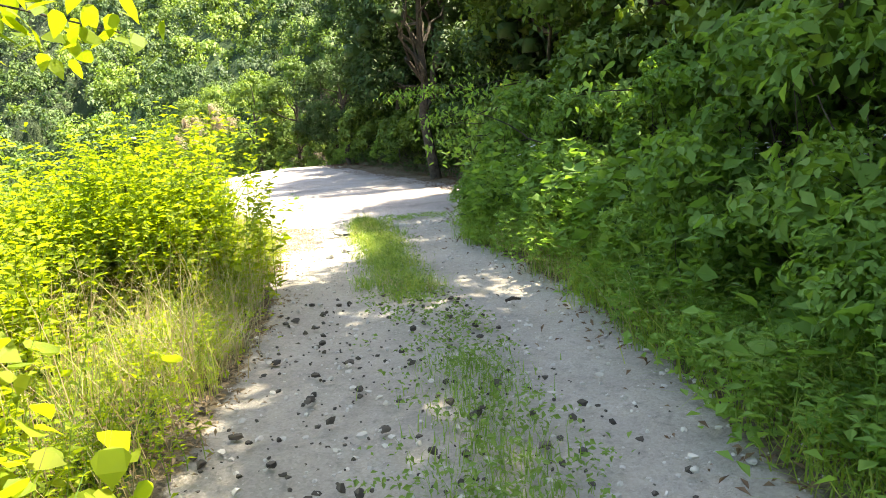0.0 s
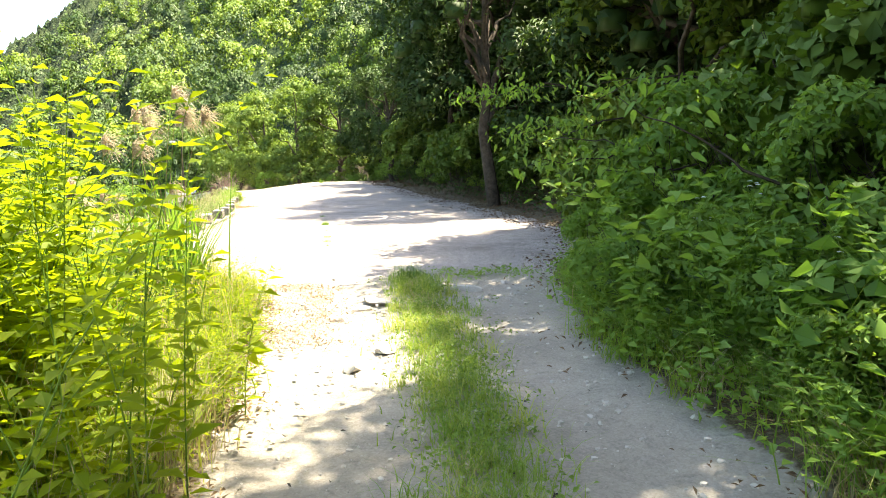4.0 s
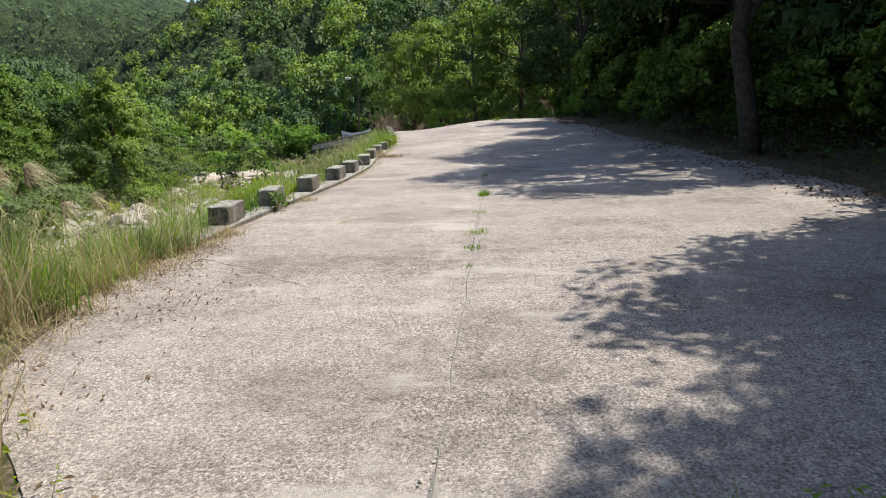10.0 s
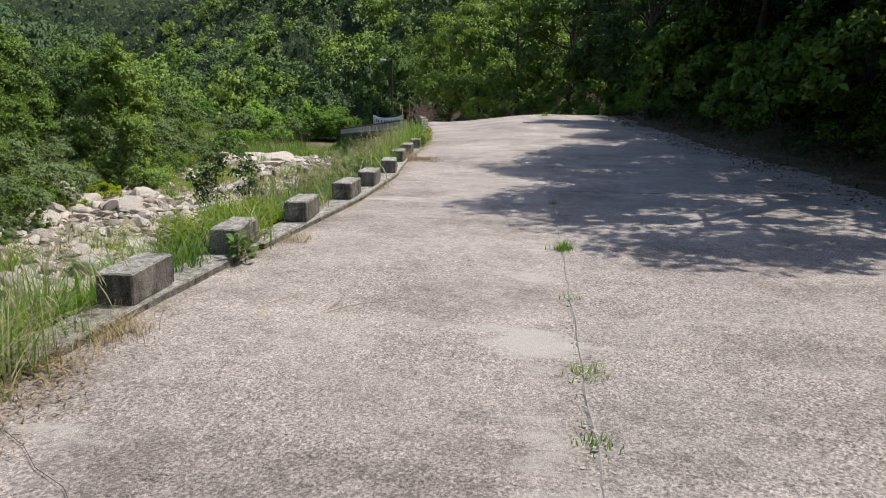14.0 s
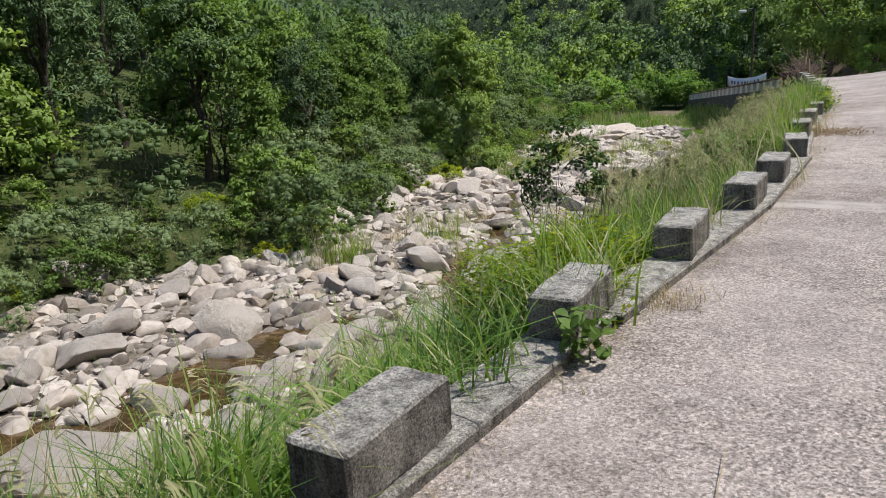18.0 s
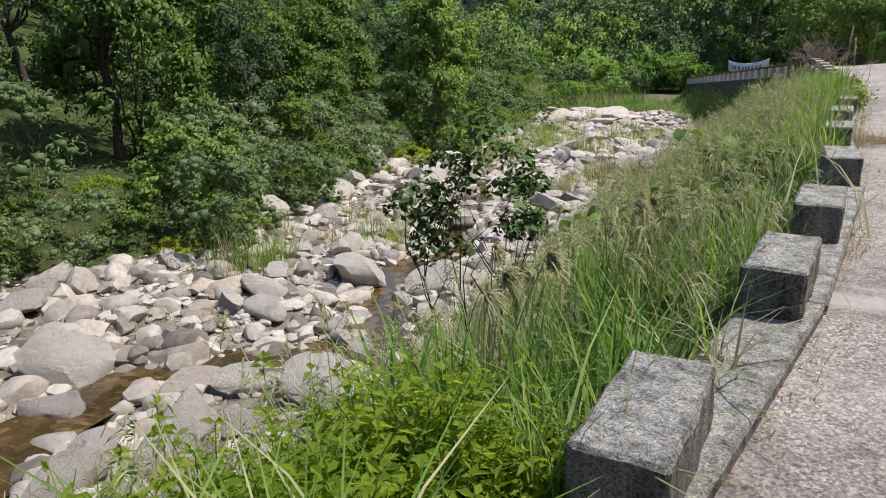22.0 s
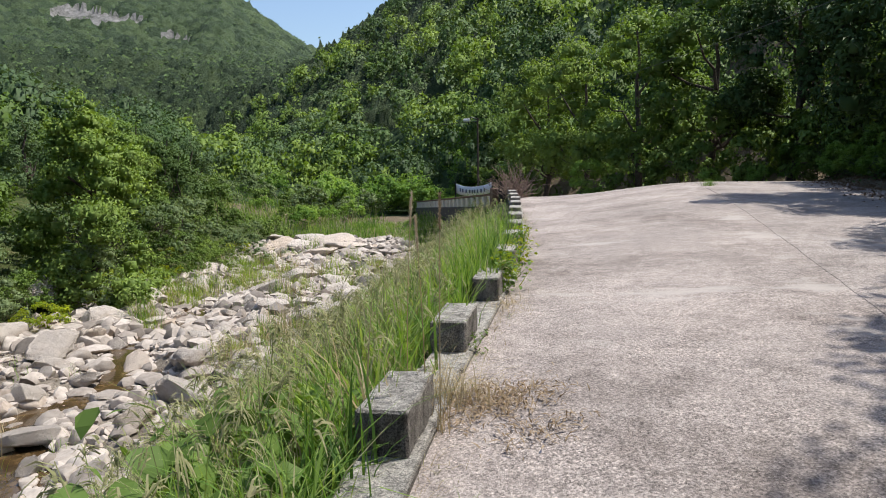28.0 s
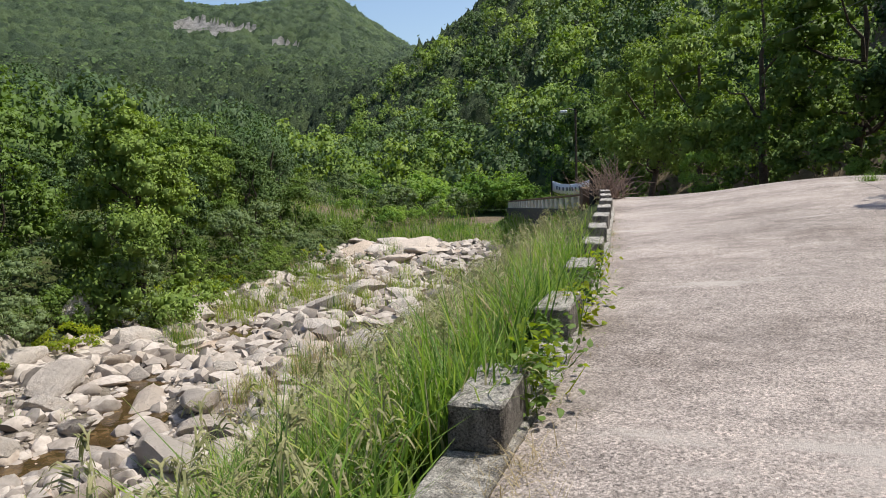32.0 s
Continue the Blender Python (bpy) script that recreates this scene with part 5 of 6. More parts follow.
for x, y, s in ((5.1, 14.6, 0.8), (6.3, 15.6, 0.9), (7.4, 17.2, 1.0), (8.0, 19.5, 0.9), (8.3, 22.0, 1.0), (8.8, 24.5, 1.2), (8.6, 27.0, 1.2), (7.7, 29.5, 0.8), (7.4, 32.5, 0.8), (7.0, 35.5, 0.9), (6.3, 38.6, 0.8), (5.8, 42.0, 0.8), (5.4, 46.2, 0.8), (5.9, 49.5, 0.7), (6.2, 52.5, 0.8), (6.8, 56.5, 0.9), (4.0, 62, 1.3), (1.5, 65, 1.4), (-1.2, 66, 1.3), (6.5, 61, 1.5), (-3.5, 67.5, 1.2)):
    plant(V_[2] if rv.random() < 0.6 else V_[0], x, y, s, rv.uniform(0, 6.28))
for y in np.arange(15.5, 58, 2.1):
    plant(V_[2], float(edge_right(y)) + 2.2 + rv.normal() * 0.5, y, rv.uniform(1.0, 1.7), rv.uniform(0, 6.28))
for x, y, s in ((5.3, 52.6, 0.5), (5.5, 54.2, 0.6), (5.5, 50.8, 0.5), (5.9, 55.8, 0.6), (6.6, 57.2, 0.9), (7.4, 59.0, 1.0), (8.2, 61.0, 1.1), (9.2, 63.0, 1.3), (7.6, 62.6, 1.1), (10.2, 60.4, 1.3), (5.4, 60.4, 0.9)):
    plant(V_[0], x, y, s, rv.uniform(0, 6.28))
for x, y in ((4.9, 13.9), (5.5, 47.6), (5.7, 51.5), (3.4, 57.5), (1.8, 58.5)):
    plant(V_[1], x, y, 0.55, rv.uniform(0, 6.28))
TALL_HERBS = ((-1.55, 2.6, 0.75), (-2.35, 4.0, 0.95), (-2.2, 6.0, 0.85), (-2.6, 3.2, 1.1), (-2.5, 5.2, 1.15), (-1.8, 7.6, 0.9), (-2.4, 7.4, 1.05), (-1.5, 8.4, 0.75), (-3.6, 4.5, 1.1), (-3.4, 6.8, 1.1), (-2.3, 1.6, 0.9), (-2.9, 9.2, 0.85), (-2.0, 5.0, 0.9), (-1.6, 7.1, 0.95), (-1.05, 7.3, 1.15), (-1.1, 8.4, 1.15), (-1.25, 9.4, 1.0))
LOW_HERBS = ((-0.95, 3.4, 0.7), (-0.8, 5.0, 0.75), (-0.75, 6.4, 0.7), (-0.8, 7.8, 0.75), (-0.85, 9.2, 0.8), (-1.4, 9.9, 0.9), (-0.95, 10.8, 0.7), (-1.7, 11.8, 0.8), (-0.85, 12.2, 0.6), (-1.1, 13.2, 0.5), (-1.9, 13.6, 0.7), (-1.05, 1.6, 0.8), (-1.6, 0.9, 0.9), (-1.75, 15.0, 0.4), (-3.3, 12.2, 0.8), (-0.5, 9.2, 0.5), (-0.75, 8.7, 0.6), (-0.4, 10.2, 0.45), (-0.55, 8.0, 0.5), (-0.3, 11.7, 0.4), (-0.6, 7.2, 0.5), (-0.9, 9.7, 0.6))
for i, (x, y, s) in enumerate(TALL_HERBS):
    plant(V_[3 if i % 2 else 5], x, y, s * 1.06, rv.uniform(0, 6.28), 0.02)
    plant(V_[5 if i % 2 else 3], x - 0.45, y + 0.55, s, rv.uniform(0, 6.28), 0.02)
for y in np.arange(0.9, 13.6, 0.62):
    e = float(edge_right(y))
    plant(V_[6], e + 0.42 + rv.normal() * 0.12, y, rv.uniform(0.5, 0.85), rv.uniform(0, 6.28))
    plant(V_[7], e + 1.15 + rv.normal() * 0.18, y + 0.3, rv.uniform(0.7, 1.05), rv.uniform(0, 6.28))
for y in np.arange(2.6, 11.5, 0.8):
    plant(V_[8], float(edge_right(y)) + 0.75 + rv.normal() * 0.15, y, rv.uniform(0.8, 1.15), rv.uniform(0, 6.28))
for y in np.arange(9.4, 14.2, 0.4):
    plant(V_[4], float(edge_left(y)) - 0.28 + rv.normal() * 0.12, y, rv.uniform(0.5, 0.72), rv.uniform(0, 6.28), 0.02)
    plant(V_[4], float(edge_left(y)) - 0.75 + rv.normal() * 0.15, y + 0.2, rv.uniform(0.6, 0.85), rv.uniform(0, 6.28), 0.02)
for x, y, s in LOW_HERBS:
    plant(V_[4], x, y, s, rv.uniform(0, 6.28), 0.02)
for p_ in V_:
    drop_proto(p_)


def leaf_patch(name, centres, per, spread, leaf, mat, ratio, label, seed, rise=0.15, category="plants", kind="stuff"):
    """Low leaves on short stems round many centres."""
    rng = np.random.default_rng(seed)
    c = np.repeat(centres, per, 0) + rng.normal(size=(len(centres) * per, 2)) * spread
    z = height(c[:, 0], c[:, 1]) + rise * rng.uniform(0.05, 1.0, len(c))
    V, F = leaf_rows(np.column_stack([c, z]), rng.normal(size=(len(c), 3)) * 0.45 + np.array((0, 0, 1)), leaf * rng.uniform(0.5, 1.3, len(c)), ratio, rng=rng)
    return tagged(new(name, mesh_of(name, V, F, mat)), label, category, kind=kind)


def along(seed, n, y0, y1, edge, a, b):
    rng = np.random.default_rng(seed)
    y = rng.uniform(y0, y1, n)
    return np.column_stack([edge(y) + rng.uniform(a, b, n), y])


leaf_patch("verge_plants", along(81, 520, -2, 14, edge_right, 0.0, 1.0), 18, 0.12, 0.075, M_LEAF_VERGE, 0.7, "small green leaves creeping over the track edge", 91, 0.3)
# dark leaves put the slope's shade into the undergrowth colour
leaf_patch("slope_plants", along(82, 950, -3, 62, edge_right, 0.5, 6.5), 22, 0.3, 0.14, M_LEAF_DARK, 0.6, "green undergrowth on the slope, leaves darkened as in shade", 92, 0.9)
leaf_patch("verge_plants", along(83, 320, 0, 15, edge_left, -1.6, -0.1), 22, 0.14, 0.055, M_LEAF_FRESH, 0.5, "sunlit low weeds at the track edge", 93, 0.35)
leaf_patch("leaf_litter", along(84, 900, 14.5, 60, edge_right, -0.8, 2.2), 12, 0.3, 0.075, M_LITTER, 0.5, "brown fallen leaves at the shaded road edge", 94, 0.03, "leaf litter")
leaf_patch("leaf_litter", along(85, 260, -1, 14.5, edge_left, -0.9, 0.05), 34, 0.13, 0.05, M_LITTER_DRY, 0.4, "dry brown debris at the track edge", 95, 0.04, "leaf litter")
leaf_patch("leaf_litter", along(86, 110, 0, 14, edge_right, -0.4, 0.4), 6, 0.2, 0.06, M_LITTER, 0.4, "dead leaves at the shaded side of the track", 96, 0.03, "leaf litter")

rl = np.random.default_rng(24)
leaf_patch("leaf_litter", np.column_stack([rl.uniform(-0.5, 0.75, 150), rl.uniform(10.6, 14.1, 150)]), 26, 0.12, 0.05, M_LITTER_DRY, 0.22, "dry straw and bark crumbs where the concrete ends", 100, 0.02, "leaf litter")
leaf_patch("broken_edge_weeds", np.column_stack([rl.uniform(2.2, 3.6, 34), 14.15 + rl.normal(size=34) * 0.14]), 16, 0.09, 0.05, M_LEAF_VERGE, 0.5, "low green weeds along the broken slab edge", 101, 0.1)

leaf_patch("leaf_litter", np.column_stack([rl.uniform(-2.9, -2.05, 110), rl.uniform(16.2, 19.8, 110)]), 24, 0.12, 0.06, M_LITTER_DRY, 0.18, "dry brown stalks heaped where the kerb begins", 102, 0.06, "leaf litter")
leaf_patch("leaf_litter", np.column_stack([rl.uniform(-2.3, -1.2, 40), rl.uniform(15.2, 18.2, 40)]), 10, 0.25, 0.05, M_LITTER, 0.3, "brown leaf crumbs blown over the slab corner", 103, 0.015, "leaf litter")

leaf_patch("leaf_litter", np.column_stack([-2.15 + 0.2 * rl.normal(size=46), 32.1 + 0.28 * rl.normal(size=46)]), 22, 0.09, 0.07, M_LITTER_DRY, 0.14, "reddish dry stalks and leaves at the road edge", 104, 0.05, "leaf litter")

rg = np.random.default_rng(23)


def strip_pts(n, y0, y1, xs, spread):
    y = rg.uniform(y0, y1, n)
    return np.column_stack([np.interp(y, *xs) + rg.normal(size=n) * spread, y])


MID = ((2, 4.3, 6.6, 9, 11.4, 13.7, 15.4), (0.75, 1.2, 1.3, 1.42, 1.62, 1.8, 2.1))
grass("track_grass", strip_pts(3200, 6.6, 14.3, MID, 0.19), 0.04, 0.2, 0.008, M_GRASS_SUN, "strip of fresh grass between the wheel tracks", 75, (0.3, 1.3))
grass("track_grass", strip_pts(1800, 6.9, 14.3, MID, 0.17), 0.04, 0.18, 0.008, M_GRASS, "green grass in the strip between the wheel tracks", 74, (0.3, 1.3))
tussocks("track_grass", strip_pts(150, 6.7, 14.2, MID, 0.2), 34, 0.05, 0.26, 0.008, [M_GRASS_SUN, M_GRASS, M_STRAW], (0.55, 0.35, 0.1), "tufts of fresh grass between the wheel tracks", 85, (0.3, 1.4))
grass("track_grass", strip_pts(1300, 2.0, 4.6, MID, 0.18), 0.05, 0.17, 0.007, M_GRASS, "thin grass growing between the wheel tracks", 76)
grass("track_grass", np.column_stack([1.72 + rg.normal(size=420) * 0.13, 13.9 + rg.normal(size=420) * 0.18]), 0.12, 0.36, 0.009, M_GRASS_DEEP, "tall grass clump at the broken concrete edge", 77)
grass("verge_grass", along(87, 1800, -1, 14, edge_right, 0.0, 1.1), 0.2, 0.6, 0.012, M_GRASS_SUN, "long arching grass under the shrubs", 78, (0.4, 1.2))
tussocks("verge_grass", along(92, 330, 0.5, 13.6, edge_right, 0.02, 1.3), 40, 0.10, 0.75, 0.008, [M_GRASS_SUN, M_GRASS, M_STRAW], (0.5, 0.42, 0.08), "arching fine grass at the foot of the shrubs", 82, (0.5, 1.4))
grass("verge_grass", along(88, 4200, 0, 14.5, edge_left, -1.8, -0.1), 0.15, 0.5, 0.008, M_GRASS_SUN, "sunlit grass at the track edge", 79, (0.2, 0.9))
grass("dry_grass", along(89, 3200, 2, 20, edge_left, -1.9, -0.05), 0.3, 1.2, 0.007, M_STRAW, "dry straw stems at the sunny verge", 80, (0.15, 0.9))
grass("dry_grass", along(90, 2600, 15, 20.5, edge_left, -1.2, 0.25), 0.08, 0.3, 0.007, M_STRAW, "matted dry grass at the concrete edge", 81, (0.8, 1.6))
tussocks("verge_grass", along(93, 180, 4.4, 10.5, edge_left, -1.0, -0.12), 34, 0.09, 0.6, 0.007, [M_GRASS_SUN, M_SEED, M_STRAW], (0.6, 0.2, 0.2), "fine yellow grass and straw at the sunny track edge", 90, (0.2, 1.1))
leaf_patch("track_weeds", strip_pts(330, 2.0, 14.2, MID, 0.24), 16, 0.07, 0.04, M_LEAF, 0.6, "small green weeds between the wheel tracks", 97, 0.1)
pebbles("track_debris", 620, lambda rng, n: np.column_stack([rng.uniform(-0.6, 1.7, n), 1.2 + 5.8 * rng.uniform(size=n) ** 1.3]), 0.008, 0.045, M_CLOD, "dark dry clods lying on the track", 98, 1, -0.1)
leaf_patch("track_debris", np.column_stack([rg.uniform(-0.3, 2.4, 100), 1.2 + 8 * rg.uniform(size=100)]), 1, 0.02, 0.04, M_CLOD, 0.45, "dark dry leaves lying on the track", 99, 0.02, "debris")


# ---- silver grass with plumes ----
def silver_grass(x, y, seed, plumes, h, leaves=170, spread=0.22, label="tall silver grass with feathery tan plumes", length=0.26, heads=M_PLUME):
    rng = np.random.default_rng(seed)
    thing = tagged(new("silver_grass"), label, "ornamental grass", "silver grass clumps")
    z = float(height(x, y))
    thing.location = (x, y, z - 0.02)
    root = np.column_stack([rng.normal(size=(leaves, 2)) * spread, np.zeros(leaves)])
    V, F = blade_rows(root, rng.uniform(0.5, 0.78, leaves) * h, rng.uniform(0.1, 0.7, leaves), 0.034 * rng.uniform(0.6, 1.3, leaves), rng, 4)
    part("blades", mesh_of("blades", V, F, M_GRASS), None, thing)
    for i in range(plumes):
        r0 = np.append(rng.normal(size=2) * spread * 0.6, 0)
        lean = rng.normal(size=2) * 0.08 + np.array((0.05, 0))
        hh = h * rng.uniform(0.85, 1.02)
        s = np.linspace(0, 1, 7)[:, None]
        line = r0 + np.column_stack([lean[0] * s ** 2 * hh, lean[1] * s ** 2 * hh, hh * s])
        Vs, Fs = tube_rows(line, np.linspace(0.006, 0.003, 7), 4)
        part("stem", mesh_of("stem", Vs, Fs, M_STRAW), None, thing)
        az = rng.normal() * 0.5 + 0.2
        d = np.array((math.cos(az), math.sin(az), 0))
        n = 110
        root2 = line[-1] + np.array((0, 0, 1.0)) * (rng.uniform(-0.16, 0.0, n) * length / 0.26)[:, None]
        up, out, fall = rng.uniform(0.2, 0.95, (n, 1)), rng.uniform(0.25, 1.0, (n, 1)), rng.uniform(0.55, 0.9, (n, 1))
        side = np.cross(d, (0, 0, 1.0)) * rng.normal(size=(n, 1)) * 0.28
        L = length * rng.uniform(0.7, 1.15, (n, 1))
        rows = []
        for kk in range(5):
            q = kk / 4
            p = root2 + (np.array((0, 0, 1.0)) * up + d * out + side) * L * q - np.array((0, 0, 1.0)) * fall * L * q * q
            wd = np.cross(d * out + side, (0, 0, 1.0))
            wd = unit(wd + rng.normal(size=(n, 3)) * 0.3) * 0.0042 * (1 - 0.75 * q)
            rows += [p - wd, p + wd]
        Vp = np.stack(rows, 1)
        base = np.arange(n)[:, None] * 10
        Fp = np.concatenate([base + np.array([2 * kk, 2 * kk + 1, 2 * kk + 3, 2 * kk + 2]) for kk in range(4)], 0)
        part("plume", mesh_of("plume", Vp.reshape(-1, 3), Fp, heads), None, thing)
    return thing


silver_grass(-0.98, 12.35, 501, 7, 2.38, 150, 0.16)
silver_grass(-1.35, 12.0, 502, 2, 1.9)
silver_grass(-1.3, 10.2, 503, 1, 1.75)
silver_grass(-1.1, 13.5, 504, 1, 1.15, 60, 0.12)
silver_grass(-1.6, 12.6, 505, 1, 1.5)
silver_grass(-3.2, 17.4, 506, 3, 1.25, 150)
silver_grass(-3.5, 19.4, 507, 2, 1.1, 150)
for i, (x, y) in enumerate(((-3.3, 26.4), (-3.7, 27.2), (-3.5, 25.3), (-3.2, 24.6), (-4.0, 28.4))):
    silver_grass(x, y, 510 + i, 4, 0.95, 110, 0.25, "silver grass with drooping seed heads on the bank", 0.10, M_SEED)


def spike_grass(x, y, h, lean, mat, seed, label):
    """A single tall stalk with a narrow upright spike of short bristles."""
    rng = np.random.default_rng(seed)
    thing = tagged(new("spike_grass"), label, "grass stalk", "dry stalks at the kerb")
    thing.location = (x - lean[0], y - lean[1], 0.02)
    q = np.linspace(0, 1, 7)[:, None]
    line = np.column_stack([lean[0] * q ** 2, lean[1] * q ** 2, h * q])
    V, F = tube_rows(line, np.linspace(0.004, 0.0022, 7), 5)
    part("stem", mesh_of("stem", V, F, M_STRAW), None, thing)
    n = 420
    root = line[-1] - np.array((lean[0] * 0.25, lean[1] * 0.25, 0.19)) * rng.uniform(0, 1, (n, 1))
    V, F = blade_rows(root, rng.uniform(0.02, 0.045, n), rng.uniform(0.1, 0.55, n), np.full(n, 0.007), rng, 3)
    part("spike", mesh_of("spike", V, F, mat), None, thing)
    root = np.column_stack([rng.normal(size=(9, 2)) * 0.02, np.zeros(9)])
    V, F = blade_rows(root, rng.uniform(0.3, 0.65, 9), rng.uniform(0.2, 0.8, 9), np.full(9, 0.007), rng, 4)
    part("blades", mesh_of("blades", V, F, M_STRAW), None, thing)


spike_grass(-2.66, 31.96, 1.33, (0.04, 0.05), M_PLUME, 520, "tall dry stalk with a pale narrow spike")
spike_grass(-2.61, 31.86, 1.2, (-0.05, 0.03), M_PLUME, 521, "tall dry stalk with a pale narrow spike")
spike_grass(-2.4, 31.64, 1.34, (0.03, -0.04), M_LITTER_DRY, 522, "tall brown stalk with a withered spike")


# ---- running water ----
def build_water():
    ys = np.arange(-30, 72, 0.4)
    V, F = [], []
    for y in ys:
        c = float(channel_x(y))
        w = (1.0 if y < 34 else 0.85) + 0.45 * math.sin(y * 0.9)
        z = float(bed_z(y)) - 0.165 - 0.04 * float(sm(33, 35, y))
        V += [(c - w, y, z), (c, y, z + 0.003), (c + w, y, z)]
    for j in range(len(ys) - 1):
        for k in (0, 1):
            F.append((j * 3 + k, j * 3 + k + 1, j * 3 + k + 4, j * 3 + k + 3))
    tagged(new("water", mesh_of("water", V, F, M_WATER, smooth=True)), "shallow clear brown stream water between boulders", "water", kind="structure")


build_water()


# ---- seam of the road, broken edge and cracks ----
def ribbon(name, pts, width, z, mat, label, seed, parent=None):
    """A ragged low ridge along a line on the road."""
    rng = np.random.default_rng(seed)
    pts = np.asarray(pts, float)
    V, F = [], []
    for i, q in enumerate(pts):
        t = pts[min(i + 1, len(pts) - 1)] - pts[max(i - 1, 0)]
        t /= np.linalg.norm(t)
        nrm = np.array((-t[1], t[0]))
        a, b = rng.uniform(0.3, 1.3, 2) * width / 2
        V += [(*(q - nrm * a), z - 0.01), (*q, z + rng.uniform(0.2, 1) * 0.006), (*(q + nrm * b), z - 0.01)]
    for j in range(len(pts) - 1):
        for k in (0, 1):
            F.append((j * 3 + k, j * 3 + k + 1, j * 3 + k + 4, j * 3 + k + 3))
    ob = new(name, mesh_of(name, V, F, mat))
    ob.parent = parent
    return tagged(ob, label)


M_SILT = mat_plain("grey_silt", (0.33, 0.298, 0.268), 0.95, 0, 0.7)
M_EDGE = mat_plain("pale_edge_stone", (0.52, 0.475, 0.42), 0.9, 0, 0.6)
M_CRACK = mat_plain("dark_crack_dirt", (0.17, 0.155, 0.14), 0.95, 0, 0.5)
ys_ = np.arange(14.3, 33, 0.07)
ribbon("joint_filling", np.column_stack([SEAM + 0.012 * np.sin(ys_ * 5) * np.sin(ys_ * 1.7), ys_]), 0.045, 0.004, M_SILT, "silt filling the road joint", 601, road)
pebbles("joint_grit", 1500, lambda rng, n: np.column_stack([SEAM + rng.normal(size=n) * 0.045, 14.3 + 15 * rng.uniform(size=n)]), 0.004, 0.016, M_EDGE, "pale grit gathered in the road joint", 57, 1, 0.2)
_j = np.random.default_rng(58)
tussocks("joint_weeds", np.column_stack([SEAM + _j.normal(size=70) * 0.025, 15.6 + 15 * _j.uniform(size=70) ** 0.8]), 9, 0.03, 0.06, 0.006, [M_GRASS, M_STRAW], (0.45, 0.55), "tiny weeds and straw in the road joint", 59, (0.4, 1.5))
rc = np.random.default_rng(29)
for x0_, y0_, x1_, y1_ in ((0.95, 27.9, 5.5, 28.6),):
    s = np.linspace(0, 1, 60)
    wob = np.cumsum(rc.normal(size=60)) * 0.018
    ribbon("road_crack", np.column_stack([x0_ + (x1_ - x0_) * s + wob * 0.3, y0_ + (y1_ - y0_) * s + wob]), 0.006, 0.009, M_CRACK, "thin dark crack across the slab", 610, road)


def tuft(name, x, y, n, h, spread, seed, label, mat=None, width=0.008, lean=(0.2, 1.0), z=None, category="grass tuft", group="grass tufts on the road"):
    """One clump of blades, an object of its own."""
    rng = np.random.default_rng(seed)
    pts = rng.normal(size=(n, 2)) * spread
    root = np.column_stack([pts, np.zeros(n)])
    V, F = blade_rows(root, h * rng.uniform(0.4, 1.1, n), rng.uniform(*lean, n), width * rng.uniform(0.6, 1.3, n), rng, 3)
    ob = tagged(new(name, mesh_of(name, V, F, mat or M_GRASS)), label, category, group, "stuff")
    ob.location = (x, y, float(height(x, y)) - 0.01 if z is None else z)
    return ob


for i, (x, y, n, h, sp) in enumerate(((0.74, 23.4, 150, 0.15, 0.05), (0.74, 20.1, 70, 0.09, 0.06), (0.71, 19.25, 60, 0.07, 0.06), (0.72, 21.6, 30, 0.06, 0.04), (0.73, 18.4, 30, 0.05, 0.05), (0.72, 26.5, 40, 0.08, 0.05), (0.9, 50.2, 160, 0.3, 0.1), (-1.2, 14.6, 60, 0.2, 0.06), (-0.75, 14.1, 70, 0.22, 0.07), (-0.2, 13.5, 50, 0.14, 0.05))):
    tuft("grass_tuft", x, y, n, h, sp, 620 + i, "small green grass tuft rooted in the pavement", z=float(crown(x, y)))
for i, (x, y, n, h) in enumerate(((-2.5, 32.15, 170, 0.36), (-2.3, 32.3, 60, 0.22), (-2.6, 35.0, 90, 0.22), (-2.2, 23.3, 170, 0.13), (-2.25, 27.3, 120, 0.15), (-2.35, 20.2, 200, 0.2), (-2.55, 34.6, 90, 0.2))):
    tuft("dry_tuft", x, y, n, h, 0.11, 640 + i, "matted tuft of dry straw on the road edge", M_STRAW, 0.006, (0.5, 1.5), 0.03 if i == 0 else 0.0, "grass tuft", "dry tufts at the kerb")


# ---- leafy plants at the kerb ----
def leaf_plant(name, x, y, z, n, h, spread, leaf, mat, ratio, seed, label, category="plant", group="", droop=0.2):
    """Stems with broad single leaves."""
    rng = np.random.default_rng(seed)
    thing = tagged(new(name), label, category, group)
    thing.location = (x, y, z)
    tips = np.column_stack([rng.normal(size=(n, 2)) * spread, h * rng.uniform(0.15, 1.0, n)])
    for stem in range(max(3, n // 14)):
        t = tips[stem]
        V, F = tube_rows(bent((t[0] * 0.2, t[1] * 0.2, -0.02), t, rng, 5, 0.06), np.linspace(0.006, 0.002, 5), 4)
        part("stem", mesh_of("stem", V, F, mat), None, thing)
    V, F = (broad_rows if ratio > 0.55 else leaf_rows)(tips, rng.normal(size=(n, 3)) * 0.45 + np.array((0, 0, 0.9)), leaf * rng.uniform(0.55, 1.2, n), ratio, 0.12, droop, rng)
    part("foliage", mesh_of("foliage", V, F, mat), None, thing)
    return thing


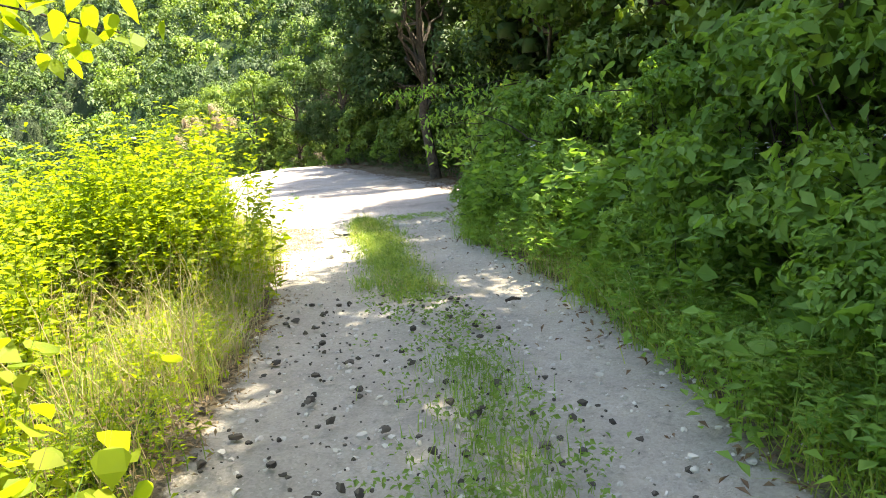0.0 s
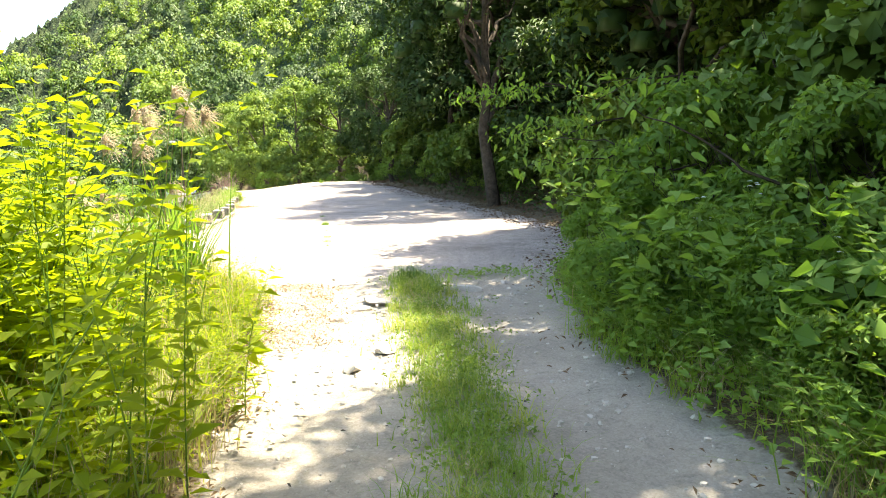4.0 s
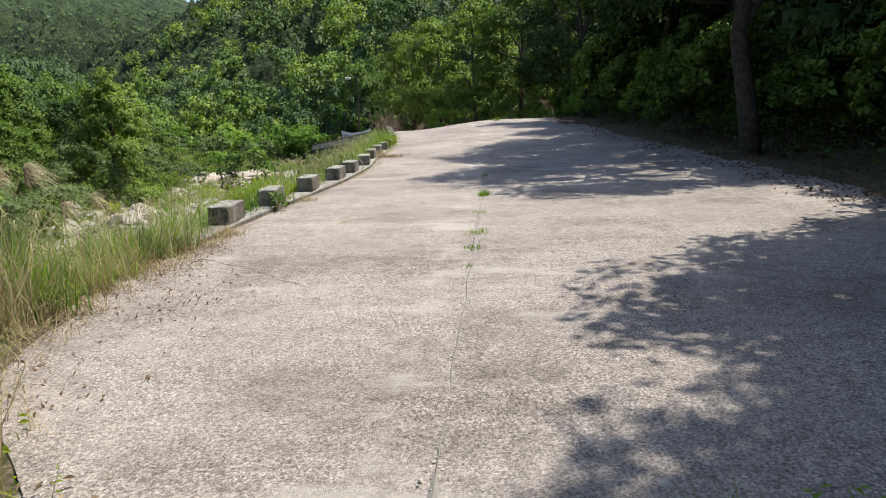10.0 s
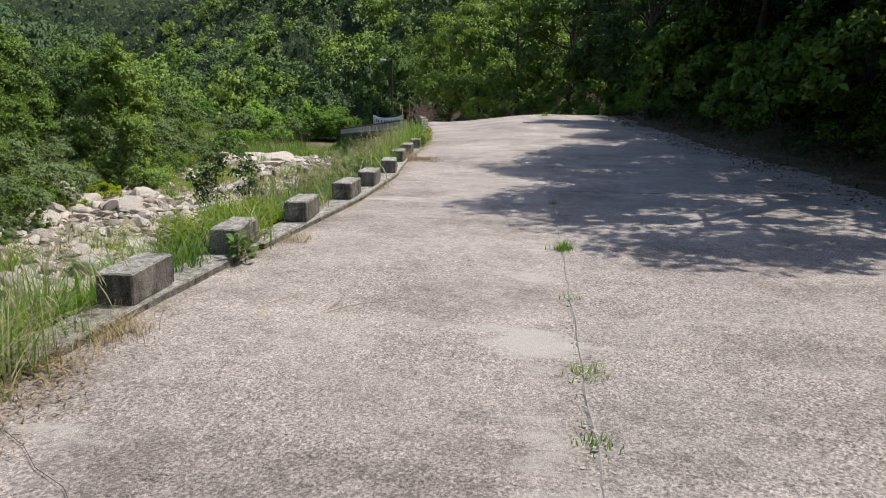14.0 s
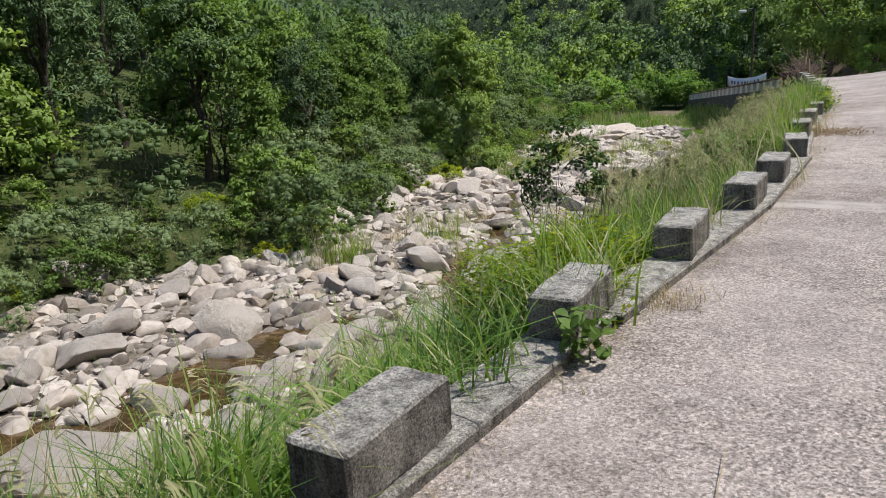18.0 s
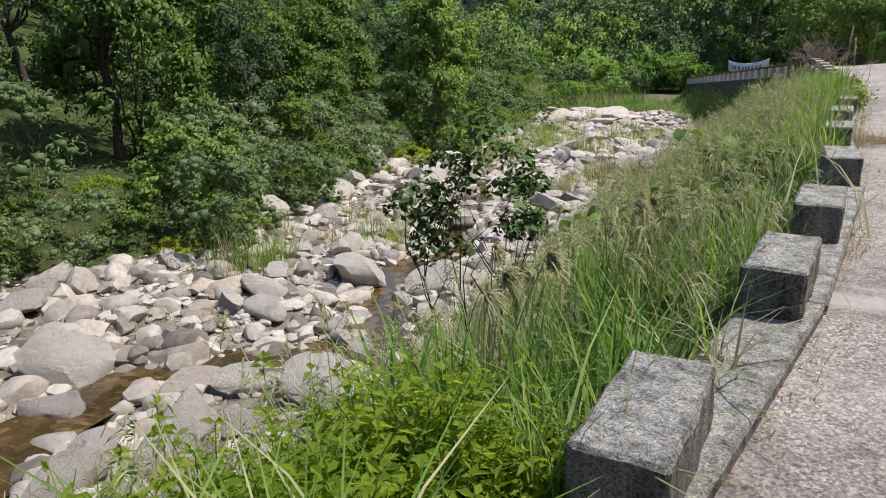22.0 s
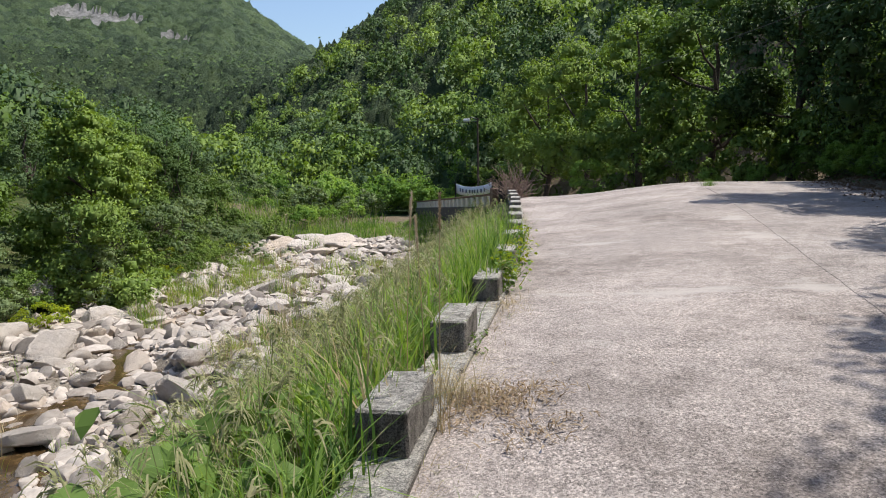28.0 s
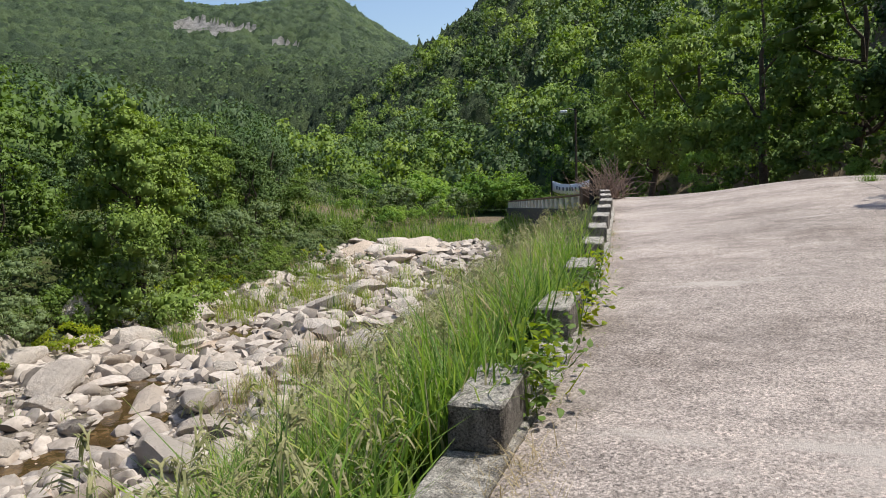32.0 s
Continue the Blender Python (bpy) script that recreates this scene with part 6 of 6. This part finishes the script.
leaf_plant("bindweed", -2.32, 22.26, 0.0, 52, 0.28, 0.075, 0.08, M_LEAF, 0.85, 660, "bright heart-leaved bindweed climbing the guard block", "plant", "plants at the kerb")
leaf_plant("creeper", -2.55, 33.25, 0.0, 40, 0.2, 0.05, 0.05, M_LEAF, 0.5, 661, "small leafy weed at the foot of a guard block", "plant", "plants at the kerb")
for i, (x, y, h) in enumerate(((-2.74, 35.55, 0.4), (-2.8, 35.95, 0.44), (-2.85, 36.4, 0.4), (-2.92, 37.6, 0.38), (-3.02, 38.4, 0.4), (-3.2, 39.6, 0.38))):
    leaf_plant("creeper", x, y, 0.0, 120, h, 0.10, 0.07, M_LEAF_FRESH if i % 2 else M_LEAF, 0.6, 664 + i, "yellow-green creeper spilling over the kerb", "plant", "plants at the kerb")
for i, (x, y) in enumerate(((-3.0, 23.2), (-3.3, 23.35), (-3.0, 23.65), (-3.4, 23.7), (-3.0, 24.05), (-3.2, 24.2))):
    make_herb("fresh_herb", 680 + i, 60, 0.62, 0.2, 24, 0.09, 0.45, M_LEAF_FRESH, "bright yellow-green leafy herb on the bank", "plant", "herbs on the bank", 0.5).location = (x, y, float(height(x, y)) - 0.02)
for i, (x, y) in enumerate(((-3.4, 28.9), (-3.7, 29.8), (-3.3, 30.4), (-4.2, 29.4), (-3.5, 31.5))):
    leaf_plant("broadleaf_vine", x, y, float(height(x, y)), 130, 0.55, 0.3, 0.17, M_LEAF, 0.95, 690 + i, "broad-leaved green vine over the bank grass", "plant", "vines on the bank")
for i, (x, y) in enumerate(((-5.6, 28.2), (-5.9, 27.4), (-5.4, 26.6), (-6.6, 28.0))):
    make_herb("bank_weed", 700 + i, 40, 0.6, 0.2, 18, 0.09, 0.35, M_LEAF, "leafy green weed at the foot of the bank", "plant", "herbs on the bank", 0.6).location = (x, y, float(height(x, y)) - 0.02)
sap = make_tree("sapling", 710, 2.25, 0.55, 0.95, 1700, 0.068, M_LEAF_DARK, 0.55, 0.0, 4, "dark-leaved sapling with thin stems on the grassy bank", "sapling", "", 0, 16, 0)
sap.location = (-4.45, 26.62, float(height(-4.45, 26.62)) - 0.05)

# ---- grass on the gravel bars ----
rb = np.random.default_rng(37)
bars = []
while len(bars) < 95:
    y = rb.uniform(20, 66)
    x = rb.uniform(float(bed_left(y)) + 0.5, float(edge_left(y)) - 5.0)
    if abs(x - float(channel_x(y))) > 0.9:
        bars.append((x, y))
bars = np.array(bars)
grass("bar_grass", tufted(rb, 3200, bars, 0.16), 0.15, 0.5, 0.012, M_GRASS, "thin grass tufts on the gravel bars", 720, (0.1, 0.7))
for x, y, sx, sy, n, share, seed in ((-17.3, 54.6, 1.1, 1.6, 90, (0.75, 0.1, 0.15), 723), (-20.0, 61.0, 1.0, 3.0, 80, (0.7, 0.1, 0.2), 724), (-13.7, 55.4, 0.7, 2.2, 50, (0.7, 0.1, 0.2), 725), (-10.4, 45.2, 0.8, 1.5, 60, (0.4, 0.2, 0.4), 726), (-16.6, 46.9, 0.4, 0.5, 16, (0.7, 0.2, 0.1), 727), (-18.0, 50.6, 0.5, 0.9, 22, (0.7, 0.2, 0.1), 728), (-13.2, 31.6, 0.4, 0.7, 14, (0.5, 0.2, 0.3), 729), (-12.4, 35.4, 0.5, 0.8, 16, (0.5, 0.2, 0.3), 730)):
    tussocks("bar_grass", np.column_stack([x + sx * rb.normal(size=n), y + sy * rb.normal(size=n)]), 34, 0.2, 1.05, 0.024, [M_GRASS_SUN, M_GRASS_DEEP, M_STRAW], share, "green grass patch growing on the stream bed", seed, (0.1, 0.7))
fy = rb.uniform(72, 100, 900)
fld = np.column_stack([-16 - rb.uniform(0, 1, 900) * (14 + 0.45 * (fy - 66)) - 0.35 * (fy - 66), fy])
tussocks("far_reeds", fld, 11, 0.45, 1.0, 0.06, BLADES, (0.45, 0.35, 0.15, 0.05), "low mixed reeds across the valley floor", 722, (0.1, 0.6))

# ---- stones at the broken road edge ----
for i, (x, y, s) in enumerate(((2.42, 13.25, 0.24), (0.72, 11.95, 0.2), (1.22, 12.65, 0.22), (1.05, 10.55, 0.13), (0.75, 10.1, 0.15), (1.5, 12.85, 0.1), (3.0, 13.7, 0.14), (0.3, 12.9, 0.14), (0.55, 12.6, 0.11), (0.05, 13.2, 0.12), (0.95, 12.35, 0.12), (3.4, 13.9, 0.1))):
    me = STONES[i % 8].copy()
    me.materials[0] = M_EDGE
    ob = tagged(new("edge_stone", me), "pale stone embedded at the end of the concrete", "stone", "stones at the concrete edge")
    ob.matrix_world = Matrix.LocRotScale((x, y, -0.05 + 0.12 * s), Euler((0, 0, i * 1.3)), (s * 1.3, s, s * 0.7))
M_CHIP = mat_leaf("pale_stone_chip", (0.36, 0.325, 0.285), (0.48, 0.435, 0.38), (0.60, 0.55, 0.49), 0.0, 0.9, (1, 1, 1))
pebbles("track_pebbles", 2600, lambda rng, n: np.column_stack([rng.uniform(-0.5, 3.0, n), 0.6 + 13.4 * rng.uniform(size=n) ** 1.6]), 0.006, 0.03, M_CHIP, "small loose stones on the sandy track", 53, 1, 0.0)
pebbles("track_pebbles", 260, lambda rng, n: np.column_stack([rng.uniform(-0.3, 3.4, n), 12.6 + rng.normal(size=n) * 0.6]), 0.012, 0.04, M_CHIP, "broken stones at the end of the concrete", 54, 1, 0.0)
for i, pts in enumerate((((-1.55, 20.7), (-1.6, 21.0), (-1.48, 21.3), (-1.53, 21.7)), ((-1.1, 20.9), (-0.99, 21.04), (-0.85, 21.2), (-0.6, 21.25)), ((-1.12, 21.0), (-1.07, 21.24), (-1.15, 21.5)), ((-1.9, 31.9), (-1.6, 32.0), (-1.2, 31.95)))):
    V, F = tube_rows(np.array([(*q, 0.012 + 0.012 * (k % 2)) for k, q in enumerate(pts)]), np.linspace(0.004, 0.0018, len(pts)), 5)
    tagged(new("dry_stalk", mesh_of("dry_stalk", V, F, M_STRAW)), "pale dry stalk lying on the concrete", "stalk", "dry stalks on the road")
stick = tube_rows(np.array(((2.05, 6.0, 0.0), (2.12, 6.03, 0.015), (2.2, 6.02, 0.0))), (0.018, 0.02, 0.012), 6)
tagged(new("dark_stick", mesh_of("dark_stick", *stick, M_BARK)), "short dark stick lying on the track", "stick")
for i, pts in enumerate((((-2.1, 18.9), (-1.9, 18.78), (-1.72, 18.62), (-1.5, 18.5), (-1.3, 18.3), (-1.12, 18.16), (-0.98, 17.98), (-0.8, 17.86), (-0.6, 17.66)),)):
    line = np.array([(*q, 0.012) for q in pts])
    V, F = tube_rows(line, np.linspace(0.0016, 0.001, len(line)), 5)
    tagged(new("twig", mesh_of("twig", V, F, M_BARK)), "thin dry twig lying on the concrete", "twig", "twigs on the road")


# ---- flowering weeds in the shade ----
def fleabane(x, y, h, seed):
    rng = np.random.default_rng(seed)
    thing = tagged(new("fleabane"), "slender weed with small white daisy flowers", "wildflower", "white wildflowers")
    thing.location = (x, y, float(height(x, y)))
    V, F = tube_rows(bent((0, 0, -0.02), (0.06, -0.05, h), rng, 6, 0.02), np.linspace(0.006, 0.003, 6), 5)
    part("stem", mesh_of("stem", V, F, M_GRASS), None, thing)
    c = np.column_stack([rng.normal(size=(40, 2)) * 0.05, rng.uniform(0.2, 0.9, 40) * h])
    part("foliage", mesh_of("foliage", *leaf_rows(c, rng.normal(size=(40, 3)) + np.array((0, 0, 0.8)), 0.09 * np.ones(40), 0.28, 0.1, 0.3, rng), M_LEAF), None, thing)
    for j in range(5):
        p = np.array((0.06, -0.05, h)) + rng.normal(size=3) * np.array((0.06, 0.06, 0.03))
        a = np.linspace(0, 2 * np.pi, 9)[:-1]
        rim = np.column_stack([np.cos(a), np.sin(a), 0.1 * np.cos(3 * a)]) * 0.02 + p
        V = np.concatenate([rim, [p + (0, 0, 0.006)]])
        part("flower", mesh_of("flower", V, [(k, (k + 1) % 8, 8) for k in range(8)], M_FLOWER), None, thing)


for i, (x, y, h) in enumerate(((2.95, 2.75, 1.35), (3.05, 2.9, 1.3), (3.3, 4.1, 1.2), (3.55, 4.6, 1.2), (2.75, 2.05, 1.0), (3.2, 3.4, 1.1), (3.6, 9.3, 1.25), (3.45, 9.7, 1.0), (3.75, 10.2, 1.15), (3.7, 8.6, 0.9), (3.4, 6.0, 1.2))):
    fleabane(x, y, h, 740 + i)


# ---- branch and big leaves beside the start ----
def leaf_branch(name, a, b, n, leaf, ratio, mat, seed, label, spread=0.16, droop=0.8):
    rng = np.random.default_rng(seed)
    thing = tagged(new(name), label, "branch")
    line = bent(a, b, rng, 7, 0.03)
    V, F = tube_rows(line, np.linspace(0.014, 0.003, 7), 5)
    part("stem", mesh_of("stem", V, F, M_BARK), None, thing)
    u = rng.uniform(0.3, 1, n)
    c = line[0] + (line[-1] - line[0]) * u[:, None] + rng.normal(size=(n, 3)) * spread * np.array((1, 1, 0.6))
    part("foliage", mesh_of("foliage", *broad_rows(c, rng.normal(size=(n, 3)) * 0.5 + np.array((0, 0, 0.7)), leaf * rng.uniform(0.6, 1.2, n), ratio, 0.1, droop, rng), mat), None, thing)


leaf_branch("overhanging_branch", (-2.5, 2.5, 2.35), (-0.5, 3.0, 2.0), 170, 0.11, 0.6, M_LEAF_FRESH, 760, "sunlit leafy branch hanging over the verge", 0.15)
leaf_branch("overhanging_branch", (3.9, 9.3, 1.4), (2.75, 9.6, 2.05), 26, 0.13, 0.42, M_LEAF_VERGE, 761, "long-leaved branch reaching over the track", 0.2, 0.7)
leaf_branch("overhanging_branch", (5.0, 13.4, 1.8), (3.3, 13.9, 2.0), 60, 0.12, 0.36, M_LEAF_VERGE, 762, "long-leaved branch reaching over the track", 0.3, 0.9)
leaf_branch("overhanging_branch", (6.2, 15.0, 2.8), (3.6, 14.6, 2.7), 90, 0.13, 0.36, M_LEAF_VERGE, 763, "leafy branch drooping over the concrete", 0.35, 1.0)
leaf_branch("overhanging_branch", (4.37, 14.95, 2.74), (2.47, 14.55, 2.49), 180, 0.12, 0.36, M_LEAF_VERGE, 790, "bright long-leaved branch hanging over the track", 0.15, 0.8)
leaf_branch("overhanging_branch", (4.98, 14.23, 2.22), (3.08, 13.83, 1.97), 170, 0.12, 0.36, M_LEAF_VERGE, 791, "bright long-leaved branch hanging over the track", 0.15, 0.8)
leaf_branch("overhanging_branch", (4.80, 13.22, 1.73), (2.90, 12.82, 1.48), 110, 0.14, 0.36, M_LEAF_VERGE, 792, "bright long-leaved branch hanging over the track", 0.15, 0.8)
leaf_branch("overhanging_branch", (4.93, 11.58, 2.48), (3.03, 11.18, 2.23), 90, 0.14, 0.36, M_LEAF_VERGE, 793, "bright long-leaved branch hanging over the track", 0.15, 0.8)
leaf_branch("overhanging_branch", (4.87, 12.08, 1.54), (2.97, 11.68, 1.29), 90, 0.14, 0.36, M_LEAF_VERGE, 794, "bright long-leaved branch hanging over the track", 0.15, 0.8)
leaf_branch("overhanging_branch", (4.4, 2.2, 1.5), (3.2, 2.6, 1.45), 50, 0.14, 0.5, M_LEAF_VERGE, 764, "pale green leafy branch over the verge", 0.22, 0.6)
leaf_branch("overhanging_branch", (4.6, 6.6, 2.0), (3.2, 6.9, 1.9), 60, 0.13, 0.4, M_LEAF_VERGE, 765, "leafy branch drooping towards the track", 0.28, 0.9)
for i, (x, y, z) in enumerate(((2.75, 2.5, 0.45), (2.9, 3.1, 0.5), (3.1, 2.7, 0.75), (3.2, 3.6, 0.7), (3.0, 4.3, 0.4), (3.4, 4.4, 0.8), (3.3, 5.4, 0.6), (3.5, 6.4, 0.7), (3.45, 8.8, 0.6), (3.6, 9.6, 0.7), (3.5, 10.6, 0.5), (2.65, 1.9, 0.3))):
    leaf_plant("lobed_vine", x, y, float(height(x, y)) + 0.0, 44, z + 0.45, 0.2, 0.15, M_LEAF_VERGE, 0.85, 780 + i, "pale broad-leaved vine trailing over the shrubs", "plant", "vines at the verge", 0.5)
for i, (x, y) in enumerate(((-0.95, 2.0), (-1.2, 2.35), (-1.45, 1.7), (-0.85, 2.6))):
    leaf_plant("broadleaf_vine", x, y, float(height(x, y)), 34, 0.95, 0.16, 0.14, M_LEAF_FRESH, 0.95, 770 + i, "pale round-leaved vine beside the track", "plant", "vines at the verge")


# ---- parapet, banner, lamp and dead shrub at the bend ----
wall = tagged(new("parapet_wall"), "grey retaining wall with a row of cream blocks at the bend", "parapet")
M_WALL = mat_plain("stained_grey_wall", (0.075, 0.07, 0.063), 0.9, 0, 0.8)
M_POSTS = mat_plain("weathered_cream_block", (0.60, 0.565, 0.50), 0.9, 0, 0.5)
M_RUST = mat_plain("rusty_brown_rail", (0.15, 0.09, 0.06), 0.8, 0, 0.6)
PA, PB = np.array((-17.6, 80.4)), np.array((-6.35, 54.3))
LEN = float(np.linalg.norm(PB - PA))
TURN = math.degrees(math.atan2(PB[1] - PA[1], PB[0] - PA[0]))
GRADE = math.degrees(math.asin(2.15 / LEN))


def on_wall(u, up=0.0):
    q = PA + (PB - PA) * u
    return pose(q[0], q[1], -2.6 + 2.15 * u + up, 0, 0, TURN) @ pose(0, 0, 0, 0, -GRADE, 0)


part("wall", box_mesh("wall", LEN, 0.4, 2.6, M_WALL, 0.02, 0.012, 80), None, wall).matrix_local = on_wall(0.5, -2.6)
part("coping", box_mesh("coping", LEN, 0.3, 0.07, M_RUST, 0.01, 0.004, 81), None, wall).matrix_local = on_wall(0.5, 0.44)
mpost = box_mesh("parapet_block", 0.52, 0.3, 0.42, M_POSTS, 0.02, 0.006, 82)
for i in range(22):
    part("parapet_block", mpost, None, wall).matrix_local = on_wall((i + 0.5) / 22, 0.002)
pier = part("pier", box_mesh("pier", 0.55, 0.7, 2.9, M_RUST, 0.03, 0.02, 85), None, wall, "dark stained pier at the wall corner")
pier.matrix_local = pose(PB[0] + 0.2, PB[1] - 0.3, -2.62, 0, 0, TURN)
for i, (x, y, h) in enumerate(((-6.0, 53.4, 0.75), (-5.85, 52.7, 0.7), (-18.4, 83.5, 1.2))):
    zb_ = float(height(x, y))
    V, F = tube_rows(((x, y, zb_ - 0.3), (x, y, zb_ + h * 0.5), (x, y, zb_ + h)), (0.11, 0.11, 0.10), 8)
    tagged(new("marker_post", mesh_of("marker_post", V, F, M_BLACK)), "dark upright post at the end of the parapet", "post", "posts at the bend")

banner = tagged(new("banner"), "white cloth banner sagging between two dark posts", "banner")
B0, B1 = np.array((-16.6, 88.8)), np.array((-12.6, 85.6))
n = 16
V, F = [], []
for i in range(n + 1):
    u = i / n
    q = B0 + (B1 - B0) * u
    sag = -0.35 * 4 * u * (1 - u)
    for k in range(3):
        V.append((q[0] + 0.05 * math.sin(u * 17 + k), q[1] + 0.05 * math.cos(u * 13), -1.05 + sag + 0.25 * u - 0.42 * k))
for i in range(n):
    for k in range(2):
        F.append((i * 3 + k, (i + 1) * 3 + k, (i + 1) * 3 + k + 1, i * 3 + k + 1))
cl = part("cloth", mesh_of("cloth", V, F, M_BANNER, smooth=True), None, banner)
so = cl.modifiers.new("thick", "SOLIDIFY")
so.thickness = 0.01
for i in range(9):
    u = 0.15 + 0.08 * i
    q = B0 + (B1 - B0) * u
    nx_, ny_ = (B1 - B0)[1], -(B1 - B0)[0]
    ln = math.hypot(nx_, ny_)
    me = box_mesh("lettering", 0.2, 0.012, 0.3, M_INK, 0.003, 0.0, 83)
    ob = part("lettering", me, None, cl)
    ob.matrix_local = pose(q[0] + nx_ / ln * -0.0 + 0.05 * math.sin(u * 17 + 1), q[1] + 0.05 * math.cos(u * 13) - 0.07, -1.62 - 1.4 * u * (1 - u) + 0.25 * u, 0, 0, math.degrees(math.atan2((B1 - B0)[1], (B1 - B0)[0])))
for q in (B0, B1):
    V, F = tube_rows(((q[0], q[1], -5.2), (q[0], q[1], -3), (q[0], q[1], -0.6)), (0.06, 0.06, 0.05), 7)
    part("post", mesh_of("post", V, F, M_BLACK), None, banner)

lamp = tagged(new("street_lamp"), "small white lamp on a dark pole among the trees", "street lamp")
LX, LY, LZ = -15.2, 87.6, 4.6
V, F = tube_rows(((LX + 0.9, LY + 0.3, -4), (LX + 0.9, LY + 0.3, 0), (LX + 0.9, LY + 0.3, 4.7)), (0.12, 0.1, 0.08), 8)
part("pole", mesh_of("pole", V, F, M_BARK), None, lamp)
V, F = tube_rows(((LX + 0.9, LY + 0.3, 4.6), (LX + 0.4, LY + 0.1, 4.75), (LX, LY, LZ + 0.06)), (0.04, 0.04, 0.03), 6)
part("arm", mesh_of("arm", V, F, M_BLACK), None, lamp)
part("head", box_mesh("head", 0.6, 0.3, 0.24, M_WHITE, 0.06, 0.0, 84), None, lamp).matrix_local = pose(LX, LY, LZ - 0.2)


def cable(a, b, sag, r, label):
    s = np.linspace(0, 1, 18)[:, None]
    a, b = np.asarray(a, float), np.asarray(b, float)
    line = a + (b - a) * s
    line[:, 2] -= 4 * sag * s[:, 0] * (1 - s[:, 0])
    V, F = tube_rows(line, [r] * 18, 5)
    tagged(new("cable", mesh_of("cable", V, F, M_WIRE)), label, "cable", "overhead cables")


cable((LX + 0.9, LY + 0.3, 4.4), (-64, 118, 6.0), 0.8, 0.025, "thin overhead cable crossing the valley")
cable((LX + 0.9, LY + 0.3, 4.6), (3.5, 47.5, 5.2), 0.3, 0.008, "thin overhead cable along the road")
cable((3.5, 47.5, 5.2), (13.0, 34.0, 11.0), 0.3, 0.008, "overhead cable rising into the trees")

dead = tagged(new("dead_shrub"), "leafless brown shrub at the edge of the road bend", "shrub")
dead.location = (-5.35, 52.6, float(height(-5.35, 52.6)))
rd = np.random.default_rng(61)
rows_ = []
for i in range(150):
    d = unit(rd.normal(size=(1, 3)) * np.array((0.7, 0.7, 0.25)) + np.array((0, 0, 0.8)))[0]
    L = rd.uniform(0.6, 1.5)
    p0 = np.append(rd.normal(size=2) * 0.18, 0)
    rows_.append(tube_rows(bent(p0, p0 + d * L, rd, 4, 0.09), (0.013, 0.011, 0.008, 0.004), 3))
part("branching", mesh_of("branching", *stacked(*rows_), mat_plain("dead_twig", (0.25, 0.18, 0.145), 0.95)), None, dead)
far_rail = tagged(new("far_parapet"), "low white parapet across the upper stream", "parapet")
for i in range(24):
    part("parapet_block", mpost, None, far_rail).matrix_local = Matrix.LocRotScale((-46 + i * 0.75, 101 + 0.2 * i, -5.2), Euler((0, 0, 0.25)), (1.4, 1, 1.6))


# ---- shrubs across the valley floor ----
W_ = [make_tree("valley_shrub", 780, 2.4, 1.7, -0.1, 900, 0.2, M_LEAF, 0.5, 0.0, 4, "green shrub on the grassy valley floor", "shrub", "shrubs on the valley floor", 0, 20, 0.6),
      make_tree("valley_shrub", 781, 2.8, 1.8, -0.1, 900, 0.21, M_WILLOW, 0.25, 0.0, 4, "pale willow shrub on the valley floor", "shrub", "shrubs on the valley floor", 0, 20, 0.6)]
rw = np.random.default_rng(71)
W_.append(make_tree("valley_shrub", 782, 2.6, 1.8, -0.1, 1000, 0.2, M_LEAF_VERGE, 0.5, 0.0, 4, "bright sunlit green shrub on the valley floor", "shrub", "shrubs on the valley floor", 0, 20, 0.5))
for i in range(16):
    a, r = radians(rw.uniform(4, 11)), rw.uniform(64, 76)
    plant(W_[i % 2], -1.5 - r * math.sin(a), 29 + r * math.cos(a), rw.uniform(1.0, 1.7), rw.uniform(0, 6.28), 0.1)
for i in range(30):
    a, r = radians(rw.uniform(13, 25)), rw.uniform(66, 84)
    plant(W_[2], -1.5 - r * math.sin(a), 29 + r * math.cos(a), rw.uniform(0.8, 1.6), rw.uniform(0, 6.28), 0.1)
for i in range(40):
    y = rw.uniform(78, 104)
    x = -17 - 0.35 * (y - 66) - rw.uniform(0, 1) * (13 + 0.45 * (y - 66))
    plant(W_[i % 3], x, y, rw.uniform(0.5, 1.15) * (0.6 if y < 86 else 1.0), rw.uniform(0, 6.28), 0.05)
for p_ in W_:
    drop_proto(p_)
